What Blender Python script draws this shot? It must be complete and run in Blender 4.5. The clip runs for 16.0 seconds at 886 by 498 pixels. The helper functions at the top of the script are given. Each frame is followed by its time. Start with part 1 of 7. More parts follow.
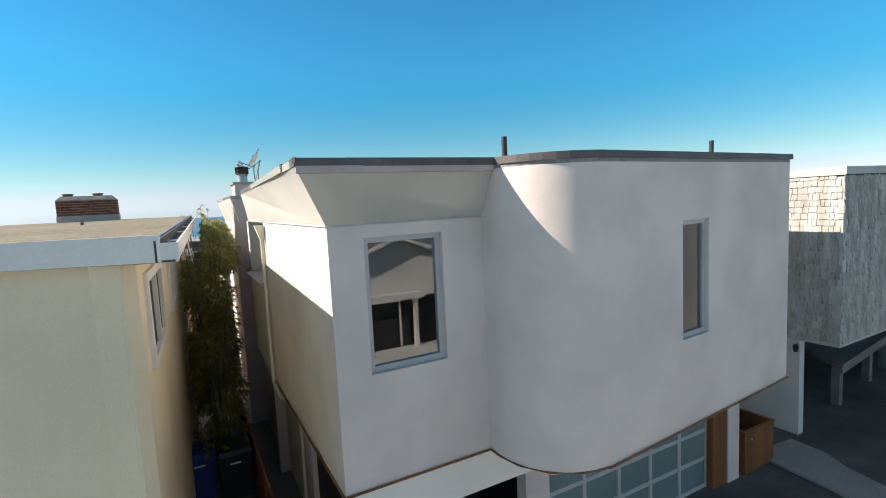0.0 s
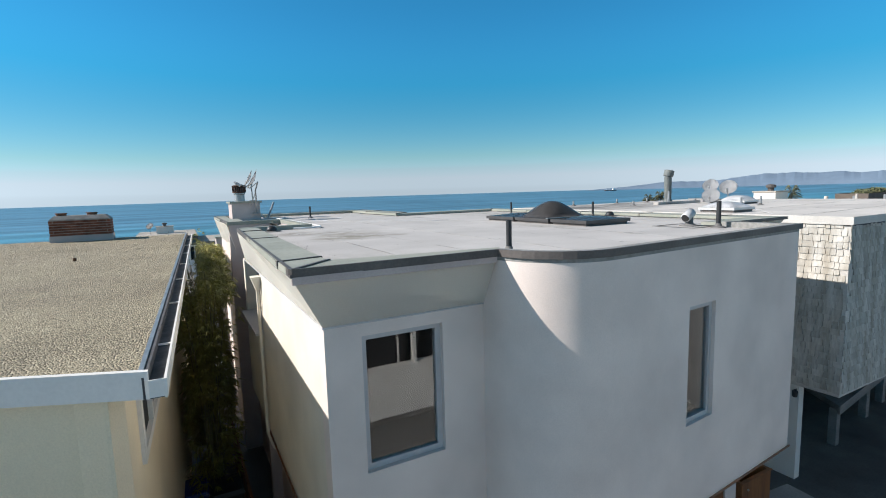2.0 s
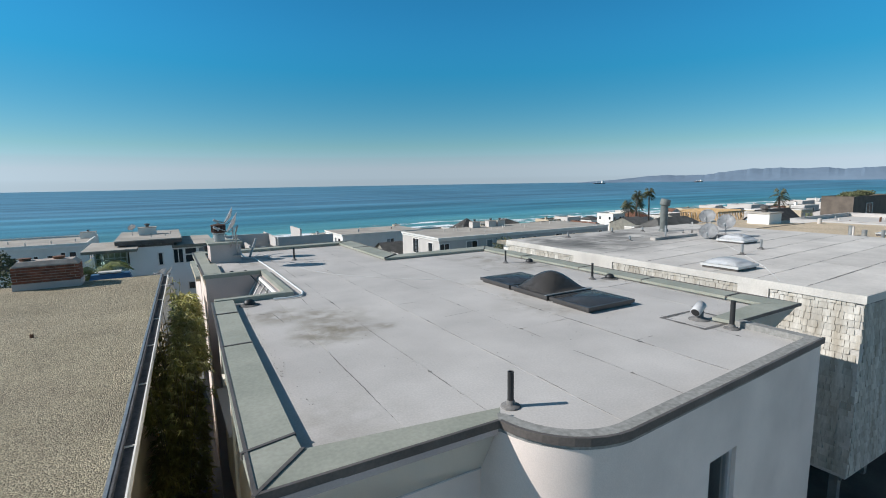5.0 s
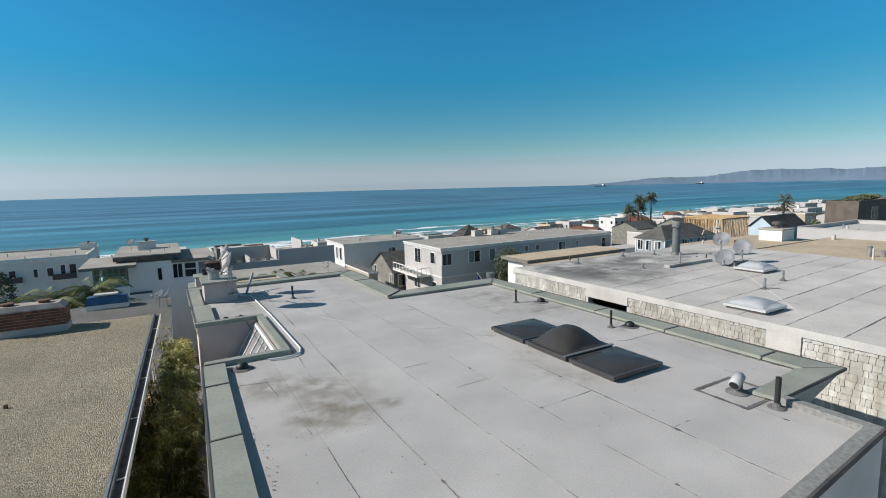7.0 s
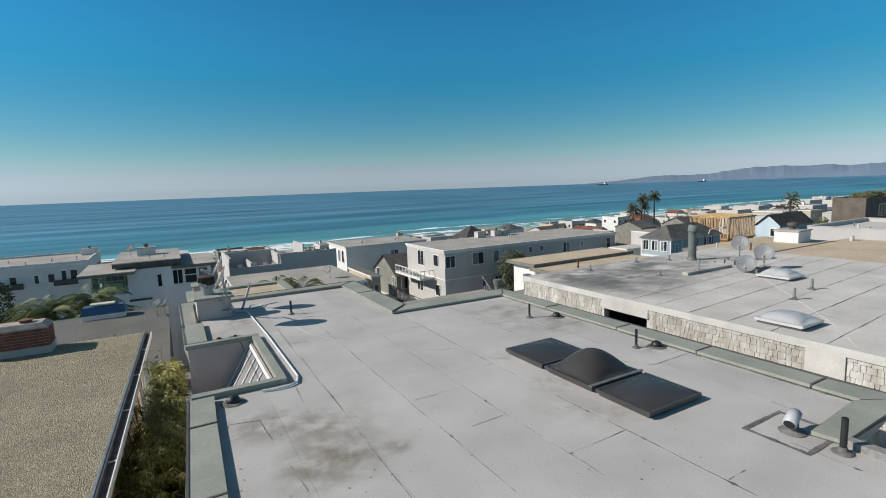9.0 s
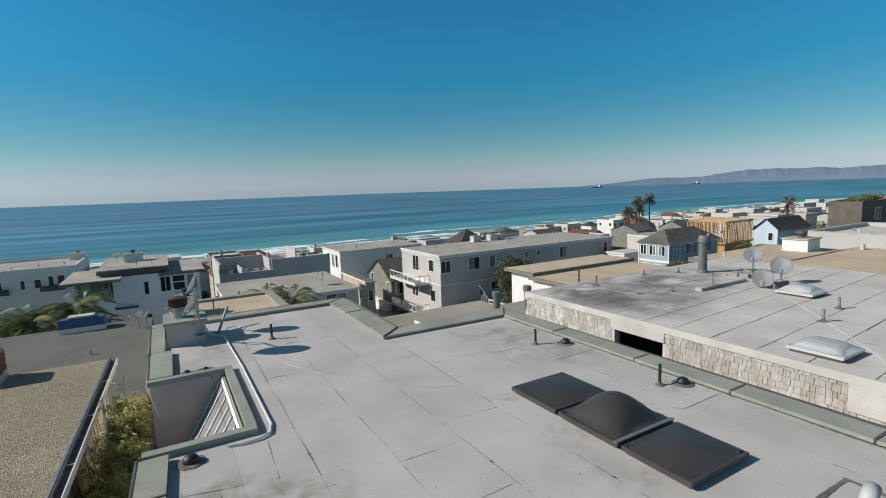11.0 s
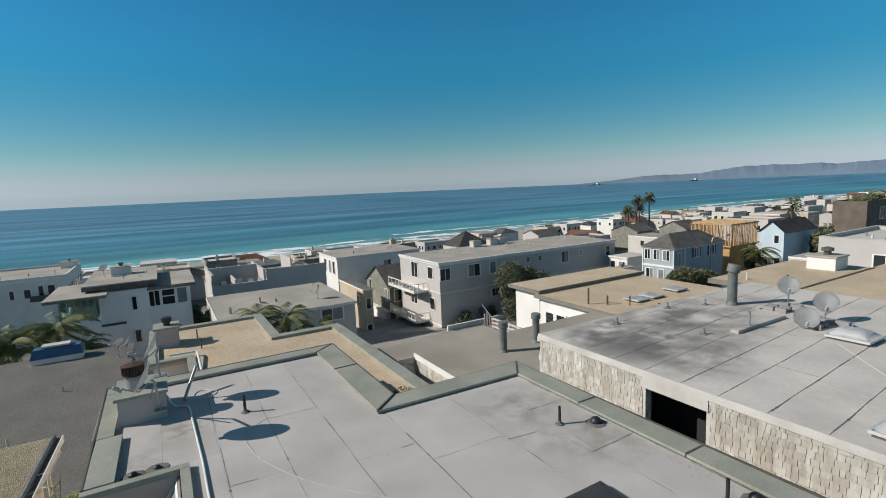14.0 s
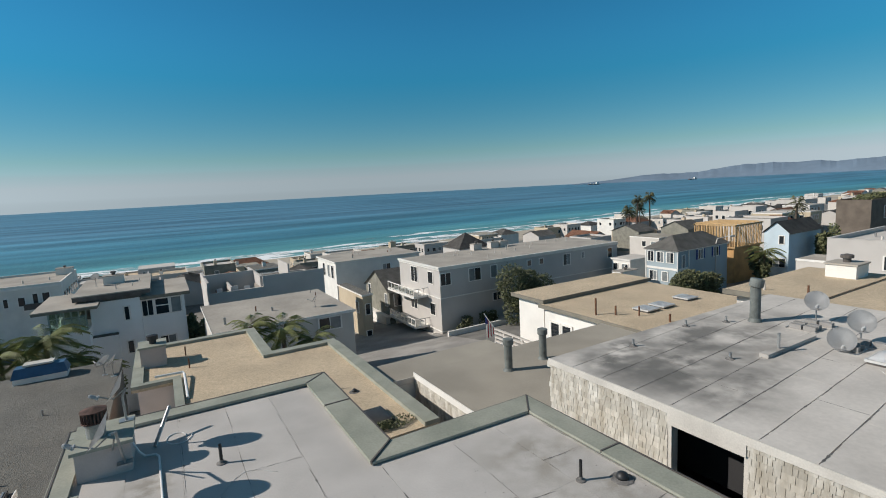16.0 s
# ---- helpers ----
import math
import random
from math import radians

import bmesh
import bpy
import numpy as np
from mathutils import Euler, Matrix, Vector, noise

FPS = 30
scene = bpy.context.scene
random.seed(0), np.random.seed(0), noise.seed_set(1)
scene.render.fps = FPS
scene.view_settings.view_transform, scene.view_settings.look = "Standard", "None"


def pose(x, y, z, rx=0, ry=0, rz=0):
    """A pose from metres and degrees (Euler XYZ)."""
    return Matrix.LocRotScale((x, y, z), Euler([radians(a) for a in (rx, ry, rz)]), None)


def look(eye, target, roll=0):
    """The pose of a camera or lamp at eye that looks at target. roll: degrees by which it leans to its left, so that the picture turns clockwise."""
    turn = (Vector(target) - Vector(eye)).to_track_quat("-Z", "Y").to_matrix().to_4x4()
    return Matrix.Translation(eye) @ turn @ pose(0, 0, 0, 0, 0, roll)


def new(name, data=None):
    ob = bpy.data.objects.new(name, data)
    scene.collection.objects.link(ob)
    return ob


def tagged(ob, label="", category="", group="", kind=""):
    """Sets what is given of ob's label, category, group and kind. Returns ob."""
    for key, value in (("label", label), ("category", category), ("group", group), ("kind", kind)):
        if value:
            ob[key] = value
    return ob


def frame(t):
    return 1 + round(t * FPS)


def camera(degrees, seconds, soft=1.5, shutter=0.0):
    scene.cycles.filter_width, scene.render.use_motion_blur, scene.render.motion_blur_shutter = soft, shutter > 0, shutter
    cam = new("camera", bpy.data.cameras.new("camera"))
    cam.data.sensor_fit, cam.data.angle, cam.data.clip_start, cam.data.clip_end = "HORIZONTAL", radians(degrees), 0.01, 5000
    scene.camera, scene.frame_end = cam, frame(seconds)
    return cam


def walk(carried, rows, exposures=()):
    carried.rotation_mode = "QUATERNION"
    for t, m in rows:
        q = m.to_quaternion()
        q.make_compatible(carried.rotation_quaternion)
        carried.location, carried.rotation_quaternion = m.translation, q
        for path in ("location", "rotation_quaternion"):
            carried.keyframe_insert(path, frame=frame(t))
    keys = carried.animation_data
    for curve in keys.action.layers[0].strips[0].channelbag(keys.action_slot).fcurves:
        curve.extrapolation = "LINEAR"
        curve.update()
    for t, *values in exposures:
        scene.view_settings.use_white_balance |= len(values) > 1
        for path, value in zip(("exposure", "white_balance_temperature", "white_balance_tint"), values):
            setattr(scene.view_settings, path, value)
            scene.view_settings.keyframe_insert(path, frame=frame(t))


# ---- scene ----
cam = camera(84.8, 16.0, soft=1.0)
PATH = [
    (0, (-0.9, -4.291, 5.651), (0.043, -2.537, 5.46), -2.9),
    (0.5, (-0.863, -4.263, 5.906), (0.095, -2.518, 5.707), -2.6),
    (1, (-0.806, -4.221, 6.144), (0.171, -2.489, 5.936), -2.2),
    (1.5, (-0.793, -4.144, 6.417), (0.171, -2.405, 6.196), -2.0),
    (2, (-0.766, -4.053, 6.694), (0.181, -2.307, 6.459), -1.7),
    (2.5, (-0.719, -3.958, 6.941), (0.231, -2.215, 6.696), -1.6),
    (3, (-0.666, -3.832, 7.187), (0.287, -2.091, 6.939), -1.4),
    (3.5, (-0.615, -3.699, 7.431), (0.332, -1.956, 7.171), -1.25),
    (4, (-0.546, -3.552, 7.698), (0.412, -1.819, 7.418), -1.0),
    (4.2, (-0.509, -3.511, 7.801), (0.458, -1.784, 7.518), -1.0),
    (6.3, (-0.181, -2.8, 8.788), (0.808, -1.081, 8.527), -1.0),
    (6.5, (-0.158, -2.714, 8.866), (0.829, -0.994, 8.604), -1.1),
    (7, (-0.055, -2.534, 9.003), (0.924, -0.809, 8.744), -1.4),
    (7.5, (0.036, -2.35, 9.079), (1.007, -0.621, 8.82), -1.7),
    (8, (0.126, -2.161, 9.106), (1.09, -0.428, 8.847), -2.1),
    (10.3, (0.617, -1.073, 9.256), (1.599, 0.651, 9.003), -1.9),
    (10.5, (0.713, -0.959, 9.255), (1.696, 0.765, 9.006), -2.0),
    (11, (0.815, -0.704, 9.395), (1.804, 1.016, 9.147), -2.0),
    (11.5, (0.957, -0.408, 9.545), (1.953, 1.308, 9.3), -2.3),
    (12, (1.106, -0.128, 9.702), (2.104, 1.587, 9.448), -2.3),
    (12.5, (1.24, 0.131, 9.867), (2.239, 1.844, 9.608), -2.1),
    (13, (1.407, 0.4, 10.03), (2.408, 2.111, 9.77), -2.0),
    (13.5, (1.548, 0.663, 10.178), (2.547, 2.376, 9.919), -2.3),
    (14, (1.715, 0.971, 10.287), (2.709, 2.688, 10.034), -2.5),
    (14.5, (1.861, 1.231, 10.4), (2.851, 2.95, 10.145), -2.9),
    (15, (2.02, 1.49, 10.488), (3.013, 3.208, 10.238), -2.8),
    (15.5, (2.164, 1.744, 10.552), (3.159, 3.46, 10.299), -2.8),
    (16, (2.31, 2.004, 10.604), (3.305, 3.721, 10.354), -3.0),
]
walk(cam, [(t, look(eye, target, roll)) for t, eye, target, roll in PATH],
     exposures=[(0.0, 0.93, 7000, 17), (1.5, 0.70, 6620, 15), (3.5, 0.42, 6320, 12), (7.0, 0.24, 6480, 12), (11.0, 0.08, 6620, 12), (16.0, 0.05, 6750, 12)])

# ---- light ----
SUN_EL = radians(33)
SUN_AZ = math.atan2(-0.91, 0.40)          # from +y towards +x
SUN_DIR = Vector((math.sin(SUN_AZ) * math.cos(SUN_EL), math.cos(SUN_AZ) * math.cos(SUN_EL), math.sin(SUN_EL)))
world = bpy.data.worlds.new("world")
scene.world = world
world.use_nodes = True
wn = world.node_tree.nodes
sky = wn.new("ShaderNodeTexSky")
sky.sky_type = "NISHITA"
sky.sun_disc = False
sky.sun_elevation, sky.sun_rotation = SUN_EL, SUN_AZ
sky.altitude, sky.air_density, sky.dust_density, sky.ozone_density = 0.0, 1.0, 0.18, 5.0
bg = wn["Background"]
sat = wn.new("ShaderNodeHueSaturation")
sat.inputs["Hue"].default_value = 0.478
world.node_tree.links.new(sky.outputs[0], sat.inputs["Color"])
# the clear sky deepens and greys towards the zenith
way, up, calm, deep = (wn.new(k) for k in ("ShaderNodeTexCoord", "ShaderNodeSeparateXYZ", "ShaderNodeMapRange", "ShaderNodeFloatCurve"))
world.node_tree.links.new(way.outputs["Generated"], up.inputs[0])
calm.interpolation_type = "SMOOTHSTEP"
calm.inputs["From Min"].default_value, calm.inputs["From Max"].default_value = 0.30, 0.85
calm.inputs["To Min"].default_value, calm.inputs["To Max"].default_value = 1.40, 0.62
world.node_tree.links.new(up.outputs["Z"], calm.inputs["Value"])
for at, value in ((0.0, 0.80), (0.05, 0.70), (0.12, 0.70), (0.32, 0.92), (0.85, 0.42), (1.0, 0.38)):
    if at in (0.0, 1.0):
        deep.mapping.curves[0].points[-1 if at else 0].location = (at, value)
    else:
        deep.mapping.curves[0].points.new(at, value)
deep.mapping.update()
tenth = wn.new("ShaderNodeMath")
tenth.operation = "MULTIPLY"
tenth.inputs[1].default_value = 0.1
world.node_tree.links.new(up.outputs["Z"], deep.inputs["Value"])
world.node_tree.links.new(deep.outputs[0], tenth.inputs[0])
world.node_tree.links.new(tenth.outputs[0], bg.inputs["Strength"])
world.node_tree.links.new(calm.outputs[0], sat.inputs["Saturation"])
# winter sea air: the low sky stays pale and cool
cut, join, red, blue, g1, g2 = (wn.new(k) for k in ("ShaderNodeSeparateColor", "ShaderNodeCombineColor", "ShaderNodeMath", "ShaderNodeMath", "ShaderNodeMath", "ShaderNodeMath"))
red.operation, blue.operation, g1.operation, g2.operation = "MINIMUM", "MAXIMUM", "MULTIPLY", "MULTIPLY"
g1.inputs[1].default_value, g2.inputs[1].default_value = 0.80, 1.12
wl = world.node_tree.links
wl.new(sat.outputs[0], cut.inputs[0])
wl.new(cut.outputs[1], g1.inputs[0]), wl.new(cut.outputs[1], g2.inputs[0])
wl.new(cut.outputs[0], red.inputs[0]), wl.new(g1.outputs[0], red.inputs[1])
wl.new(cut.outputs[2], blue.inputs[0]), wl.new(g2.outputs[0], blue.inputs[1])
low, g3 = wn.new("ShaderNodeMath"), wn.new("ShaderNodeMath")
low.operation, g3.operation = "MAXIMUM", "MULTIPLY"
g3.inputs[1].default_value = 0.11
wl.new(cut.outputs[1], g3.inputs[0]), wl.new(red.outputs[0], low.inputs[0]), wl.new(g3.outputs[0], low.inputs[1])
wl.new(low.outputs[0], join.inputs[0]), wl.new(cut.outputs[1], join.inputs[1]), wl.new(blue.outputs[0], join.inputs[2])
wl.new(join.outputs[0], bg.inputs["Color"])
sun_data = bpy.data.lights.new("sun", "SUN")
sun_data.energy, sun_data.angle, sun_data.color = 4.2, radians(0.53), (1.0, 0.965, 0.90)
sun = new("sun", sun_data)
sun.matrix_world = look(SUN_DIR * 60, (0, 0, 0))


# ---- materials ----
def mat(name, col, rough=0.8, metal=0.0, vary=0.12, scale=1.5, fine=40.0, bump=0.15, dist=0.01, tint=None, random_obj=0.0,
        island=0.0, spec=0.5, stretch=(1, 1, 1), grain=None, stains=(), stain_col=(0.2, 0.18, 0.15), cells=0.0):
    """A surface with large patches, fine grain and relief at real size."""
    m = bpy.data.materials.new(name)
    m.use_nodes = True
    nt = m.node_tree
    n, l = nt.nodes, nt.links
    b = n["Principled BSDF"]
    geo = n.new("ShaderNodeNewGeometry")
    mp = n.new("ShaderNodeMapping")
    mp.inputs["Scale"].default_value = stretch
    l.new(geo.outputs["Position"], mp.inputs["Vector"])
    big, small = n.new("ShaderNodeTexNoise"), n.new("ShaderNodeTexNoise")
    for tex, s, d in ((big, scale, 5.0), (small, fine, 3.0)):
        tex.inputs["Scale"].default_value, tex.inputs["Detail"].default_value = s, d
        l.new(mp.outputs[0], tex.inputs["Vector"])
    ramp = n.new("ShaderNodeValToRGB")
    lo = tint or tuple(c * (1 - 2.2 * vary) for c in col)
    hi = tuple(min(c * (1 + 0.8 * vary), 1) for c in col)
    ramp.color_ramp.elements[0].position, ramp.color_ramp.elements[1].position = 0.32, 0.68
    ramp.color_ramp.elements[0].color, ramp.color_ramp.elements[1].color = (*lo, 1), (*hi, 1)
    l.new(big.outputs["Fac"], ramp.inputs["Fac"])
    mix = n.new("ShaderNodeMix")
    mix.data_type, mix.blend_type = "RGBA", "MULTIPLY"
    mix.inputs["Factor"].default_value = 1.0
    gr = n.new("ShaderNodeMapRange")
    gr.inputs["From Min"].default_value, gr.inputs["From Max"].default_value = 0.3, 0.7
    gr.inputs["To Min"].default_value, gr.inputs["To Max"].default_value = 1 - (vary if grain is None else grain) * 1.2, 1 + (vary if grain is None else grain) * 0.5
    l.new(small.outputs["Fac"], gr.inputs["Value"])
    last = gr.outputs[0]
    for amount, source in ((random_obj, "obj"), (island, "isl")):
        if amount:
            info = n.new("ShaderNodeObjectInfo") if source == "obj" else geo
            rr = n.new("ShaderNodeMapRange")
            rr.inputs["To Min"].default_value, rr.inputs["To Max"].default_value = 1 - amount, 1 + amount * 0.6
            l.new(info.outputs["Random" if source == "obj" else "Random Per Island"], rr.inputs["Value"])
            mul = n.new("ShaderNodeMath")
            mul.operation = "MULTIPLY"
            l.new(last, mul.inputs[0]), l.new(rr.outputs[0], mul.inputs[1])
            last = mul.outputs[0]
    if cells:
        vo, vr, vm = n.new("ShaderNodeTexVoronoi"), n.new("ShaderNodeMapRange"), n.new("ShaderNodeMath")
        vo.inputs["Scale"].default_value = cells
        l.new(geo.outputs["Position"], vo.inputs["Vector"])
        cs = n.new("ShaderNodeSeparateColor")
        l.new(vo.outputs["Color"], cs.inputs[0]), l.new(cs.outputs[0], vr.inputs["Value"])
        vr.inputs["To Min"].default_value, vr.inputs["To Max"].default_value = 1 - 2.5 * grain, 1 + 1.75 * grain
        vm.operation = "MULTIPLY"
        l.new(last, vm.inputs[0]), l.new(vr.outputs[0], vm.inputs[1])
        last = vm.outputs[0]
    base = ramp.outputs[0]
    for cx, cy, r, strength in stains:
        vd, mr, mk, mx = (n.new(k) for k in ("ShaderNodeVectorMath", "ShaderNodeMapRange", "ShaderNodeMath", "ShaderNodeMix"))
        vd.operation, mk.operation, mx.data_type = "DISTANCE", "MULTIPLY", "RGBA"
        sp = n.new("ShaderNodeVectorMath")
        sp.operation = "MULTIPLY"
        sp.inputs[1].default_value = (1, 1, 0)
        l.new(geo.outputs["Position"], sp.inputs[0]), l.new(sp.outputs[0], vd.inputs[0])
        vd.inputs[1].default_value = (cx, cy, 0)
        mr.inputs["From Min"].default_value, mr.inputs["From Max"].default_value = r, r * 0.25
        mr.inputs["To Max"].default_value = strength
        l.new(vd.outputs["Value"], mr.inputs["Value"])
        bl = n.new("ShaderNodeTexNoise")
        bl.inputs["Scale"].default_value, bl.inputs["Detail"].default_value = 2.4 / max(r, 0.4), 6
        l.new(geo.outputs["Position"], bl.inputs["Vector"])
        br = n.new("ShaderNodeMapRange")
        br.inputs["From Min"].default_value, br.inputs["From Max"].default_value = 0.38, 0.6
        l.new(bl.outputs["Fac"], br.inputs["Value"])
        l.new(mr.outputs[0], mk.inputs[0]), l.new(br.outputs[0], mk.inputs[1])
        l.new(mk.outputs[0], mx.inputs["Factor"]), l.new(base, mx.inputs["A"])
        mx.inputs["B"].default_value = (*stain_col, 1)
        base = mx.outputs["Result"]
    l.new(base, mix.inputs["A"])
    l.new(last, mix.inputs["B"])
    l.new(mix.outputs["Result"], b.inputs["Base Color"])
    b.inputs["Roughness"].default_value, b.inputs["Metallic"].default_value = rough, metal
    b.inputs["Specular IOR Level"].default_value = spec
    if bump:
        bp = n.new("ShaderNodeBump")
        bp.inputs["Strength"].default_value, bp.inputs["Distance"].default_value = bump, dist
        if cells:
            bp.invert = True
            l.new(vo.outputs["Distance"], bp.inputs["Height"])
        else:
            l.new(small.outputs["Fac"], bp.inputs["Height"])
        l.new(bp.outputs[0], b.inputs["Normal"])
    return m


STUCCO = mat("stucco", (0.77, 0.67, 0.605), 0.9, vary=0.06, scale=1.1, fine=90, bump=0.2, dist=0.006, spec=0.2)
# Pinkish plaster; also stucco darkened for shade on chimneys, well and niche.
PLASTER = mat("pink_plaster_and_shaded_stucco", (0.55, 0.465, 0.43), 0.9, vary=0.07, scale=1.2, fine=70, bump=0.25, dist=0.006, spec=0.2)
SOFFIT = mat("soffit_plaster", (0.90, 0.865, 0.79), 0.9, vary=0.03, scale=0.8, fine=80, bump=0.2, dist=0.005, spec=0.2)
# Stucco tinted cream for the light bounced into the passage.
CREAM = mat("bounce_tinted_stucco", (0.74, 0.69, 0.585), 0.9, vary=0.06, scale=1.1, fine=90, bump=0.2, dist=0.006, spec=0.2)
STUCCO_Y = mat("yellow_stucco", (0.875, 0.735, 0.525), 0.92, vary=0.05, scale=0.6, fine=70, bump=0.5, dist=0.01, spec=0.2)
MEMBRANE = mat("roof_membrane", (0.51, 0.482, 0.455), 0.85, vary=0.07, scale=0.9, fine=45, bump=0.2, dist=0.004, random_obj=0.05, grain=0.09,
               stains=((1.75, 3.75, 0.8, 1.0), (1.45, 3.55, 0.6, 0.75), (1.15, 5.0, 0.7, 0.7), (1.75, 4.6, 0.6, 0.75), (2.1, 4.4, 0.9, 0.35), (2.48, 3.5, 0.22, 0.7), (7.4, 8.0, 1.3, 0.6), (7.6, 6.2, 0.9, 0.45), (6.9, 6.9, 0.8, 0.35), (1.0, 9.9, 0.8, 0.4), (5.0, 3.2, 0.8, 0.25), (6.8, 0.6, 0.7, 0.25), (0.9, 0.9, 0.9, 0.3), (5.32, 2.7, 0.45, 0.4), (5.34, 3.9, 0.5, 0.4), (5.36, 5.3, 0.4, 0.4), (1.7, 10.9, 0.6, 0.6), (7.95, 6.7, 0.5, 0.6), (7.95, 4.1, 0.45, 0.5)), stain_col=(0.225, 0.20, 0.155))
TAR = mat("grey_tar", (0.19, 0.18, 0.17), 0.8, vary=0.2, scale=5, fine=40)
UNDER = mat("roof_joint", (0.10, 0.10, 0.105), 0.9, vary=0.2, scale=6)
CAP = mat("green_metal_cap", (0.335, 0.335, 0.28), 0.65, vary=0.10, scale=1.3, fine=25, bump=0.04, tint=(0.26, 0.27, 0.22))
KERB = mat("worn_kerb_membrane", (0.215, 0.21, 0.195), 0.85, vary=0.25, scale=1.6, fine=20, bump=0.3, dist=0.01, tint=(0.30, 0.295, 0.275))
EDGE = mat("dark_edge_metal", (0.115, 0.10, 0.09), 0.55, vary=0.15, scale=2)
GRAVEL = mat("tan_gravel", (0.405, 0.345, 0.235), 0.95, vary=0.09, scale=0.8, fine=60, bump=1.0, dist=0.02, grain=0.2, cells=58, stains=((-2.6, 4.0, 2.5, 0.3), (-4.0, 9.0, 3.0, 0.3)), stain_col=(0.28, 0.23, 0.17))
TANROOF = mat("tan_roof", (0.585, 0.465, 0.325), 0.95, vary=0.07, scale=0.5, fine=9, bump=0.6, dist=0.015, grain=0.1, cells=38)
GREYROOF = mat("grey_roof", (0.41, 0.37, 0.32), 0.9, vary=0.10, scale=0.3, fine=4, bump=0.2, dist=0.01, grain=0.08)
OLDROOF = mat("weathered_grey_roof", (0.60, 0.56, 0.515), 0.9, vary=0.08, scale=0.7, fine=12, bump=0.2, dist=0.01, random_obj=0.05, grain=0.06,
              stains=((12.6, 9.6, 3.2, 0.95), (12.4, 7.9, 1.8, 0.75), (15.5, 10.2, 2.8, 0.9), (14.6, 8.2, 1.6, 0.55), (18.0, 9.8, 2.2, 0.6), (11.6, 3.4, 0.8, 0.4), (17.2, 6.6, 1.2, 0.4), (12.0, 10.2, 1.1, 0.95), (13.3, 9.3, 0.9, 0.9), (12.1, 8.7, 0.8, 0.9), (14.6, 9.9, 1.0, 0.9), (13.2, 10.8, 0.8, 0.9), (16.6, 9.2, 0.9, 0.7), (13.6, 7.6, 0.7, 0.6)), stain_col=(0.145, 0.14, 0.13))
TAUPEROOF = mat("taupe_flat_roof", (0.36, 0.325, 0.27), 0.9, vary=0.10, scale=0.4, fine=20, bump=0.3, dist=0.01, grain=0.12)
DARKROOF = mat("dark_grey_roof", (0.17, 0.163, 0.145), 0.95, vary=0.08, scale=0.5, fine=16, bump=0.6, dist=0.02, grain=0.15, cells=55)
WHITE = mat("white_paint", (0.80, 0.77, 0.72), 0.6, vary=0.04, scale=1, fine=30, bump=0.08)
BRIGHT = mat("bright_white_stucco", (0.86, 0.855, 0.84), 0.85, vary=0.03, scale=0.5, fine=40, bump=0.15)
PALEGREEN = mat("pale_green_window_metal", (0.30, 0.37, 0.33), 0.5, vary=0.08, scale=2)
OFFWHITE = mat("offwhite_stucco", (0.74, 0.72, 0.67), 0.9, vary=0.05, scale=0.5, fine=40, bump=0.2)
GREYWALL = mat("grey_stucco", (0.51, 0.48, 0.45), 0.9, vary=0.04, scale=0.4, fine=30, bump=0.2)
LTGREY = mat("light_grey_stucco", (0.57, 0.53, 0.485), 0.9, vary=0.04, scale=0.4, fine=30, bump=0.2)
BLUEWALL = mat("blue_siding", (0.335, 0.40, 0.43), 0.8, vary=0.04, scale=0.5, fine=30, bump=0.1)
PALEBLUE = mat("pale_blue_siding", (0.52, 0.62, 0.68), 0.8, vary=0.04, scale=0.5)
OLIVE = mat("olive_shingle", (0.25, 0.24, 0.20), 0.9, vary=0.12, scale=1, fine=12, bump=0.3, dist=0.02)
SHAKE_DARK = mat("dark_roof_shingle", (0.17, 0.16, 0.15), 0.9, vary=0.12, scale=1, fine=10, bump=0.3, dist=0.02)
GREYSHAKE = mat("weathered_grey_roof_shingle", (0.25, 0.24, 0.225), 0.9, vary=0.12, scale=1, fine=10, bump=0.3, dist=0.02)
TRIMTAUPE = mat("taupe_roof_edge", (0.22, 0.20, 0.16), 0.7, vary=0.12, scale=1.5)
LANE = mat("grey_lane_concrete", (0.36, 0.34, 0.315), 0.9, vary=0.14, scale=0.3, fine=20, bump=0.2)
TANWALL = mat("tan_stucco", (0.52, 0.43, 0.31), 0.9, vary=0.05, scale=0.5)
REDROOF = mat("terracotta_roof", (0.40, 0.20, 0.13), 0.9, vary=0.15, scale=1.2, fine=9, bump=0.4, dist=0.03)
BROWN = mat("brown_siding_and_gap_shade", (0.15, 0.12, 0.095), 0.85, vary=0.12, scale=0.6)
SHINGLE = mat("weathered_cedar", (0.55, 0.53, 0.48), 0.9, vary=0.12, scale=5.0, fine=30, bump=0.3, dist=0.008,
              random_obj=0.14, island=0.18, stretch=(1, 1, 0.22), tint=(0.37, 0.335, 0.275))
# Board colour taken darker to carry the shade under the carport.
GREYWOOD = mat("shade_darkened_timber", (0.27, 0.25, 0.235), 0.85, vary=0.15, scale=2, fine=30, stretch=(0.2, 1, 1))
BOARD = mat("grey_trim_board", (0.60, 0.57, 0.52), 0.8, vary=0.08, scale=1.5, fine=30)
WOOD = mat("brown_wood", (0.27, 0.10, 0.032), 0.5, vary=0.18, scale=2.5, fine=26, bump=0.1, stretch=(1, 1, 0.15))
DARKDOOR = mat("dark_stained_door", (0.045, 0.025, 0.018), 0.5, vary=0.2, scale=2.5, fine=26, bump=0.1, stretch=(1, 1, 0.15))
OAK = mat("golden_timber", (0.52, 0.34, 0.165), 0.8, vary=0.12, scale=1.5, fine=14)
PLY = mat("orange_sheathing", (0.50, 0.29, 0.12), 0.8, vary=0.12, scale=0.8, fine=14)
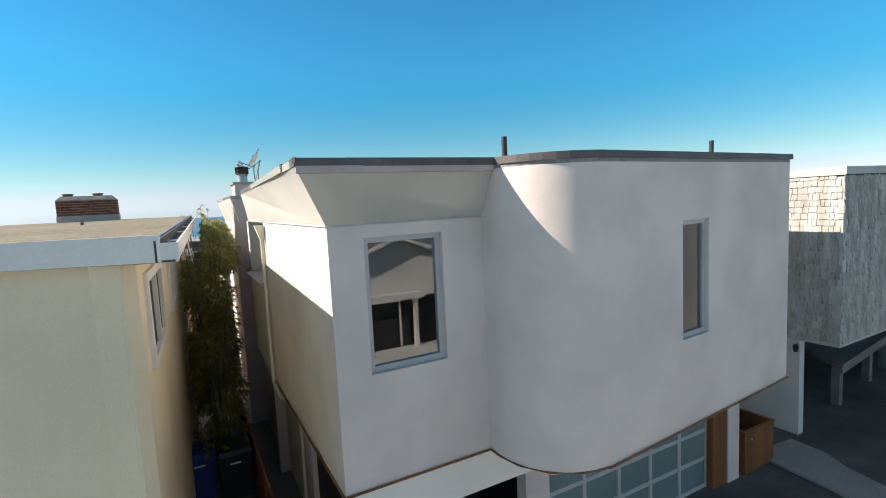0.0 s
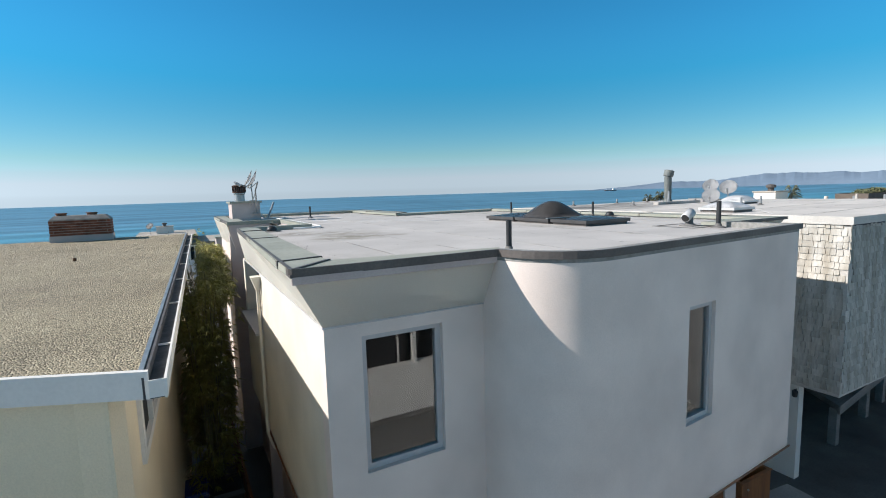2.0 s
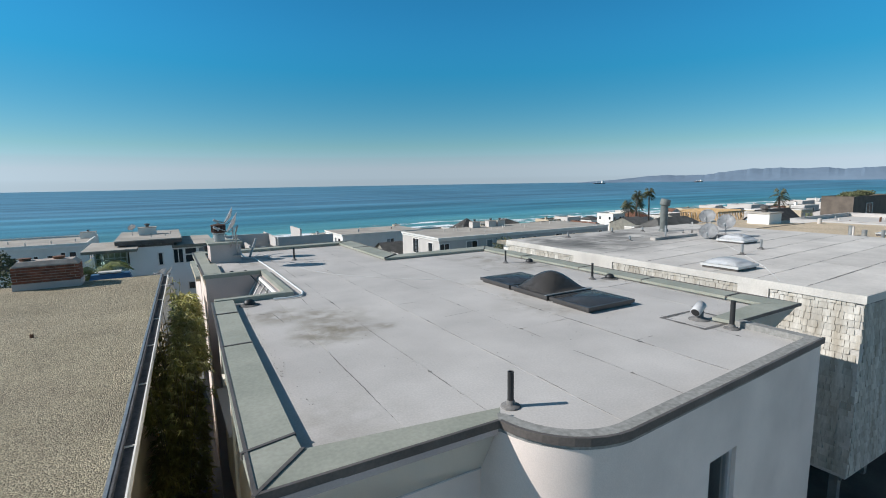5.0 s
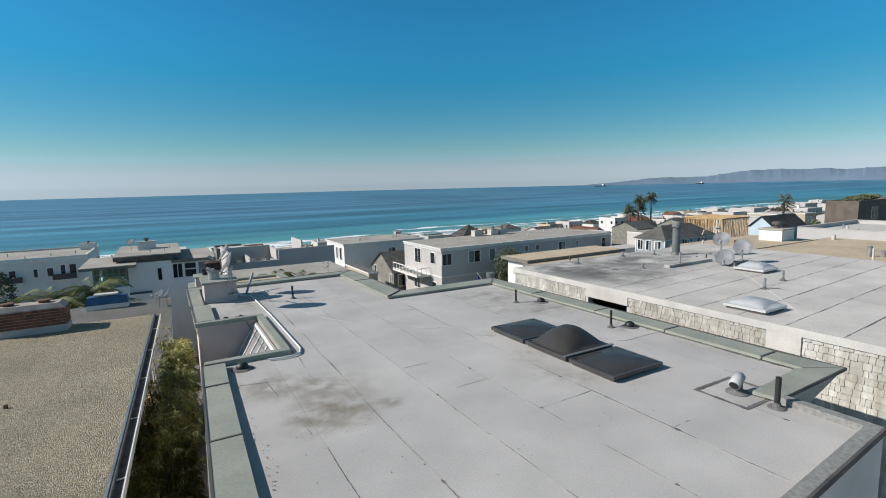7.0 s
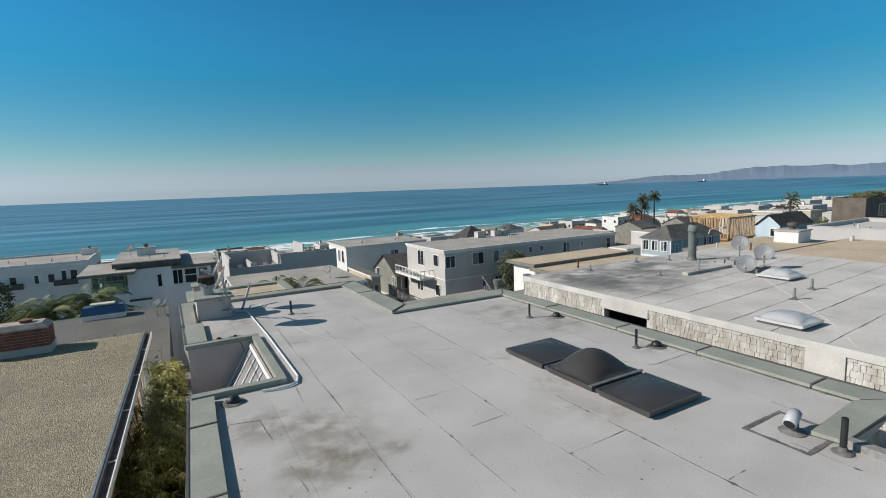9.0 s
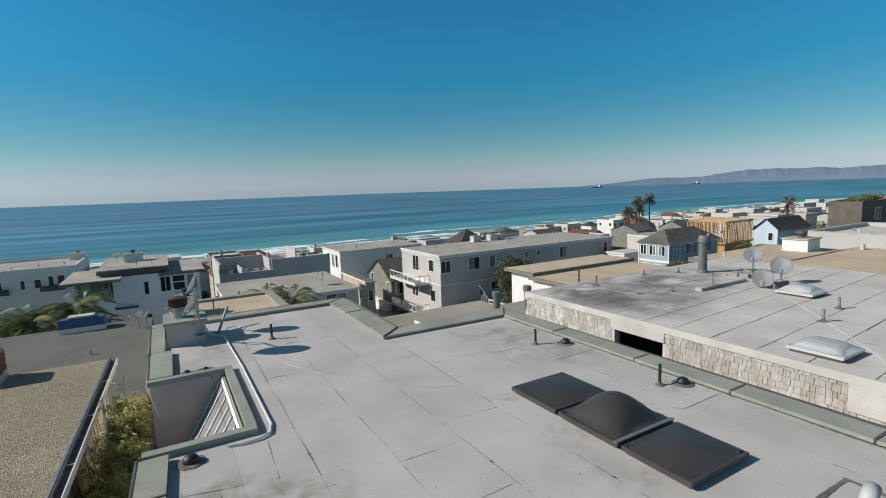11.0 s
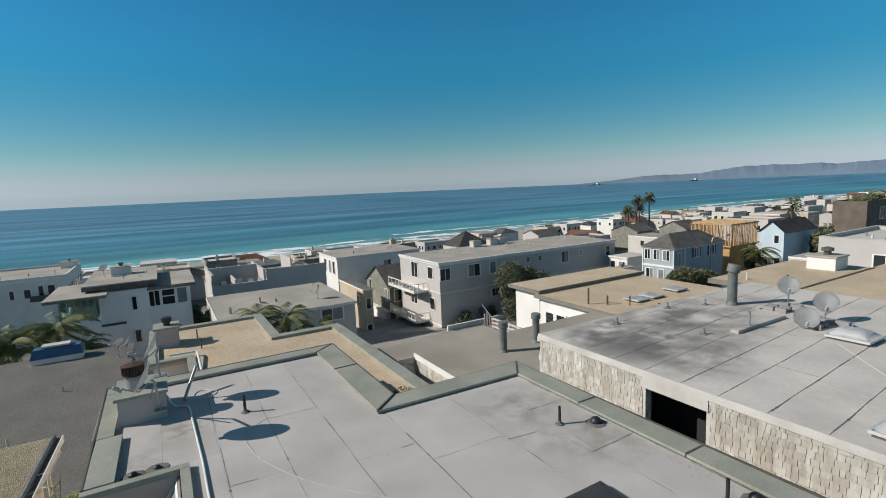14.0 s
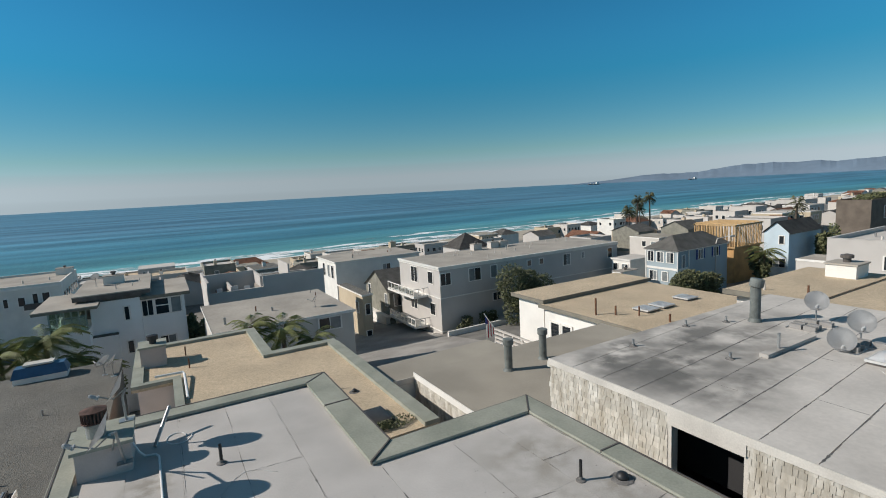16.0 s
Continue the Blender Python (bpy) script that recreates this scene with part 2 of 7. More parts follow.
BRICK = mat("red_brick", (0.30, 0.105, 0.06), 0.9, vary=0.2, scale=5, fine=60, bump=0.4, dist=0.01, random_obj=0.25, island=0.25)
MORTAR = mat("mortar", (0.45, 0.38, 0.33), 0.95, vary=0.1, scale=5)
ALLEY = mat("worn_alley_concrete", (0.20, 0.19, 0.175), 0.9, vary=0.14, scale=0.6, fine=40, bump=0.2)
PALECONC = mat("sunlit_pale_concrete", (0.66, 0.64, 0.60), 0.9, vary=0.05, scale=0.8, fine=40, bump=0.15)
# Concrete coloured dark to stand for the shade before the garage.
DRIVE = mat("shade_dark_concrete", (0.12, 0.112, 0.104), 0.9, vary=0.2, scale=0.8, fine=40, bump=0.3)
CONCRETE = mat("concrete", (0.34, 0.325, 0.31), 0.9, vary=0.12, scale=0.6, fine=40, bump=0.2)
BLACK = mat("black_metal", (0.025, 0.025, 0.026), 0.5, vary=0.15, scale=4)
GALV = mat("galvanised_steel", (0.42, 0.43, 0.43), 0.45, 0.7, vary=0.12, scale=4, fine=30)
GREENVENT = mat("green_grey_vent_paint", (0.16, 0.175, 0.165), 0.6, vary=0.15, scale=4)
DARKRUST = mat("dark_rusty_steel", (0.12, 0.065, 0.05), 0.85, 0.1, vary=0.25, scale=7)
RUST = mat("rusty_steel", (0.22, 0.105, 0.06), 0.85, 0.2, vary=0.25, scale=7)
DISH = mat("dish_grey_paint", (0.50, 0.50, 0.50), 0.5, vary=0.05, scale=3)
SMOKE = mat("smoked_acrylic", (0.12, 0.113, 0.108), 0.2, vary=0.06, scale=0.8, fine=8, bump=0.0)
MILK = mat("milky_acrylic", (0.82, 0.83, 0.84), 0.25, vary=0.02, scale=1, bump=0.0)
FROST = mat("frosted_glass", (0.20, 0.27, 0.27), 0.28, vary=0.05, scale=0.8, bump=0.0)
ALU = mat("white_aluminium", (0.62, 0.62, 0.60), 0.4, 0.2, vary=0.04, scale=3)
WINFRAME = mat("grey_window_frame", (0.50, 0.48, 0.475), 0.5, vary=0.04, scale=3)
# Near-black colour stands for missing light in rooms, recesses and openings.
DARKROOM = mat("shade_black_interior", (0.030, 0.030, 0.032), 0.9, vary=0.1, scale=1)
BLUEPLAS = mat("blue_plastic", (0.02, 0.045, 0.22), 0.5, vary=0.1, scale=3)
BLUETARP = mat("blue_metal_paint", (0.045, 0.12, 0.22), 0.55, vary=0.08, scale=2)
BLACKPLAS = mat("black_plastic", (0.022, 0.023, 0.025), 0.5, vary=0.1, scale=3)
PVC = mat("white_pvc", (0.75, 0.75, 0.74), 0.4, vary=0.04, scale=5)
CABLE = mat("weathered_white_cable", (0.62, 0.62, 0.61), 0.6, vary=0.1, scale=5)
# Dark matt colour in place of glass, leaving out the bright wall's reflection.
DULLPANE = mat("dull_dark_pane", (0.035, 0.037, 0.036), 0.7, vary=0.15, scale=2, spec=0.15)
BLINDGLASS = mat("window_glass_over_pale_blinds", (0.22, 0.24, 0.245), 0.12, vary=0.1, scale=1.5, bump=0)
SAND = mat("beach_sand", (0.45, 0.39, 0.31), 0.95, vary=0.1, scale=0.05, fine=2)
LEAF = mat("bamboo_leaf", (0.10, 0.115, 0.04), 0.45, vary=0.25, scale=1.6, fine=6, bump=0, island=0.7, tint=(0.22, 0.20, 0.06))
# Sunlight on the bamboo's top is put into this bright yellow.
SUNLEAF = mat("sunlit_bamboo_leaf", (0.54, 0.50, 0.17), 0.5, vary=0.2, scale=1.6, fine=6, bump=0, island=0.4)
CULM = mat("bamboo_culm", (0.20, 0.19, 0.07), 0.5, vary=0.15, scale=4)
BUSHLEAF = mat("bush_leaf", (0.13, 0.14, 0.06), 0.7, vary=0.2, scale=0.7, fine=5, bump=0, island=0.45)
PALMLEAF = mat("palm_leaf", (0.25, 0.27, 0.11), 0.5, vary=0.2, scale=1, fine=6, bump=0, island=0.35)
FARPALM = mat("far_palm_leaf", (0.16, 0.16, 0.08), 0.8, vary=0.2, scale=1, fine=6, bump=0, island=0.35)
BARK = mat("palm_bark", (0.16, 0.12, 0.09), 0.95, vary=0.2, scale=3, fine=20)
# Distance haze is put into the hills' colour as blue-grey.
RIDGE = mat("haze_blue_hills", (0.165, 0.225, 0.295), 1.0, vary=0.05, scale=0.004, fine=0.02, bump=0, spec=0.0)
HULL = mat("ship_hull", (0.10, 0.075, 0.08), 0.6, vary=0.1, scale=0.05)
FLAGRED = mat("flag_cloth_red", (0.45, 0.05, 0.06), 0.9)
FLAGBLUE = mat("flag_cloth_blue", (0.03, 0.05, 0.2), 0.9)


def thin_leaf(m, col, share):
    """Let light through a leaf."""
    n, l = m.node_tree.nodes, m.node_tree.links
    tr, mx = n.new("ShaderNodeBsdfTranslucent"), n.new("ShaderNodeMixShader")
    tr.inputs["Color"].default_value = (*col, 1)
    mx.inputs[0].default_value = share
    l.new(n["Principled BSDF"].outputs[0], mx.inputs[1]), l.new(tr.outputs[0], mx.inputs[2])
    l.new(mx.outputs[0], n["Material Output"].inputs["Surface"])


thin_leaf(LEAF, (0.48, 0.46, 0.10), 0.42)
thin_leaf(PALMLEAF, (0.25, 0.30, 0.08), 0.3)


def glass_mat(name, col=(0.02, 0.025, 0.03)):
    """Window glass over a dim room, as it looks from outside: dark, sharp and mirror-like at a slant."""
    m = bpy.data.materials.new(name)
    m.use_nodes = True
    b = m.node_tree.nodes["Principled BSDF"]
    b.inputs["Base Color"].default_value = (*col, 1)
    b.inputs["Roughness"].default_value = 0.04
    b.inputs["Specular IOR Level"].default_value = 0.7
    return m


def clear_mat(name, col=(0.9, 0.95, 0.95), ior=1.45):
    m = bpy.data.materials.new(name)
    m.use_nodes = True
    b = m.node_tree.nodes["Principled BSDF"]
    b.inputs["Base Color"].default_value = (*col, 1)
    b.inputs["Roughness"].default_value = 0.01
    b.inputs["IOR"].default_value = ior
    b.inputs["Transmission Weight"].default_value = 1.0
    return m


GLASS = glass_mat("dark_window_glass")
CLEAR = clear_mat("clear_glass", ior=1.9)
GREENGLASS = clear_mat("green_glass", (0.72, 0.88, 0.80))


def water_mat():
    m = bpy.data.materials.new("sea_water")
    m.use_nodes = True
    n, l = m.node_tree.nodes, m.node_tree.links
    b = n["Principled BSDF"]
    geo = n.new("ShaderNodeNewGeometry")
    sep = n.new("ShaderNodeSeparateXYZ")
    l.new(geo.outputs["Position"], sep.inputs[0])
    wob = n.new("ShaderNodeTexNoise")
    wob.inputs["Scale"].default_value, wob.inputs["Detail"].default_value = 0.012, 4
    l.new(geo.outputs["Position"], wob.inputs["Vector"])
    off = n.new("ShaderNodeMath")
    off.operation = "MULTIPLY_ADD"
    off.inputs[1].default_value = 90.0
    l.new(wob.outputs["Fac"], off.inputs[0]), l.new(sep.outputs["Y"], off.inputs[2])
    depth = n.new("ShaderNodeMapRange")
    depth.inputs["From Min"].default_value, depth.inputs["From Max"].default_value = 310, 760
    l.new(off.outputs[0], depth.inputs["Value"])
    ramp = n.new("ShaderNodeValToRGB")
    e = ramp.color_ramp.elements
    e[0].position, e[0].color = 0.0, (0.10, 0.30, 0.29, 1)
    # The far colour is lightened to carry haze over the water.
    e[1].position, e[1].color = 1.0, (0.072, 0.165, 0.235, 1)
    mid = e.new(0.3)
    mid.color = (0.048, 0.175, 0.235, 1)
    l.new(depth.outputs[0], ramp.inputs["Fac"])
    # long swell lines and wind streaks, drawn out along the shore
    mp = n.new("ShaderNodeMapping")
    mp.inputs["Scale"].default_value = (0.0022, 0.017, 0.1)
    l.new(geo.outputs["Position"], mp.inputs["Vector"])
    sw = n.new("ShaderNodeTexNoise")
    sw.inputs["Scale"].default_value, sw.inputs["Detail"].default_value, sw.inputs["Roughness"].default_value = 1.0, 6, 0.6
    l.new(mp.outputs[0], sw.inputs["Vector"])
    st = n.new("ShaderNodeMapRange")
    st.inputs["From Min"].default_value, st.inputs["From Max"].default_value = 0.40, 0.72
    st.inputs["To Min"].default_value, st.inputs["To Max"].default_value = 0.72, 1.95
    l.new(sw.outputs["Fac"], st.inputs["Value"])
    mul = n.new("ShaderNodeMix")
    mul.data_type, mul.blend_type = "RGBA", "MULTIPLY"
    mul.inputs["Factor"].default_value = 1
    l.new(ramp.outputs[0], mul.inputs["A"]), l.new(st.outputs[0], mul.inputs["B"])
    l.new(mul.outputs["Result"], b.inputs["Base Color"])
    rip = n.new("ShaderNodeTexNoise")
    rip.inputs["Scale"].default_value, rip.inputs["Detail"].default_value = 0.35, 6
    l.new(geo.outputs["Position"], rip.inputs["Vector"])
    bp = n.new("ShaderNodeBump")
    bp.inputs["Strength"].default_value, bp.inputs["Distance"].default_value = 0.5, 1.2
    l.new(rip.outputs["Fac"], bp.inputs["Height"]), l.new(bp.outputs[0], b.inputs["Normal"])
    b.inputs["Roughness"].default_value = 0.42
    b.inputs["Specular IOR Level"].default_value = 0.5
    return m


def foam_mat():
    m = bpy.data.materials.new("sea_foam")
    m.use_nodes = True
    n, l = m.node_tree.nodes, m.node_tree.links
    b = n["Principled BSDF"]
    b.inputs["Base Color"].default_value = (0.82, 0.84, 0.85, 1)
    b.inputs["Roughness"].default_value = 0.8
    geo, mp, tx, rp = (n.new(k) for k in ("ShaderNodeNewGeometry", "ShaderNodeMapping", "ShaderNodeTexNoise", "ShaderNodeMapRange"))
    mp.inputs["Scale"].default_value = (0.05, 0.16, 0.1)
    l.new(geo.outputs["Position"], mp.inputs["Vector"]), l.new(mp.outputs[0], tx.inputs["Vector"])
    tx.inputs["Scale"].default_value, tx.inputs["Detail"].default_value, tx.inputs["Roughness"].default_value = 1.0, 7, 0.65
    rp.inputs["From Min"].default_value, rp.inputs["From Max"].default_value = 0.44, 0.53
    l.new(tx.outputs["Fac"], rp.inputs["Value"])
    l.new(rp.outputs[0], b.inputs["Alpha"])
    return m


WATER, FOAM = water_mat(), foam_mat()


# ---- building tools ----
def box(bm, x0, x1, y0, y1, z0, z1):
    v = [bm.verts.new(p) for p in ((x0, y0, z0), (x1, y0, z0), (x1, y1, z0), (x0, y1, z0), (x0, y0, z1), (x1, y0, z1), (x1, y1, z1), (x0, y1, z1))]
    for f in ((3, 2, 1, 0), (4, 5, 6, 7), (0, 1, 5, 4), (1, 2, 6, 5), (2, 3, 7, 6), (3, 0, 4, 7)):
        bm.faces.new([v[i] for i in f])
    return bm


def prism(bm, poly, z0, z1, top=None):
    """An upright prism over a plan outline; top: another outline of as many corners for its upper end."""
    a = [bm.verts.new((x, y, z0)) for x, y in poly]
    b = [bm.verts.new((x, y, z1)) for x, y in (top or poly)]
    bm.faces.new(a[::-1]), bm.faces.new(b)
    for i in range(len(a)):
        j = (i + 1) % len(a)
        bm.faces.new((a[i], a[j], b[j], b[i]))
    return bm


def tube(bm, pts, r, seg=10, r2=None, cap=True):
    """A round bar along points."""
    pts = [Vector(p) for p in pts]
    rings = []
    for i, p in enumerate(pts):
        d = (pts[min(i + 1, len(pts) - 1)] - pts[max(i - 1, 0)]).normalized()
        s = d.orthogonal().normalized() if abs(d.z) < 0.99 else Vector((1, 0, 0))
        if i == 0:
            side = s
        else:
            side = (side - d * side.dot(d)).normalized()
        up = d.cross(side)
        rad = r if r2 is None else r + (r2 - r) * i / (len(pts) - 1)
        rings.append([bm.verts.new(p + rad * (math.cos(k * math.tau / seg) * side + math.sin(k * math.tau / seg) * up)) for k in range(seg)])
    for a, b in zip(rings, rings[1:]):
        for k in range(seg):
            bm.faces.new((a[k], a[(k + 1) % seg], b[(k + 1) % seg], b[k]))
    if cap:
        bm.faces.new(rings[0][::-1]), bm.faces.new(rings[-1])
    return bm


def lathe(bm, profile, c=(0, 0, 0), seg=20, axis=None):
    """A turned body from (radius, height) pairs round a vertical axis through c."""
    m = axis or Matrix()
    rings = [[bm.verts.new(Vector(c) + (m @ Vector((r * math.cos(k * math.tau / seg), r * math.sin(k * math.tau / seg), z)))) for k in range(seg)] for r, z in profile]
    for a, b in zip(rings, rings[1:]):
        for k in range(seg):
            bm.faces.new((a[k], a[(k + 1) % seg], b[(k + 1) % seg], b[k]))
    bm.faces.new(rings[0][::-1]), bm.faces.new(rings[-1])
    return bm


def wall_panel(bm, p0, p1, z0, z1, thick, holes=()):
    """A wall from p0 to p1 in plan, its body to the left of that way, with holes (u0, u1, z0, z1) right through."""
    p0, p1 = Vector((*p0, 0)), Vector((*p1, 0))
    d = (p1 - p0).normalized()
    nrm = Vector((-d.y, d.x, 0)) * thick
    us = sorted({0, (p1 - p0).length, *(h[i] for h in holes for i in (0, 1))})
    zs = sorted({z0, z1, *(h[i] for h in holes for i in (2, 3))})
    solid = {}
    for i in range(len(us) - 1):
        for j in range(len(zs) - 1):
            u, z = (us[i] + us[i + 1]) / 2, (zs[j] + zs[j + 1]) / 2
            solid[i, j] = not any(h[0] < u < h[1] and h[2] < z < h[3] for h in holes)
    cache = {}

    def v(i, j, k):
        if (i, j, k) not in cache:
            p = p0 + d * us[i] + nrm * k
            cache[i, j, k] = bm.verts.new((p.x, p.y, zs[j]))
        return cache[i, j, k]
    for (i, j), s in solid.items():
        if not s:
            continue
        bm.faces.new((v(i, j, 0), v(i + 1, j, 0), v(i + 1, j + 1, 0), v(i, j + 1, 0)))
        bm.faces.new((v(i, j + 1, 1), v(i + 1, j + 1, 1), v(i + 1, j, 1), v(i, j, 1)))
        for di, dj, q in ((-1, 0, ((i, j), (i, j + 1))), (1, 0, ((i + 1, j + 1), (i + 1, j))), (0, -1, ((i + 1, j), (i, j))), (0, 1, ((i, j + 1), (i + 1, j + 1)))):
            if not solid.get((i + di, j + dj), False):
                (a, b), (c, e) = q
                bm.faces.new((v(a, b, 0), v(c, e, 0), v(c, e, 1), v(a, b, 1))[::-1])
    return bm


def ring(bm, x0, x1, y0, y1, z0, z1, t):
    """Four walls of one thickness in one body."""
    o, i = [(x0, y0), (x1, y0), (x1, y1), (x0, y1)], [(x0 + t, y0 + t), (x1 - t, y0 + t), (x1 - t, y1 - t), (x0 + t, y1 - t)]
    v = [[bm.verts.new((*p, z)) for p in q] for q in (o, i) for z in (z0, z1)]
    for k in range(4):
        j = (k + 1) % 4
        for a, b in ((0, 1), (3, 2), (1, 3), (2, 0)):
            bm.faces.new((v[a][k], v[a][j], v[b][j], v[b][k]))
    return bm


def mesh_of(name, bm, material, smooth=False, bevel=0.0):
    if bevel:
        bmesh.ops.bevel(bm, geom=[e for e in bm.edges if len(e.link_faces) == 2 and e.calc_face_angle(0) > 0.6], offset=bevel, segments=2, affect="EDGES", profile=0.6)
    bmesh.ops.recalc_face_normals(bm, faces=bm.faces)
    me = bpy.data.meshes.new(name)
    bm.to_mesh(me)
    bm.free()
    me.materials.append(material)
    if smooth:
        me.shade_smooth()
    return me


def part(name, bm, material, parent, label="", smooth=False, bevel=0.0):
    ob = new(name, bm if isinstance(bm, bpy.types.Mesh) else mesh_of(name, bm, material, smooth, bevel))
    ob.parent = parent
    if parent is not None:
        ob.matrix_parent_inverse = parent.matrix_basis.inverted()
    return tagged(ob, label)


def thing(name, label, category, at=(0, 0, 0), group="", kind="", rz=0):
    ob = new(name)
    ob.empty_display_size = 0.2
    ob.matrix_basis = pose(*at, 0, 0, rz)
    return tagged(ob, label, category, group, kind)


def B():
    return bmesh.new()


WIN = {}


def add_window(parent, face, at, u, z0, z1, w, frame_m=WHITE, bars=1):
    """A framed window set on a wall of an axis-parallel house: face 'S' looks to -y, 'W' to -x."""
    key = (round(w, 2), round(z1 - z0, 2), frame_m.name, bars)
    if key not in WIN:
        h, f, bm = z1 - z0, 0.09, B()
        for a in ((-w / 2 - f, -w / 2 + f * 0.4, 0, h), (w / 2 - f * 0.4, w / 2 + f, 0, h), (-w / 2 - f, w / 2 + f, h, h + f), (-w / 2 - f, w / 2 + f, -f, 0)):
            box(bm, a[0], a[1], -0.08, 0.05, a[2], a[3])
        for k in range(bars):
            u0 = -w / 2 + w * (k + 1) / (bars + 1)
            box(bm, u0 - 0.035, u0 + 0.035, -0.05, 0.05, 0, h)
        pw = w / (bars + 1)
        WIN[key] = (mesh_of("window", bm, frame_m), [mesh_of("pane", box(B(), -w / 2 + pw * k, -w / 2 + pw * (k + 1), -0.03, 0.0, 0, h), GLASS) for k in range(bars + 1)],
                    [mesh_of("pane", box(B(), -w / 2 + pw * k, -w / 2 + pw * (k + 1), -0.03, 0.0, 0, h), BLINDGLASS) for k in range(bars + 1)])
    fr, dark, pale = WIN[key]
    m = pose(u, at, z0) if face == "S" else pose(at, u, z0, 0, 0, -90)
    ob = new("window", fr)
    ob.parent, ob.matrix_parent_inverse, ob.matrix_basis = parent, parent.matrix_basis.inverted(), m
    for k in range(bars + 1):
        p = new("pane", (pale if (int(u * 7.3 + z0 * 3.1) + k) % 3 == 0 else dark)[k])
        p.parent = ob
    return ob


def ground_z(y):
    """The hillside's height: level by the alley, then down to the beach."""
    pts = ((-5000, 0.0), (9.0, 0.0), (30, -4.5), (60, -9.5), (120, -14.5), (225, -20.2), (262, -21.7), (300, -23.5), (5000, -23.5))
    for (a, za), (b, zb) in zip(pts, pts[1:]):
        if a <= y <= b:
            return za + (zb - za) * (y - a) / (b - a)
    return 0.0


# ---- ground, sea and far shore ----
def grid(xs, ys, fz):
    v = [(x, y, fz(x, y)) for y in ys for x in xs]
    n = len(xs)
    f = [(j * n + i, j * n + i + 1, (j + 1) * n + i + 1, (j + 1) * n + i) for j in range(len(ys) - 1) for i in range(n - 1)]
    return v, f


xs = [-4800, -2000, -800, -300, -150, -80, -40, -20, -10, 0, 10, 20, 40, 80, 150, 300, 800, 2000, 4800]
ys = [-4800, -1500, -400, -100, -30, 9, 30, 45, 60, 90, 120, 160, 200, 225, 262, 300]
me = bpy.data.meshes.new("ground")
v, f = grid(xs, ys, lambda x, y: ground_z(y))
me.from_pydata(v, [], f)
me.materials.append(ALLEY), me.materials.append(SAND)
for p in me.polygons:
    p.material_index = 1 if p.center.y > 200 else 0
tagged(new("ground", me), "grey concrete alley and hillside running down to a sandy beach", "ground", kind="structure")
me = bpy.data.meshes.new("water")
v, f = grid([-4800, -1500, -300, 0, 300, 1500, 4800], [255, 400, 1000, 4800], lambda x, y: -22.0)
me.from_pydata(v, [], f)
me.materials.append(WATER)
tagged(new("water", me), "blue-green sea with long low swell", "sea", kind="structure")


def surf(y0, y1, x0, x1, seed, amp):
    """A sheet of broken white water with a ragged outline, just above the sea."""
    rnd = random.Random(seed)
    n = 160
    bm = B()
    rows = []
    for i in range(n + 1):
        x = x0 + (x1 - x0) * i / n
        e0 = y0 + amp * noise.noise((x * 0.018, seed, 0.3)) + 0.4 * amp * noise.noise((x * 0.09, seed, 1.3))
        e1 = y1 + amp * 1.6 * noise.noise((x * 0.014, seed, 4.1)) + 0.6 * amp * noise.noise((x * 0.07, seed, 7.3))
        rows.append((bm.verts.new((x, e0, -21.93)), bm.verts.new((x, max(e1, e0 + 0.5), -21.9))))
    for a, b in zip(rows, rows[1:]):
        bm.faces.new((a[0], b[0], b[1], a[1]))
    return tagged(new("surf", mesh_of("surf", bm, FOAM)), "white broken surf washing up on the beach", "surf", kind="stuff")


surf(262, 290, -900, 1600, 1, 8)
surf(290, 297, -60, 500, 2, 6)
surf(312, 318, 120, 700, 3, 8)


def ridge_line(az0, az1, dist, seed, name):
    """A broken mountain outline: a long low rise with several summits and ravines."""
    bm, prev = B(), None
    for i in range(241):
        az = az0 + (az1 - az0) * i / 240
        rise = min(1.0, max(az - az0, 0) / 17)
        h = 64 * rise ** 0.75
        for c, w, a in ((53.5, 3.0, 16), (62.5, 3.2, 34), (67.0, 2.6, 22), (76, 5, 50)):
            h += a * math.exp(-((az - c) / w) ** 2)
        h += rise * (9 * noise.noise((az * 0.55, seed, 0)) + 6 * noise.noise((az * 1.7, seed, 2)) + 3 * noise.noise((az * 5.0, seed, 5)))
        x, y = math.sin(radians(az)) * dist, math.cos(radians(az)) * dist
        col = []
        for k, f in ((0.955, 0.0), (0.965, 0.3), (0.975, 0.55), (0.988, 0.8), (1.0, 1.0)):
            q = k + (0.0004 * noise.noise((az * 2.4, seed + f * 3, 9)) if 0 < f < 1 else 0)
            col.append(bm.verts.new((x * q, y * q, -22 + max(h, 1.5) * f)))
        if prev:
            for a in range(4):
                bm.faces.new((prev[a], col[a], col[a + 1], prev[a + 1]))
        prev = col
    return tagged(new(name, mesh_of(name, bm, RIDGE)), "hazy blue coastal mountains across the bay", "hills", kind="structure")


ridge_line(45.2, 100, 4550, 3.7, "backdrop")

# This sheet paints the shaded ground darker than the rest of the alley.
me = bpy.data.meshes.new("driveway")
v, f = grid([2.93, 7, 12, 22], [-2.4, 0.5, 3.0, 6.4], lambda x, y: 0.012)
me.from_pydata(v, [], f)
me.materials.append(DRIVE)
tagged(new("driveway", me), "concrete driveway before the garage, coloured dark for its shade", "driveway", kind="structure")
# This pale sheet paints the sunlit patch of concrete across the alley.
me = bpy.data.meshes.new("apron")
v, f = grid([1.5, 4, 6.5, 8.4], [-12.44, -11, -9.5, -8.2], lambda x, y: 0.015)
me.from_pydata(v, [], f)
me.materials.append(PALECONC)
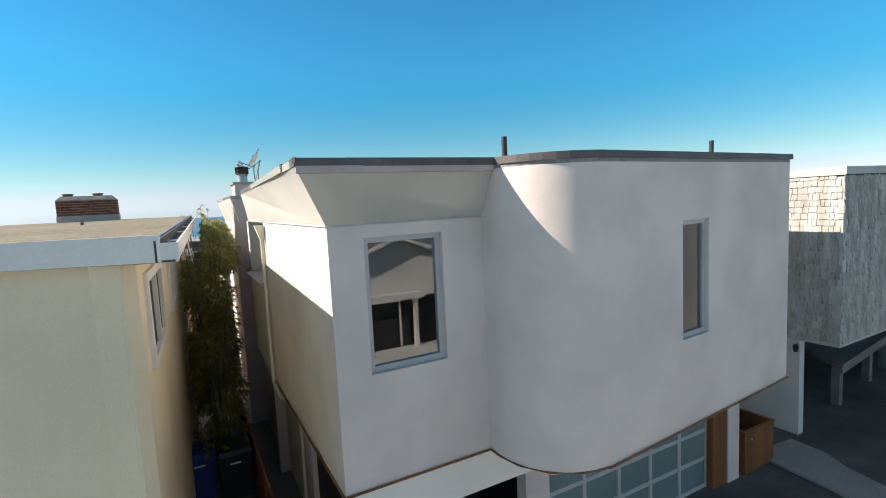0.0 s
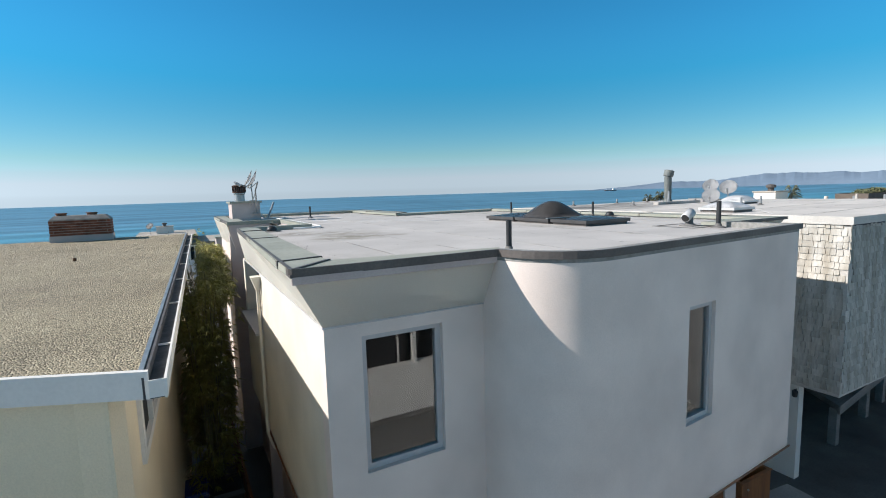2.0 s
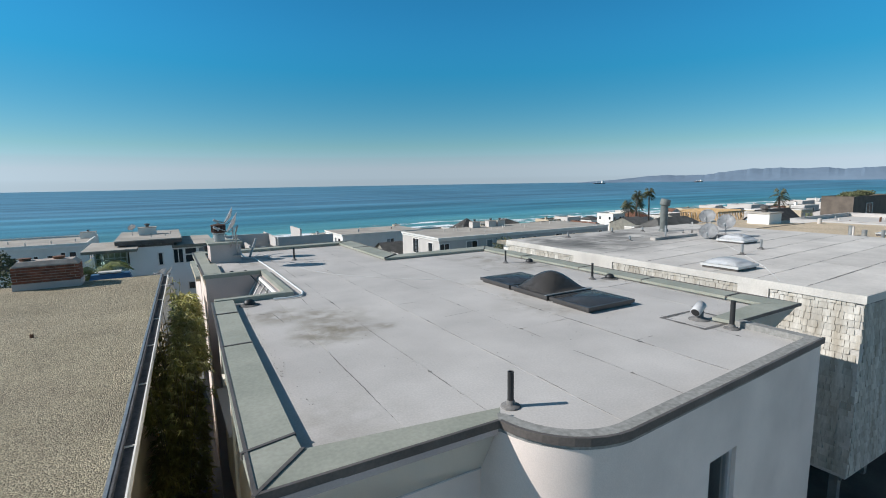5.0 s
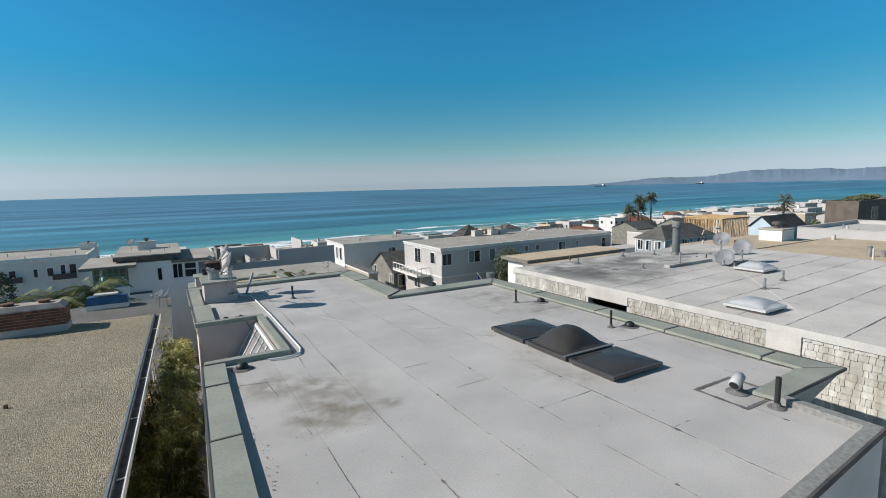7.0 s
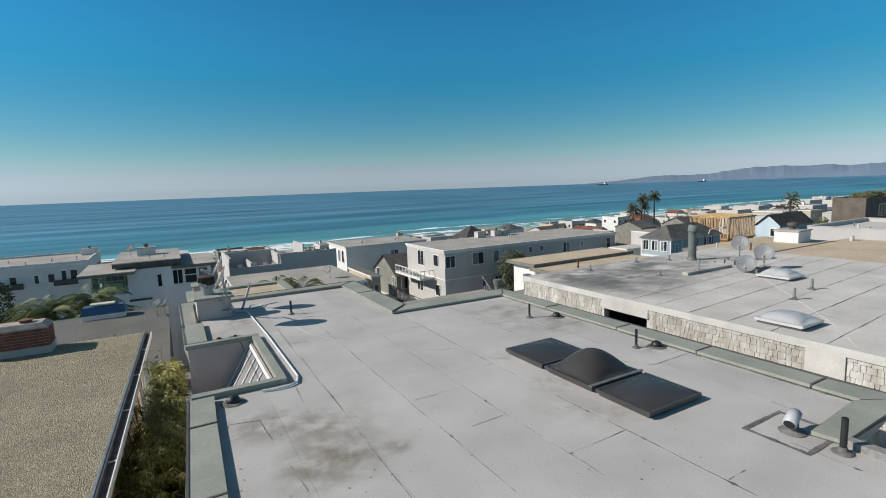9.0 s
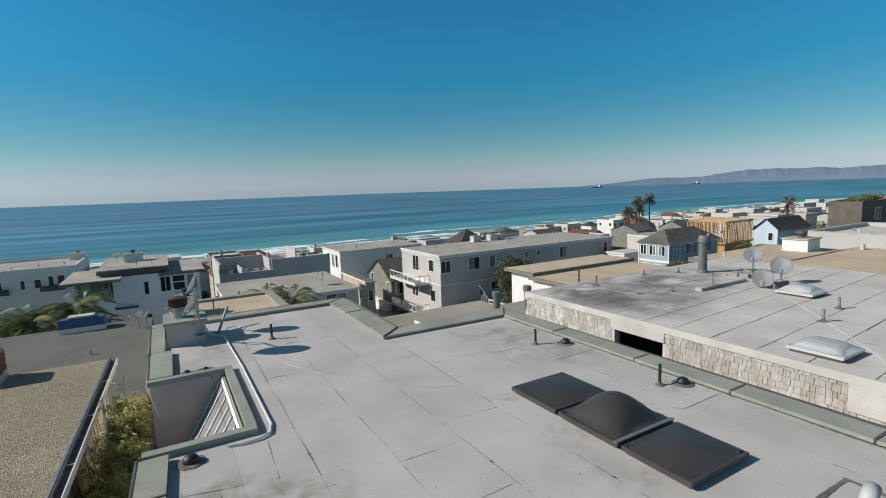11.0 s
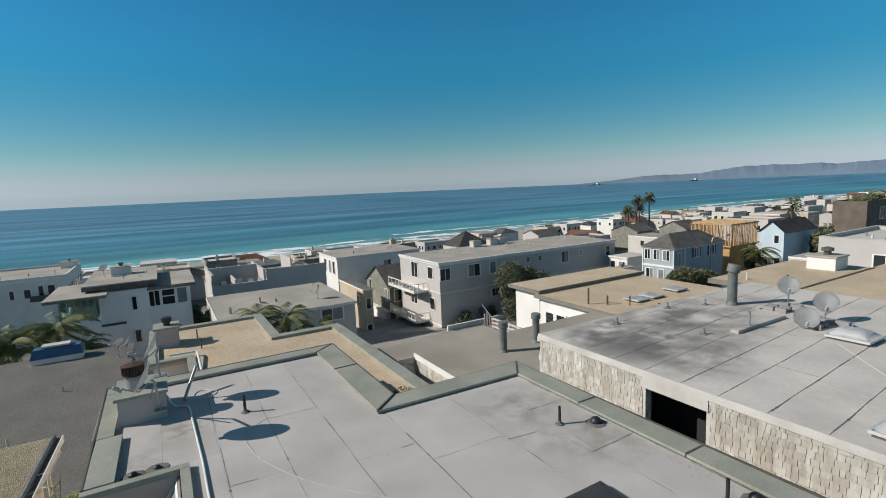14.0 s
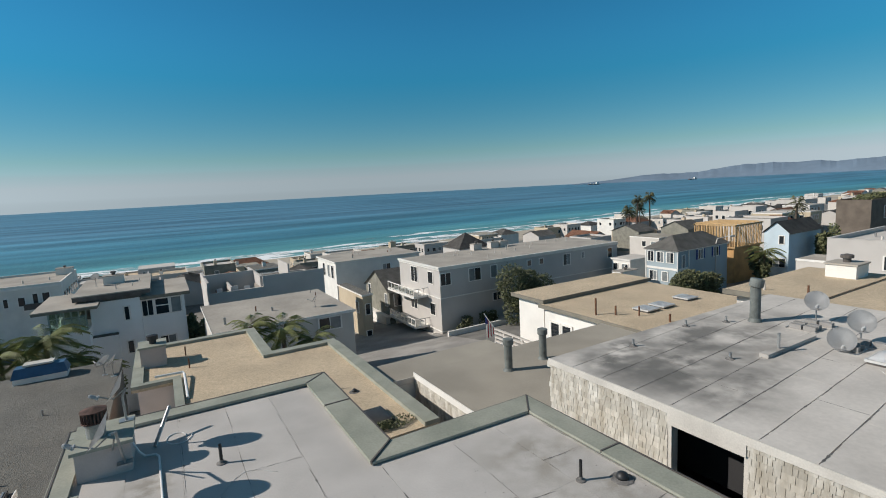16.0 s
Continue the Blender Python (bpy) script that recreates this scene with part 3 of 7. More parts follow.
tagged(new("pavement", me), "pale concrete apron across the alley, coloured as sunlit", "pavement", kind="structure")

# ---- the white stucco house with the curved front ----
ZR = 6.0                                   # its roof
house_a = thing("stucco_house", "white stucco house with curved front, flared cornice and flat roof", "house", (4, 5, 0))
FLAT_L, FLAT_R = (2.92, -0.73), (7.0, -0.42)
ARC = [(2.07 + 0.85 * (1 - math.cos(a)), 0.12 - 0.85 * math.sin(a)) for a in (math.pi / 2 * k / 10 for k in range(11))]
Z_SOF = 2.76
GL = 3.58                                  # the garage door begins here


def front_curve():
    """The quarter-round wall as one smooth shell with thickness."""
    n = 28
    outer = [(2.07, 0.34), *[(2.07 + 0.85 * (1 - math.cos(a)), 0.12 - 0.85 * math.sin(a)) for a in (math.pi / 2 * k / n for k in range(n + 1))]]
    inner = [(2.27, 0.34), *[(2.27 + 0.65 * (1 - math.cos(a)), 0.12 - 0.65 * math.sin(a)) for a in (math.pi / 2 * k / n for k in range(n + 1))]]
    bm = B()
    prism(bm, outer + inner[::-1], Z_SOF, ZR - 0.02)
    return bm


fl = (Vector(FLAT_R) - Vector(FLAT_L))
FD = fl.normalized()
W2 = (1.36, 1.92, 3.86, 5.30)              # the narrow window, along the flat front
bm = B()
wall_panel(bm, (0.32, 0.30), (2.085, 0.30), Z_SOF, 5.47, 0.22, [(0.36, 1.24, 3.94, 5.34)])
wall_panel(bm, FLAT_L, FLAT_R, Z_SOF, ZR - 0.02, 0.22, [W2])
part("front_wall", bm, STUCCO, house_a, "white stucco front wall")
curve = part("curved_wall", front_curve(), STUCCO, house_a, "white stucco quarter-round wall", smooth=True)
curve.data.set_sharp_from_angle(angle=radians(30))
part("left_wall", wall_panel(B(), (0.32, 6.51), (0.32, 0.522), Z_SOF, 5.47, 0.22, [(0.22, 2.22, 4.42, 5.465)]), CREAM, house_a, "stucco side wall with a glazed niche, tinted cream for bounced light")
for a, b, z0, z1, t, holes in (((0.75, 13.6), (0.75, 0.8), 0.0, Z_SOF, 0.22, [(9.6, 11.7, 0.0, 2.1)]),
                               ((7.0, -0.198), (7.0, 0.95), Z_SOF, ZR - 0.02, 0.22, ()), ((7.0, 0.952), (8.25, 0.952), Z_SOF, 5.5, 0.22, ()),
                               ((8.25, 1.175), (8.25, 9.448), 0.0, 5.5, 0.22, ()), ((8.25, 9.45), (5.15, 9.45), 0.0, 5.5, -0.22, ()),
                               ((5.15, 9.452), (5.15, 13.6), 0.0, 5.5, 0.22, ()), ((5.15, 13.602), (0.45, 13.602), 0.0, 5.5, 0.22, ()),
                               ((0.45, 13.378), (0.45, 9.51), 0.0, 5.6, 0.22, ()), ((GL - 0.45, 1.05), (GL - 0.02, 1.05), 0.0, Z_SOF - 0.062, 0.22, ()), ((7.9, 1.0), (8.249, 1.0), 0.0, Z_SOF - 0.061, 0.3, ())):
    part("side_wall", wall_panel(B(), a, b, z0, z1, t, holes), STUCCO, house_a)
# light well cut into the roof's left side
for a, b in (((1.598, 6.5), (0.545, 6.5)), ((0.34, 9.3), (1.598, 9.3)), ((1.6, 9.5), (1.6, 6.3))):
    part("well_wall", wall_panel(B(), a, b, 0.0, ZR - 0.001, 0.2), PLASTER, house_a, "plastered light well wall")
# flared cornice, piece by piece
def cornice(a, b, c, d, z_low):
    """A sloping band from the roof's edge a-b in to the wall's c-d."""
    bm = B()
    bm.faces.new([bm.verts.new(p) for p in ((*a, ZR + 0.03), (*b, ZR + 0.03), (*d, z_low), (*c, z_low))])
    bmesh.ops.solidify(bm, geom=bm.faces[:], thickness=-0.05)
    part("cornice", bm, SOFFIT, house_a, "cream plaster flared cornice")


cornice((0.0, 0.0), (2.06, 0.0), (0.32, 0.30), (2.07, 0.30), 5.47)
cornice((0.23, 6.32), (0.0, 0.0), (0.34, 6.32), (0.32, 0.30), 5.47)
part("cornice_lip", box(B(), 0.012, 2.055, -0.006, 0.03, 5.96, 6.026), PLASTER, house_a, "thin plaster lip under the roof edge")
bead = tube(B(), [(2.07, 0.292, 5.475), (0.312, 0.292, 5.475), (0.312, 6.31, 5.475)], 0.010, 6)
part("bead", bead, WINFRAME, house_a, "thin grey bead below the cornice")
flare = [((7.02, 0.66), (7.02, 0.95)), ((8.84, 0.68), (8.25, 0.95)), ((8.74, 9.85), (8.25, 9.45)), ((5.52, 9.85), (5.15, 9.45)), ((5.52, 13.95), (5.15, 13.6)), ((0.28, 13.95), (0.45, 13.6)), ((0.28, 9.2), (0.45, 9.2))]
for (a, b), (c, d) in zip(flare, flare[1:]):
    cornice(a, c, b, d, 5.4)
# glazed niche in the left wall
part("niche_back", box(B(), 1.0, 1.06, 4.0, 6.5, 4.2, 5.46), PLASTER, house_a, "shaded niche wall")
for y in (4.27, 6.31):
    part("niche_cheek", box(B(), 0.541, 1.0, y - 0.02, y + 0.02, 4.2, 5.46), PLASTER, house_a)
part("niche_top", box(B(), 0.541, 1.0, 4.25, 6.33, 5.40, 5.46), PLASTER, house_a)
part("niche_ledge", box(B(), 0.20, 0.56, 4.31, 6.27, 4.41, 4.445), LTGREY, house_a, "grey sill ledge", bevel=0.006)
NS, NL = math.atan2(0.62, 0.42), math.hypot(0.62, 0.42)
slope = pose(0.54, 0, 4.46) @ pose(0, 0, 0, 0, -math.degrees(NS), 0)
glaz = part("niche_window", box(B(), 0.0, NL, 4.30, 6.28, -0.02, -0.008), GLASS, house_a, "sloping glazing with white bars")
glaz.data.transform(slope)
for y in (4.33, 4.72, 5.11, 5.50, 5.89, 6.25):
    bar = part("bar", box(B(), 0.0, NL, y - 0.02, y + 0.02, -0.006, 0.03), WHITE, glaz)
    bar.data.transform(slope)
part("recess_wall", box(B(), 0.98, GL - 0.3, 2.6, 2.7, 0.0, Z_SOF - 0.061), DARKROOM, house_a, "entrance recess wall, coloured near-black for its shade")
# soffit and lower front
bm = B()
prism(bm, [(0.34, 0.32), (2.09, 0.32), (2.09, 0.12), (2.35, -0.45), (2.92, -0.71), (7.0, -0.40), (7.0, 1.3), (0.34, 1.3)], Z_SOF - 0.06, Z_SOF + 0.02)
box(bm, 7.0, 8.25, 0.97, 1.3, Z_SOF - 0.06, Z_SOF + 0.02)
part("soffit", bm, SOFFIT, house_a, "cream plaster soffit")
bm = B()
tr = [(0.30, 4.35), (0.30, 0.28), (2.06, 0.28), (2.06, 0.12), (2.12, -0.18), (2.31, -0.48), (2.6, -0.67), (2.92, -0.75), (7.02, -0.44)]
for a, b in zip(tr, tr[1:]):
    tube(bm, [(*a, Z_SOF - 0.01), (*b, Z_SOF - 0.01)], 0.014, 6)
part("drip_edge", bm, WOOD, house_a, "brown drip edge")
bm = B()
box(bm, 0.5, 2.9, 0.55, 0.8, 2.1, Z_SOF - 0.06)
part("beam", bm, SOFFIT, house_a, "cream plaster beam")

# metal caps, piece by piece
CAPS = [[(0.0, 0.0), (2.06, -0.02), (2.24, 0.20), (0.45, 0.45)],
        [(0.0, 0.0), (0.45, 0.45), (0.45, 0.72), (0.0, 0.62)],
        [(0.0, 0.62), (0.45, 0.72), (0.52, 3.5), (0.12, 3.5)],
        [(0.12, 3.5), (0.52, 3.5), (0.57, 5.3), (0.20, 5.3)],
        [(0.20, 5.3), (0.57, 5.3), (0.61, 6.29), (0.25, 6.29)],
        [(0.32, 9.46), (0.72, 9.46), (0.74, 11.2), (0.34, 11.2)],
        [(0.27, 11.21), (0.60, 11.21), (0.62, 13.54), (0.27, 13.54)],
        [(0.28, 13.55), (4.95, 13.50), (5.52, 13.95), (0.28, 13.95)],
        [(4.95, 13.50), (4.95, 12.0), (5.52, 12.0), (5.52, 13.95)],
        [(4.95, 12.0), (4.95, 9.35), (5.52, 9.85), (5.52, 12.0)],
        [(4.95, 9.35), (8.30, 9.25), (8.74, 9.85), (5.52, 9.85)],
        [(8.30, 9.25), (8.30, 7.4), (8.74, 7.4), (8.74, 9.85)],
        [(8.30, 7.4), (8.30, 5.2), (8.74, 5.2), (8.74, 7.4)],
        [(8.30, 5.2), (8.30, 3.4), (8.74, 3.4), (8.74, 5.2)],
        [(8.30, 3.4), (8.30, 1.6), (8.74, 1.6), (8.74, 3.4)],
        [(8.30, 1.6), (8.3, 1.0), (8.84, 0.66), (8.74, 1.6)],
        [(8.2, 1.05), (6.8, 0.95), (6.85, 0.62), (8.84, 0.66)]]
for n, poly in enumerate(CAPS):
    cx, cy = (sum(p[k] for p in poly) / 4 for k in (0, 1))
    sh = [(cx + (x - cx) * (1 - 0.012 / max(abs(x - cx), abs(y - cy), 0.1)), cy + (y - cy) * (1 - 0.012 / max(abs(x - cx), abs(y - cy), 0.1))) for x, y in poly]
    part("metal_cap", prism(B(), sh, ZR + 0.02, ZR + (0.085 if n < 10 else 0.07) + 0.002 * (n % 3)), CAP, house_a, "grey-green sheet metal cap")
bm = B()
edge = [(0.23, 6.32), (0.0, 0.0), (2.06, -0.02), *[(x - 0.015, y - 0.02) for x, y in ARC[1:]], (7.03, -0.45), (7.03, 0.62), (8.86, 0.64), (8.76, 9.87), (5.54, 9.87), (5.54, 13.97), (0.28, 13.97), (0.30, 9.46)]
for a, b in zip(edge, edge[1:]):
    d = (Vector(b) - Vector(a)).normalized()
    nr = Vector((d.y, -d.x)) * 0.03
    prism(bm, [a, b, tuple(Vector(b) - nr), tuple(Vector(a) - nr)], ZR + 0.02, ZR + (0.096 if a[0] < 7.02 else 0.068))
part("edge_trim", bm, EDGE, house_a, "dark brown metal edge trim")
for a, b in (((0.0, 0.62), (0.45, 0.72)), ((0.12, 3.5), (0.52, 3.5)), ((0.20, 5.3), (0.57, 5.3)), ((0.0, 0.0), (0.45, 0.45)), ((4.95, 12.0), (5.52, 12.0)), ((8.30, 7.4), (8.74, 7.4)), ((8.30, 5.2), (8.74, 5.2)), ((8.30, 3.4), (8.74, 3.4)), ((8.30, 1.6), (8.74, 1.6)), ((4.95, 9.35), (5.52, 9.85)), ((8.30, 9.25), (8.74, 9.85)), ((4.95, 13.5), (5.52, 13.95))):
    d = (Vector(b) - Vector(a)).normalized()
    nr = Vector((-d.y, d.x)) * 0.016
    part("cap_joint", prism(B(), [tuple(Vector(a) - nr), tuple(Vector(b) - nr), tuple(Vector(b) + nr), tuple(Vector(a) + nr)], ZR + 0.05, ZR + (0.098 if a[0] < 5 else 0.082)), EDGE, house_a, "dark folded seam")
# low kerb of the curved and flat front
bm = B()
kerb = [(2.06, 0.0), *ARC[1:], FLAT_R, (7.0, 0.62)]
inner = []
for k, p in enumerate(kerb):
    d = (Vector(kerb[min(k + 1, len(kerb) - 1)]) - Vector(p)).normalized() + (Vector(p) - Vector(kerb[max(k - 1, 0)])).normalized()
    d.normalize()
    inner.append(tuple(Vector(p) + Vector((-d.y, d.x)) * (0.20 if p == FLAT_R else 0.14)))
prism(bm, kerb + inner[::-1], ZR - 0.02, ZR + 0.088)
part("roof_kerb", bm, KERB, house_a, "worn grey membrane-covered kerb")
# cap round the light well
bm = B()
box(bm, 0.3, 1.72, 6.36, 6.51, ZR, ZR + 0.09), box(bm, 1.59, 1.73, 6.51, 9.28, ZR, ZR + 0.088), box(bm, 0.3, 1.73, 9.28, 9.42, ZR, ZR + 0.092)
part("well_cap", bm, CAP, house_a, "grey-green metal kerb round the light well")
# the roof body and its membrane sheets
OUT = [(0.4, 0.35), (2.2, 0.1), *[(x + 0.1, y + 0.1) for x, y in ARC[1:]], (6.92, -0.34), (6.92, 0.85), (8.31, 0.95), (8.31, 9.3), (5.1, 9.45), (5.1, 13.6), (0.4, 13.6), (0.4, 9.48), (1.78, 9.48), (1.78, 6.32), (0.4, 6.32)]
roof_a = part("roof", prism(B(), OUT, 5.91, ZR - 0.02), UNDER, house_a, "flat roof with light grey membrane sheets")


def clip_poly(poly, axis, value, keep_less):
    out = []
    for p, q in zip(poly, poly[1:] + poly[:1]):
        ip, iq = ((p[axis] <= value) == keep_less), ((q[axis] <= value) == keep_less)
        if ip:
            out.append(p)
        if ip != iq:
            t = (value - p[axis]) / (q[axis] - p[axis])
            out.append(tuple(a + (b - a) * t for a, b in zip(p, q)))
    return out


def sheets(outline, x_lines, joints, z, material, parent, gap=0.005, name="roof_sheet"):
    """Membrane sheets between the lap lines, cut at their cross joints."""
    for k, (a, b) in enumerate(zip(x_lines, x_lines[1:])):
        col = clip_poly(clip_poly(outline, 0, a + gap / 2, False), 0, b - gap / 2, True)
        cuts = [-50, *joints[k % len(joints)], 80]
        for c, d in zip(cuts, cuts[1:]):
            piece = clip_poly(clip_poly(col, 1, c + gap / 2, False), 1, d - gap / 2, True) if len(col) > 2 else []
            clean = [p for p, q in zip(piece, piece[1:] + piece[:1]) if (Vector(p) - Vector(q)).length > 1e-3]
            if len(clean) > 2:
                part(name, prism(B(), clean, z - 0.03, z + 0.0015 * (k % 2)), material, parent)


def seam_tar(lines, z, parent, seed, w=0.014):
    """Uneven beads of black tar along lap joints, with breaks and smears."""
    rnd = random.Random(seed)
    bm = B()
    for (xa, ya), (xb, yb) in lines:
        n = max(int(math.hypot(xb - xa, yb - ya) / 0.05), 2)
        d = Vector((xb - xa, yb - ya)).normalized()
        nr = Vector((-d.y, d.x))
        prev = None
        for k in range(n + 1):
            f = k / n
            c = Vector((xa + (xb - xa) * f, ya + (yb - ya) * f)) + nr * (0.020 * noise.noise((xa * 3 + f * n * 0.05, ya, seed)) + 0.007 * noise.noise((f * n * 0.55, ya * 3 + xa, seed + 1)))
            wd = w * max(0.0, 0.45 + 1.1 * noise.noise((f * n * 0.09, xa * 5 + ya, seed + 3)) + 0.7 * noise.noise((f * n * 0.5, xa + ya, seed + 5))) + (0.035 if rnd.random() < 0.012 else 0)
            pair = (bm.verts.new((*(c - nr * wd / 2), z)), bm.verts.new((*(c + nr * wd / 2), z))) if wd > 0.002 else None
            if pair and prev:
                bm.faces.new((prev[0], pair[0], pair[1], prev[1]))
            prev = pair
    tagged(part("seam_tar", bm, TAR, parent, "uneven grey tar in the roof seams"), kind="stuff")


seam_tar([((1.35, 0.6), (1.35, 3.0)), ((1.28, 3.2), (1.10, 5.2)), ((2.18, 0.3), (2.16, 4.1)), ((2.2, 4.5), (2.22, 13.4)), ((3.13, -0.5), (3.12, 13.4)), ((4.12, -0.5), (4.05, 9.0)), ((4.05, 9.0), (4.05, 13.4)), ((6.46, 5.7), (6.46, 9.1)), ((7.4, 0.9), (7.4, 1.7)), ((7.4, 4.2), (7.42, 9.1)),
          ((3.2, 4.58), (3.6, 4.56)), ((4.07, 5.15), (5.05, 5.13)), ((4.1, 2.24), (5.1, 2.26)), ((4.07, 8.05), (5.05, 7.98)), ((3.12, 10.44), (4.07, 10.36)), ((2.2, 8.46), (3.1, 8.40)), ((5.1, 7.4), (6.45, 7.32)), ((6.46, 7.18), (7.0, 7.1)), ((7.4, 7.84), (8.25, 7.78)), ((1.75, 5.06), (0.7, 5.3)), ((1.75, 5.06), (1.80, 6.1)), ((1.9, 6.34), (2.22, 6.26)), ((3.5, 3.43), (4.07, 3.45)), ((6.45, 1.6), (6.45, 0.2))], ZR + 0.004, roof_a, 3, 0.011)
seam_tar([((5.12, -0.4), (5.05, 5.6)), ((5.05, 5.6), (5.1, 9.2)), ((5.14, 0.98), (5.62, 0.98)), ((8.28, 1.3), (8.28, 9.0)), ((7.23, 6.71), (7.29, 6.12)), ((7.29, 6.12), (8.3, 6.16)), ((6.9, 4.06), (7.28, 3.5)), ((7.28, 3.5), (8.3, 3.52))], ZR + 0.0045, roof_a, 5, 0.018)
sheets(OUT, [0.3, 1.35, 2.19, 3.12, 4.07, 5.09, 6.46, 7.41, 8.4], [(5.3,), (9.6,), (8.43,), (4.57, 10.4), (2.25, 5.15, 8.02), (7.36,), (7.14,), (3.51, 6.14, 7.81)], ZR, MEMBRANE, roof_a, 0.0025)


# windows of the front
def sash(name, w, h, label, parent, m, split):
    bm = B()
    f = 0.06
    for a in ((0, f, 0, h), (w - f, w, 0, h), (f, w - f, 0, f), (f, w - f, h - f, h)):
        box(bm, a[0], a[1], 0.0, 0.07, a[2], a[3])
    if split:
        box(bm, f, w - f, 0.005, 0.065, split - 0.025, split + 0.025)
    fr = new(name, mesh_of(name, bm, WINFRAME))
    fr.parent, fr.matrix_parent_inverse = parent, parent.matrix_basis.inverted()
    fr.matrix_basis = m
    tagged(fr, label)
    pn = new("pane", mesh_of("pane", box(B(), f, w - f, 0.03, 0.038, f, h - f), CLEAR))
    pn.parent = fr
    pn.visible_shadow = False
    bm = B()
    box(bm, -0.03, w + 0.03, -0.035, 0.09, -0.07, -0.005)
    sl = new("sill", mesh_of("sill", bm, WINFRAME))
    sl.parent = fr
    return fr


sash("window", 0.88, 1.40, "grey-framed window with a dark room behind", house_a, pose(0.68, 0.36, 3.94), 0.0)
ang = math.degrees(math.atan2(FD.y, FD.x))
wp = Vector(FLAT_L) + FD * W2[0] + Vector((-FD.y, FD.x)) * 0.045
sash("window", W2[1] - W2[0], W2[3] - W2[2], "narrow grey-framed window", house_a, pose(wp.x, wp.y, W2[2], 0, 0, ang), 0.0)
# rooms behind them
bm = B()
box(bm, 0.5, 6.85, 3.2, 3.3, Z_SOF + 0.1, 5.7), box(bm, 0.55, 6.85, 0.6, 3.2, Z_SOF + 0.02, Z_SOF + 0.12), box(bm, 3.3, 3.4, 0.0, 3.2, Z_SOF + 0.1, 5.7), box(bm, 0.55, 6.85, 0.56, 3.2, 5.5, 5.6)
part("interior", bm, DARKROOM, house_a, "room behind the windows, coloured near-black for its dimness")


def chair_white(at, rz):
    ch = thing("garden_chair", "white moulded chair inside the room", "chair", at, rz=rz)
    bm = B()
    lathe(bm, [(0.20, 0.40), (0.23, 0.42), (0.23, 0.45), (0.19, 0.46)], seg=16)
    part("seat", bm, PVC, ch)
    part("backrest", tube(B(), [(-0.2, 0.2, 0.44), (-0.18, 0.24, 0.75), (0, 0.27, 0.9), (0.18, 0.24, 0.75), (0.2, 0.2, 0.44)], 0.022, 8), PVC, ch)
    for x, y in ((-0.18, -0.16), (0.18, -0.16), (-0.17, 0.17), (0.17, 0.17)):
        part("leg", tube(B(), [(x, y, 0.41), (x * 1.2, y * 1.2, 0.0)], 0.016, 8), PVC, ch)
    for o in ch.children:
        o.matrix_parent_inverse = Matrix()
    return ch


chair_white((4.75, 0.35, Z_SOF + 0.122), 20)
# garage door, recessed under the front
gd = thing("garage_door", "aluminium garage door with frosted glass panels", "garage door", (5.3, 1.25, 0))
x0, x1, nc, nr_ = GL, 7.45, 5, 4
bm = B()
for k in range(nc + 1):
    x = x0 + (x1 - x0) * k / nc
    box(bm, x - 0.035, x + 0.035, 1.15, 1.22, 0.01, 2.25)
for k in range(nr_ + 1):
    z = 0.05 + 2.2 * k / nr_
    box(bm, x0, x1, 1.155, 1.215, z - 0.035, z + 0.035)
part("frame", bm, ALU, gd, "white aluminium grid frame")
for c in range(nc):
    for r in range(nr_):
        xa, za = x0 + (x1 - x0) * c / nc, 0.05 + 2.2 * r / nr_
        part("panel", box(B(), xa + 0.03, xa + (x1 - x0) / nc - 0.03, 1.175, 1.195, za + 0.03, za + 0.52), FROST, gd)
part("jamb", box(B(), 7.46, 7.898, 1.03, 1.3, 0, Z_SOF - 0.061), WOOD, house_a, "stained brown wood jamb")
part("header", box(B(), GL - 0.02, 7.46, 1.08, 1.3, 2.28, Z_SOF - 0.06), SOFFIT, house_a)
part("door", box(B(), 0.84, 0.9, 1.9, 4.0, 0.0, 2.1), DARKDOOR, house_a, "dark brown wooden entrance door")
cab = thing("wooden_bin_store", "open-topped brown wooden box beside the garage", "box", (9.0, 1.2, 0))
bm = B()
for a in ((8.42, 9.42, 0.98, 1.03), (8.42, 9.42, 1.72, 1.77), (8.42, 8.47, 1.031, 1.719), (9.37, 9.42, 1.031, 1.719)):
    box(bm, *a, 0.0, 0.86)
part("rim", ring(B(), 8.40, 9.44, 0.96, 1.79, 0.861, 0.885, 0.07), WOOD, cab)
part("floor", box(B(), 8.471, 9.369, 1.031, 1.719, 0.01, 0.05), BLACK, cab)
part("body", bm, WOOD, cab)
part("knob", lathe(B(), [(0.01, 0), (0.022, 0.01), (0.02, 0.03), (0.005, 0.035)], (8.58, 0.965, 0.72), 10, Euler((radians(90), 0, 0)).to_matrix().to_4x4()), GALV, cab, "brass knob")


# ---- roof fittings of the stucco house ----
def vent_pipe(x, y, z, h, r, material, label, group="roof vent pipes", flash=True):
    v = thing("vent_pipe", label, "vent pipe", (x, y, z), group)
    bm = B()
    lathe(bm, [(r, 0), (r, h), (r * 0.7, h), (r * 0.7, h - 0.05)], (x, y, z), 14)
    part("pipe", bm, material, v)
    if flash:
        part("flashing", lathe(B(), [(r * 3.2, 0.0), (r * 3.0, 0.012), (r * 1.5, 0.03), (r * 1.15, 0.07)], (x, y, z + 0.002), 14), TAR, v, "tarred flashing")
    return v


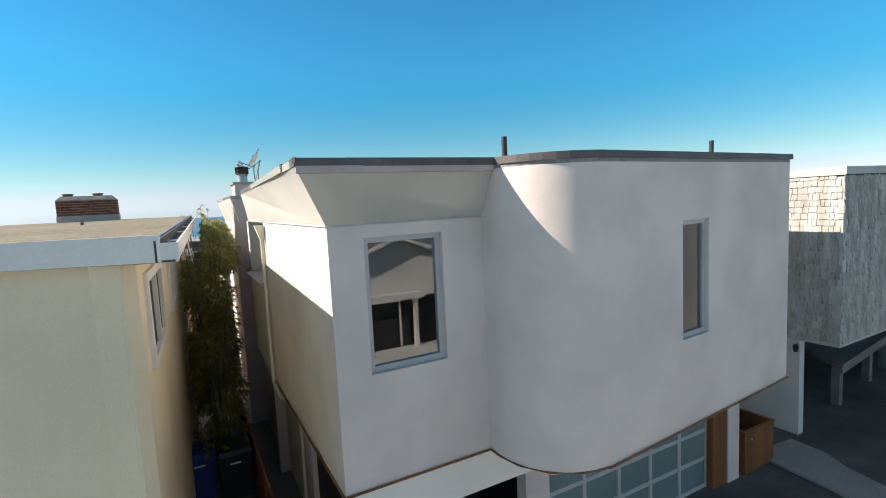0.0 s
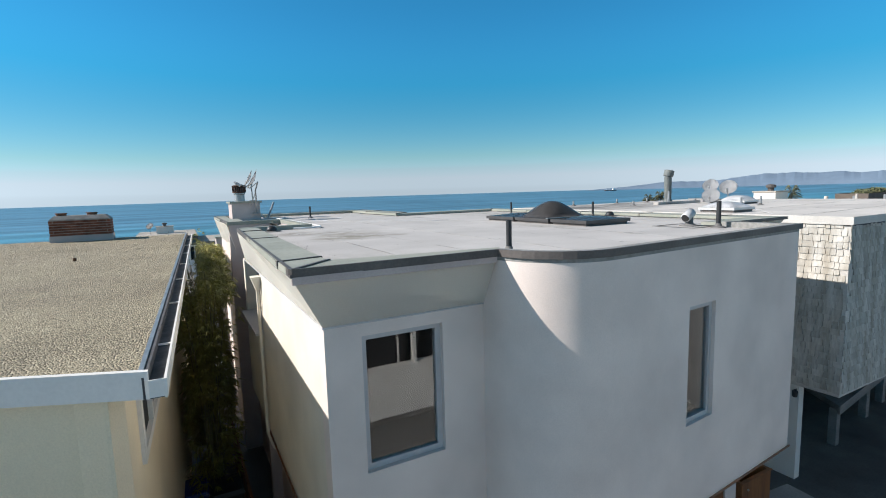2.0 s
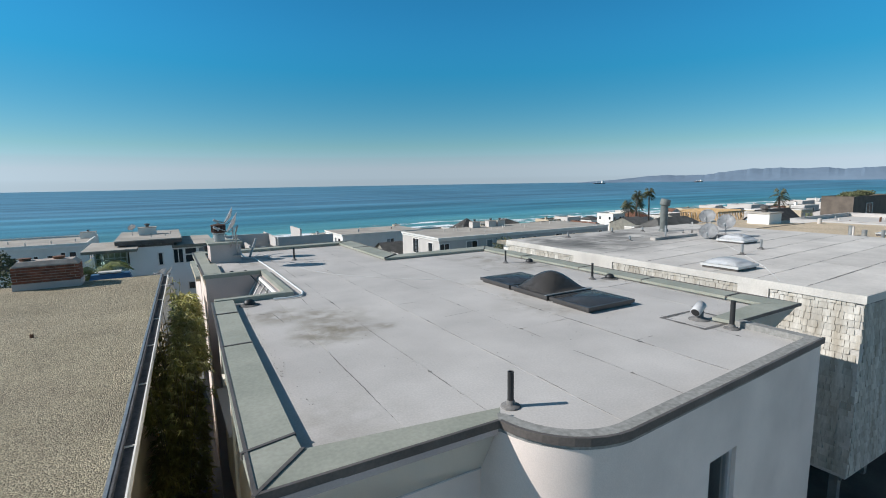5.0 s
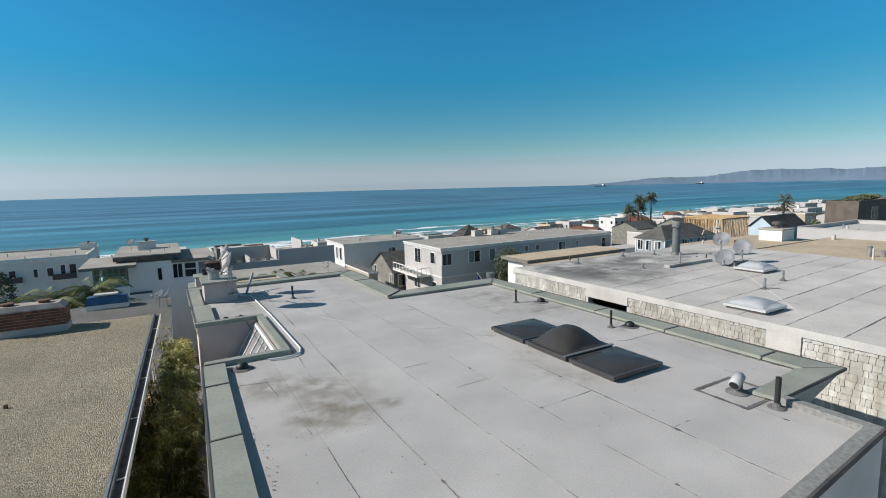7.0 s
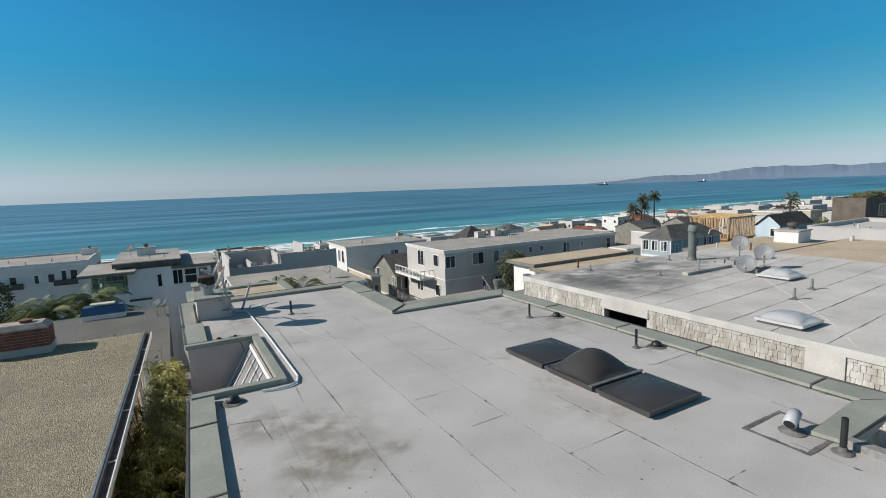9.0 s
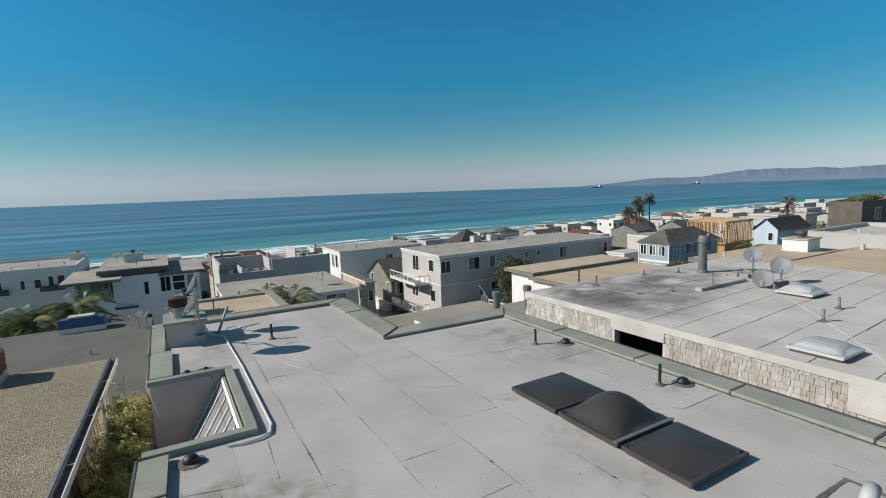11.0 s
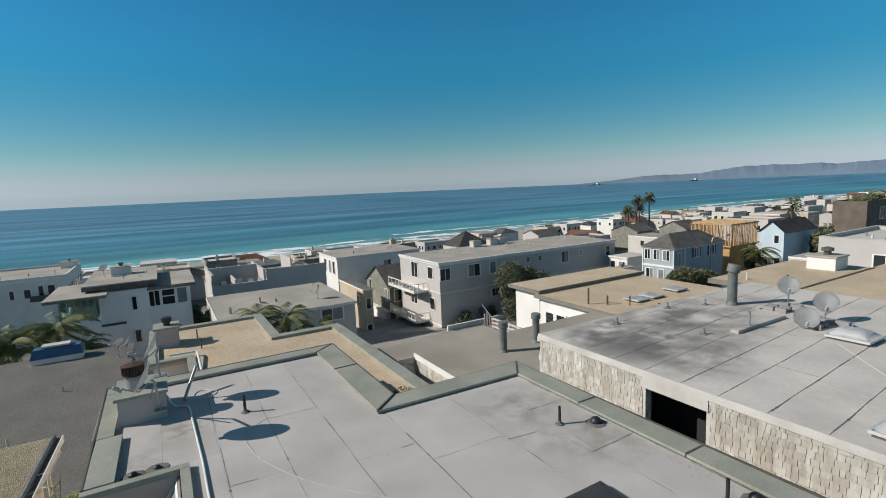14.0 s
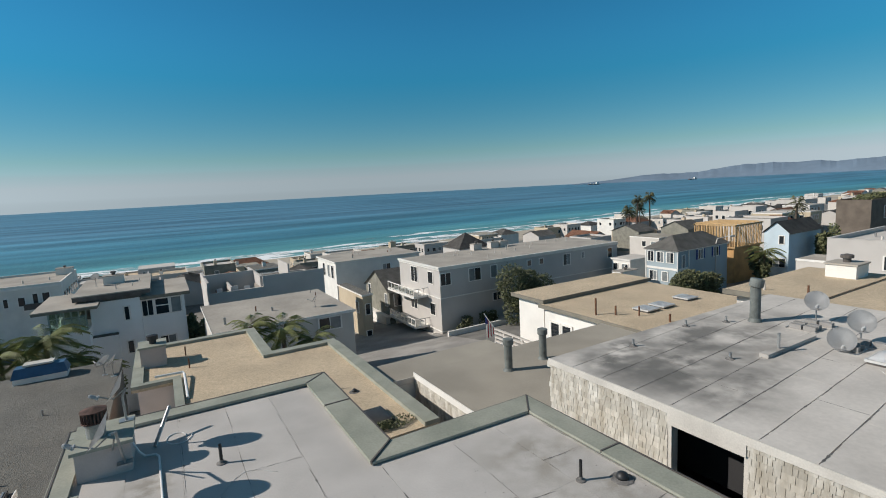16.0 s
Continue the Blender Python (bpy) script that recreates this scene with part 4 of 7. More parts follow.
for x, y, h, r in ((2.43, 0.30, 0.36, 0.032), (6.70, 0.58, 0.42, 0.035), (7.50, 7.08, 0.34, 0.025), (7.76, 4.26, 0.36, 0.025), (2.80, 11.0, 0.36, 0.028)):
    vent_pipe(x, y, ZR, h, r, BLACK, "thin black vent pipe standing on the flat roof")


def low_vent(x, y, z, k=1.0):
    v = thing("low_vent", "low black roof drain dome on a tarred patch", "roof vent", (x, y, z), "low roof vents")
    part("dome", lathe(B(), [(0.10 * k, 0), (0.10 * k, 0.04 * k), (0.08 * k, 0.08 * k), (0.04 * k, 0.105 * k), (0.01, 0.11 * k)], (x, y, z + 0.01), 14), BLACK, v, smooth=True)
    part("flashing", lathe(B(), [(0.19, 0), (0.17, 0.012), (0.11, 0.02)], (x, y, z + 0.002), 9), TAR, v)


for x, y in ((8.12, 4.08), (8.05, 6.75), (0.85, 6.05)):
    low_vent(x, y, ZR)
low_vent(0.95, 9.62, ZR, 0.7), low_vent(1.28, 9.66, ZR, 0.55)


def elbow_vent(x, y, z):
    v = thing("elbow_vent", "galvanised gooseneck vent on a tarred square", "roof vent", (x, y, z))
    part("pipe", lathe(B(), [(0.16, 0), (0.15, 0.012), (0.075, 0.03), (0.062, 0.05), (0.062, 0.15)], (x, y, z), 14), TAR, v, smooth=True)
    part("hood", tube(B(), [(x - 0.13, y - 0.015, z + 0.135), (x - 0.03, y, z + 0.18), (x + 0.07, y + 0.015, z + 0.225)], 0.075, 16), DISH, v, smooth=True)
    # A black disc stands for the shade inside the hood's mouth.
    part("opening", tube(B(), [(x - 0.1345, y - 0.0156, z + 0.133), (x - 0.131, y - 0.0151, z + 0.1346)], 0.063, 12), BLACK, v)
    bm, rings = B(), []
    for k in range(48):
        a = k / 12 % 1
        c = ((-0.42 + 0.84 * a, -0.36), (0.42, -0.36 + 0.72 * a), (0.42 - 0.84 * a, 0.36), (-0.42, 0.36 - 0.72 * a))[k // 12]
        w = 0.035 + 0.018 * noise.noise((k * 0.7, 3.1, 0.4))
        f = 1 - w / 0.40
        rings.append((bm.verts.new((x + c[0] * (1 + w / 0.6), y + c[1] * (1 + w / 0.6), z + 0.006)), bm.verts.new((x + c[0] * f, y + c[1] * f, z + 0.007))))
    for a, b in zip(rings, rings[1:] + rings[:1]):
        bm.faces.new((a[0], b[0], b[1], a[1]))
    part("tar_seam", bm, TAR, v, "grey tar seam")


elbow_vent(6.76, 1.12, ZR)


# The wall mirrored in the light well's panes is put into this grey.
PANEGREY = mat("pane_reflection_grey", (0.30, 0.28, 0.275), 0.35, vary=0.06, scale=1, bump=0)
DARKFRAME = mat("bronze_anodised_frame", (0.085, 0.08, 0.078), 0.4, 0.3, vary=0.1, scale=3)


def dome_light(name, x0, x1, y0, y1, z, bulge, material, frame_m, label, group, pinched=False):
    """A skylight: a kerb, a metal frame and a pillow-shaped dome."""
    s = thing(name, label, "skylight", ((x0 + x1) / 2, (y0 + y1) / 2, z), group)
    part("kerb", box(B(), x0 + 0.04, x1 - 0.04, y0 + 0.04, y1 - 0.04, z, z + 0.12), EDGE, s)
    bm = B()
    for a in ((x0, x1, y0, y0 + 0.05), (x0, x1, y1 - 0.05, y1), (x0, x0 + 0.05, y0 + 0.05, y1 - 0.05), (x1 - 0.05, x1, y0 + 0.05, y1 - 0.05)):
        box(bm, *a, z + 0.09, z + 0.15)
    part("frame", bm, frame_m, s)
    bm, n = B(), 18
    g = []
    for j in range(n + 1):
        row = []
        for i in range(n + 1):
            u, w = 2 * i / n - 1, 2 * j / n - 1
            h = bulge * (((1 - u * u) * (1 - w * w)) ** 0.95 if pinched else ((1 - abs(u) ** 2.6) * (1 - abs(w) ** 2.6)) ** 0.62)
            row.append(bm.verts.new((x0 + 0.04 + (x1 - x0 - 0.08) * i / n, y0 + 0.04 + (y1 - y0 - 0.08) * j / n, z + 0.152 + h)))
        g.append(row)
    for a, b in zip(g, g[1:]):
        for i in range(n):
            bm.faces.new((a[i], a[i + 1], b[i + 1], b[i]))
    bmesh.ops.solidify(bm, geom=bm.faces[:], thickness=0.006)
    part("dome", bm, material, s, smooth=True)
    return s


for y0, y1, bl in ((2.26, 3.20, 0.05), (3.27, 4.33, 0.33), (4.39, 5.42, 0.05)):
    dl = dome_light("skylight", 5.55, 6.68, y0, y1, ZR - 0.045, bl, SMOKE, DARKFRAME, "smoked acrylic skylight" + (" with a raised dome" if bl > 0.1 else ", nearly flat") + " on a grey roof", "skylights in a row", True)
    if bl > 0.1:
        part("clamp_strip", box(B(), 5.53, 6.70, y0 - 0.012, y0 + 0.045, ZR + 0.107, ZR + 0.122), GALV, dl, "bare aluminium clamp strip")


def dish(x, y, z, aim, d, mast_h, material=DISH, label="grey satellite dish on a steel mast", tilt=38, cat="satellite dish", base=None):
    """A satellite dish: oval bowl, feed arm and receiver, on a bent mast with a foot."""
    bx, by = base or (x, y)
    s = thing("satellite_dish", label, cat, (bx, by, z), "satellite dishes")
    m = Matrix.Translation((x, y, z + mast_h)) @ Matrix.Rotation(aim, 4, "Z") @ Matrix.Rotation(radians(90 - tilt), 4, "Y")
    bm = B()
    rings = []
    for k, (r, h) in enumerate(((0.02, -0.10), (0.35, -0.075), (0.7, -0.035), (1.0, 0.0))):
        rings.append([bm.verts.new(m @ Vector((r * d / 2 * 1.08 * math.cos(a), r * d / 2 * math.sin(a), h * d * 1.6 + 0.06))) for a in (math.tau * q / 24 for q in range(24))])
    for a, b in zip(rings, rings[1:]):
        for q in range(24):
            bm.faces.new((a[q], a[(q + 1) % 24], b[(q + 1) % 24], b[q]))
    bm.faces.new(rings[0])
    bmesh.ops.solidify(bm, geom=bm.faces[:], thickness=0.012)
    part("bowl", bm, material, s, smooth=True)
    foot, tip = m @ Vector((d * 0.42, 0, -0.02)), m @ Vector((d * 0.50, 0, d * 0.62))
    part("feed_arm", tube(B(), [m @ Vector((0.05, 0, -0.1)), foot, tip], 0.013, 8), GALV, s)
    bm = lathe(B(), [(0.02, -0.03), (0.035, 0), (0.035, 0.09), (0.05, 0.12), (0.045, 0.14)], tip, 10, m.to_3x3().to_4x4() @ Matrix.Rotation(math.pi, 4, "X"))
    part("receiver", bm, DISH, s, "receiver head")
    part("mast", tube(B(), [(bx, by, z), (bx + 0.3 * (x - bx), by + 0.3 * (y - by), z + mast_h * 0.7), tuple(m @ Vector((0, 0, -0.12)))], 0.022, 8), GALV, s)
    part("foot", box(B(), bx - 0.12, bx + 0.12, by - 0.09, by + 0.09, z, z + 0.015), GALV, s)
    return s


# chimney with its two dishes
ch = thing("stucco_chimney", "square stucco chimney with a metal cap", "chimney", (1.15, 12.2, ZR))
part("body", box(B(), 0.66, 1.46, 11.72, 12.75, 5.7, 6.52), PLASTER, ch)
part("cap", box(B(), 0.61, 1.51, 11.66, 12.81, 6.522, 6.58), CAP, ch, "grey-green metal chimney cap")
part("flue", lathe(B(), [(0.15, 0), (0.15, 0.20), (0.17, 0.22), (0.17, 0.25)], (0.95, 12.2, 6.58), 18), GALV, ch, "steel flue")
cowl = part("cowl", lathe(B(), [(0.15, 0.0), (0.20, 0.02), (0.20, 0.04), (0.17, 0.05)], (0.95, 12.2, 6.83), 24), DARKRUST, ch, "rusty ribbed flue cowl")
part("hood", lathe(B(), [(0.16, 0.21), (0.205, 0.22), (0.205, 0.24), (0.03, 0.28)], (0.95, 12.2, 6.82), 24), DARKRUST, cowl)
for k in range(22):
    a = math.tau * k / 22
    part("rib", tube(B(), [(0.95 + 0.185 * math.cos(a), 12.2 + 0.185 * math.sin(a), 6.87), (0.95 + 0.185 * math.cos(a), 12.2 + 0.185 * math.sin(a), 7.04)], 0.014, 5), DARKRUST, cowl)
part("cowl_core", lathe(B(), [(0.14, 0.04), (0.14, 0.2)], (0.95, 12.2, 6.83), 16), BLACK, ch)
dish(1.32, 12.58, 6.58, radians(176), 0.56, 0.68, tilt=28, base=(1.38, 12.6))
DB = dish(1.20, 10.75, 6.20, radians(174), 0.60, 0.98, tilt=29, base=(1.36, 11.64))
part("brace", tube(B(), [(1.30, 11.2, 6.85), (1.20, 11.72, 6.45)], 0.014, 6), GALV, DB)


def conduit(name, pts, r, material, label, cat):
    return tagged(part(name, tube(B(), pts, r, 8), material, None), label, cat)


conduit("conduit", [(1.455, 12.15, 6.32), (1.54, 12.12, 6.12), (1.62, 12.08, 6.035), (1.80, 12.02, 6.03), (1.85, 11.9, 6.03), (1.87, 11.2, 6.03), (1.92, 9.4, 6.03), (1.93, 6.5, 6.03), (1.86, 6.24, 6.03), (1.72, 6.16, 6.03), (1.5, 6.15, 6.03), (1.3, 6.2, 6.03)], 0.019, PVC, "white plastic conduit running along the roof", "conduit")
pts = [(2.12 + 0.2 * math.cos(k * 0.5) + 0.008 * k, 12.5 + 0.26 * math.sin(k * 0.5), 6.012) for k in range(14)]
conduit("coax_cable", pts, 0.008, PVC, "coil of white cable lying on the roof", "cable")
way_pts = [(4.0, 10.14), (3.58, 10.14), (3.32, 10.38), (3.08, 10.44), (2.84, 10.22), (2.66, 9.9), (2.64, 9.6), (2.78, 8.9), (3.2, 8.0), (3.74, 7.28), (4.25, 6.7), (4.6, 6.31), (4.9, 6.24), (5.2, 5.84), (5.7, 5.66)]
pts = []
for k in range(1, len(way_pts) - 2):
    p0, p1, p2, p3 = (Vector(q) for q in way_pts[k - 1:k + 3])
    for f in (0, 0.25, 0.5, 0.75):
        q = 0.5 * (2 * p1 + (p2 - p0) * f + (2 * p0 - 5 * p1 + 4 * p2 - p3) * f * f + (3 * p1 - p0 - 3 * p2 + p3) * f ** 3)
        pts.append((q.x, q.y, 6.008))
conduit("coax_cable", pts, 0.0035, CABLE, "thin white cable trailing across the roof", "cable")
conduit("steel_pole", [(1.78, 12.35, 6.03), (2.08, 13.0, 6.50)], 0.035, GALV, "leaning steel pole on the roof", "pole")
# slanting glazing in the light well
lw = thing("well_glazing", "slanting glazing with white bars in a light well", "window", (1.3, 7.9, 4.6))


def slant(bm, y0, y1, a, b, t):
    """A bar on the slope from the well's rim down to the left."""
    p, q = (1.575 - 0.9 * a, 5.96 - 1.5 * a), (1.575 - 0.9 * b, 5.96 - 1.5 * b)
    nx, nz = -0.857 * t, 0.515 * t
    v = [bm.verts.new((x, y, z)) for y in (y0, y1) for x, z in (p, q, (q[0] + nx, q[1] + nz), (p[0] + nx, p[1] + nz))]
    for f in ((0, 1, 2, 3), (7, 6, 5, 4), (0, 4, 5, 1), (1, 5, 6, 2), (2, 6, 7, 3), (3, 7, 4, 0)):
        bm.faces.new([v[k] for k in f])
    return bm


part("top_rail", slant(B(), 6.72, 9.29, 0.02, 0.055, 0.03), WHITE, lw)
part("bottom_rail", slant(B(), 6.72, 9.29, 0.94, 1.0, 0.035), WHITE, lw)
for y in (6.75, 7.05, 7.47, 7.89, 8.32, 8.80, 9.25):
    part("bar", slant(B(), y - 0.022, y + 0.022, 0.06, 0.94, 0.04), WHITE, lw)
part("pane", slant(B(), 6.72, 9.29, 0.0, 1.0, 0.012), PANEGREY, lw, "panes coloured as the wall they mirror")
# rainwater pipe on the left wall
rp = thing("downpipe", "cream rainwater pipe with a leader head", "pipe", (0.69, 4.42, 0), "downpipes")
part("pipe", tube(B(), [(0.27, 4.22, 5.2), (0.27, 4.22, 2.75), (0.36, 4.24, 2.45), (0.62, 4.4, 2.2), (0.69, 4.42, 2.0), (0.69, 4.42, 0.0)], 0.028, 8), CREAM, rp)
part("leader_head", prism(B(), [(0.24, 4.17), (0.31, 4.17), (0.31, 4.27), (0.24, 4.27)], 5.2, 5.42, [(0.17, 4.12), (0.315, 4.12), (0.315, 4.32), (0.17, 4.32)]), CREAM, rp)


# bits of leaf and grit on the roof
rnd = random.Random(31)
vs, fs = [], []
for k in range(700):
    x, y = (rnd.uniform(0.6, 8.2), rnd.uniform(1.3, 9.0)) if k % 3 else (rnd.choice((0.64, 8.2, 8.05)) + rnd.uniform(0, 0.12), rnd.uniform(1.3, 6.2))
    if 5.4 < x < 6.8 and 2.2 < y < 5.5 or x < 1.8 and y > 6.0:
        continue
    a, L = rnd.uniform(0, math.tau), rnd.choice((0.008, 0.012, 0.016, 0.024))
    d, q = Vector((math.cos(a), math.sin(a), 0.15)) * L, Vector((-math.sin(a), math.cos(a), 0)) * L * 0.4
    p, i = Vector((x, y, ZR + 0.006)), len(vs)
    vs += [p, p + d * 0.5 + q, p + d, p + d * 0.5 - q]
    fs.append((i, i + 1, i + 2, i + 3))
me = bpy.data.meshes.new("roof_grit")
me.from_pydata(vs, [], fs)
me.materials.append(TAR)
tagged(new("roof_grit", me), "dry leaf bits and grit scattered on the roof", "grit", kind="stuff")

# ---- the yellow stucco house with the gravel roof ----
YR = 5.5
house_b = thing("yellow_house", "pale yellow stucco house with a tan gravel roof", "house", (-1.0, -0.2, 0))
AX = Vector((0.038, 1.0)).normalized()
BX = Vector((AX.y, -AX.x))


def pb(u, w):
    """A plan point: u to the right of the roof's front right corner, w back along its edge."""
    p = Vector((-0.98, -0.22)) + BX * u + AX * w
    return (p.x, p.y)


bm = B()
wall_panel(bm, pb(-9, 3.75), pb(-0.35, 0.25), 0, YR - 0.166, 0.2)
wall_panel(bm, pb(-0.35, 0.262), pb(-0.35, 12.9), 0, YR - 0.167, 0.2, [(1.35, 3.03, 4.17, 5.04), (4.50, 6.08, 4.17, 5.04)])
wall_panel(bm, pb(-0.35, 13.1), pb(-9, 13.1), 0, YR - 0.30, 0.2)
part("wall", bm, STUCCO_Y, house_b, "pale yellow rough stucco wall")
bm = B()
prism(bm, [pb(-9, 3.64), pb(-0.12, 0.08), pb(-0.12, 13.25), pb(-9, 13.25)], YR - 0.16, YR)
part("roof", bm, GRAVEL, house_b, "flat roof covered in tan gravel")
bm = B()
prism(bm, [pb(-9.02, 3.60), pb(-0.06, -0.01), pb(-0.06, 0.04), pb(-9.02, 3.65)], YR - 0.18, YR + 0.02)
part("edge_flashing", prism(B(), [pb(-0.135, 0.05), pb(-0.101, 0.05), pb(-0.101, 13.25), pb(-0.135, 13.25)], YR + 0.001, YR + 0.018), GALV, house_b, "thin metal roof edge strip")
part("fascia", bm, WHITE, house_b, "white painted fascia board")
bm = B()
prism(bm, [pb(-0.10, 0.0), pb(-0.07, 0.0), pb(-0.07, 13.3), pb(-0.10, 13.3)], YR - 0.14, YR + 0.01)
prism(bm, [pb(-0.10, 0.0), pb(0.03, 0.0), pb(0.03, 13.3), pb(-0.10, 13.3)], YR - 0.15, YR - 0.06)
part("gutter", bm, UNDER, house_b, "dark gutter trough")
part("gutter_rim", prism(B(), [pb(0.031, -0.02), pb(0.048, -0.02), pb(0.048, 13.3), pb(0.031, 13.3)], YR - 0.15, YR - 0.02), WHITE, house_b, "white gutter rim")
part("gutter_end", prism(B(), [pb(-0.059, -0.035), pb(0.055, -0.035), pb(0.055, -0.021), pb(-0.059, -0.021)], YR - 0.13, YR - 0.005), WHITE, house_b, "white gutter end cap")
for w in (1.0, 2.8, 4.6, 6.4, 8.2, 10.0, 11.8):
    part("gutter_strap", prism(B(), [pb(-0.10, w), pb(0.03, w), pb(0.03, w + 0.018), pb(-0.10, w + 0.018)], YR - 0.055, YR - 0.04), WHITE, house_b)
for w, wd in ((2.45, 1.68), (5.55, 1.58)):
    bm = B()
    f = 0.06
    for a in ((w - wd / 2 - f, w - wd / 2 + f, 4.11, 5.10), (w + wd / 2 - f, w + wd / 2 + f, 4.11, 5.10), (w - wd / 2 + f, w + wd / 2 - f, 4.11, 4.21), (w - wd / 2 + f, w + wd / 2 - f, 5.0, 5.10), (w - 0.03, w + 0.03, 4.21, 5.0)):
        prism(bm, [pb(-0.42, a[0]), pb(-0.31, a[0]), pb(-0.31, a[1]), pb(-0.42, a[1])], a[2], a[3])
    wi = part("window", bm, WHITE, house_b, "white-framed slider window")
    part("pane", prism(B(), [pb(-0.38, w - wd / 2), pb(-0.36, w - wd / 2), pb(-0.36, w + wd / 2), pb(-0.38, w + wd / 2)], 4.2, 5.01), DULLPANE, wi)
part("downpipe", tube(B(), [(*pb(-0.02, 13.15), YR - 0.15), (*pb(-0.25, 13.15), YR - 0.6), (*pb(-0.25, 13.15), 0)], 0.035, 8), WHITE, house_b)
for o in house_b.children:
    if o.name.split(".")[0] in ("roof", "gutter", "gutter_rim", "gutter_strap", "gutter_end", "edge_flashing"):
        for q in o.data.vertices:
            q.co.z += 0.012 * q.co.y - 0.03
# brick chimney on it, course by course
bc = thing("brick_chimney", "red brick chimney with a mortar cap and two clay pots", "chimney", (-3.2, 12.6, YR))
CX0, CX1, CY0, CY1, CZ = -3.85, -2.45, 12.5, 13.15, YR + 0.12
part("core", box(B(), CX0 + 0.012, CX1 - 0.012, CY0 + 0.012, CY1 - 0.012, CZ - 0.1, CZ + 0.62), MORTAR, bc)
brick_me = mesh_of("brick", box(B(), -0.097, 0.097, -0.045, 0.045, 0, 0.057), BRICK)
part("base", box(B(), CX0 - 0.012, CX1 + 0.012, CY0 - 0.012, CY1 + 0.012, CZ - 0.1, CZ + 0.17), PLASTER, bc, "pinkish plastered base")
for r in range(2, 8):
    z = CZ + 0.035 + r * 0.07
    o = 0.1 * (r % 2)
    for side in (CY0 + 0.045, CY1 - 0.045):
        for k in range(7):
            x = CX0 + 0.1 + o + 0.2 * k
            if x < CX1 - 0.08:
                b = new("brick", brick_me)
                b.parent, b.matrix_parent_inverse, b.matrix_basis = bc, bc.matrix_basis.inverted(), pose(x, side, z)
    for side in (CX0 + 0.045, CX1 - 0.045):
        for k in range(3):
            y = CY0 + 0.1 + (0.1 - o) + 0.2 * k
            if y < CY1 - 0.08:
                b = new("brick", brick_me)
                b.parent, b.matrix_parent_inverse, b.matrix_basis = bc, bc.matrix_basis.inverted(), pose(side, y, z, 0, 0, 90)
bm = prism(B(), [(CX0, CY0), (CX1, CY0), (CX1, CY1), (CX0, CY1)], CZ + 0.60, CZ + 0.72, [(CX0 + 0.12, CY0 + 0.1), (CX1 - 0.12, CY0 + 0.1), (CX1 - 0.12, CY1 - 0.1), (CX0 + 0.12, CY1 - 0.1)])
part("mortar_cap", bm, MORTAR, bc, "sloping mortar cap")
for x in (-3.6, -2.9):
    part("pot", lathe(B(), [(0.12, 0), (0.12, 0.06), (0.14, 0.07), (0.14, 0.09), (0.10, 0.09)], (x, 12.82, CZ + 0.70), 16), RUST, bc, "clay flue pot")
vent_pipe(-2.6, 7.6, YR, 0.12, 0.03, RUST, "short rusty vent stub on a gravel roof", flash=False)

# bins in the passage
def wheelie_bin(x, y, material, label):
    b = thing("wheeled_bin", label, "bin", (x, y, 0), "wheeled bins")
    part("body", prism(B(), [(x - 0.24, y - 0.28), (x + 0.24, y - 0.28), (x + 0.24, y + 0.28), (x - 0.24, y + 0.28)], 0.08, 0.98, [(x - 0.29, y - 0.34), (x + 0.29, y - 0.34), (x + 0.29, y + 0.34), (x - 0.29, y + 0.34)]), material, b, bevel=0.02)
    part("lid", prism(B(), [(x - 0.31, y - 0.37), (x + 0.31, y - 0.37), (x + 0.31, y + 0.37), (x - 0.31, y + 0.37)], 0.985, 1.06, [(x - 0.27, y - 0.32), (x + 0.27, y - 0.32), (x + 0.27, y + 0.32), (x - 0.27, y + 0.32)]), material, b, bevel=0.012)
    part("handle", tube(B(), [(x - 0.22, y + 0.40, 1.0), (x + 0.22, y + 0.40, 1.0)], 0.016, 8), material, b)
    for s in (-0.25, 0.25):
        part("wheel", lathe(B(), [(0.10, -0.025), (0.11, 0), (0.10, 0.025)], (x + s, y + 0.32, 0.112), 16, Euler((0, radians(90), 0)).to_matrix().to_4x4()), BLACKPLAS, b)
    part("label_bar", box(B(), x - 0.1, x + 0.1, y - 0.352, y - 0.346, 0.80, 0.83), WHITE, b, "white printed bar")


wheelie_bin(-0.98, 6.25, BLUEPLAS, "dark blue wheeled rubbish bin")
wheelie_bin(-0.36, 6.0, BLACKPLAS, "black wheeled rubbish bin")


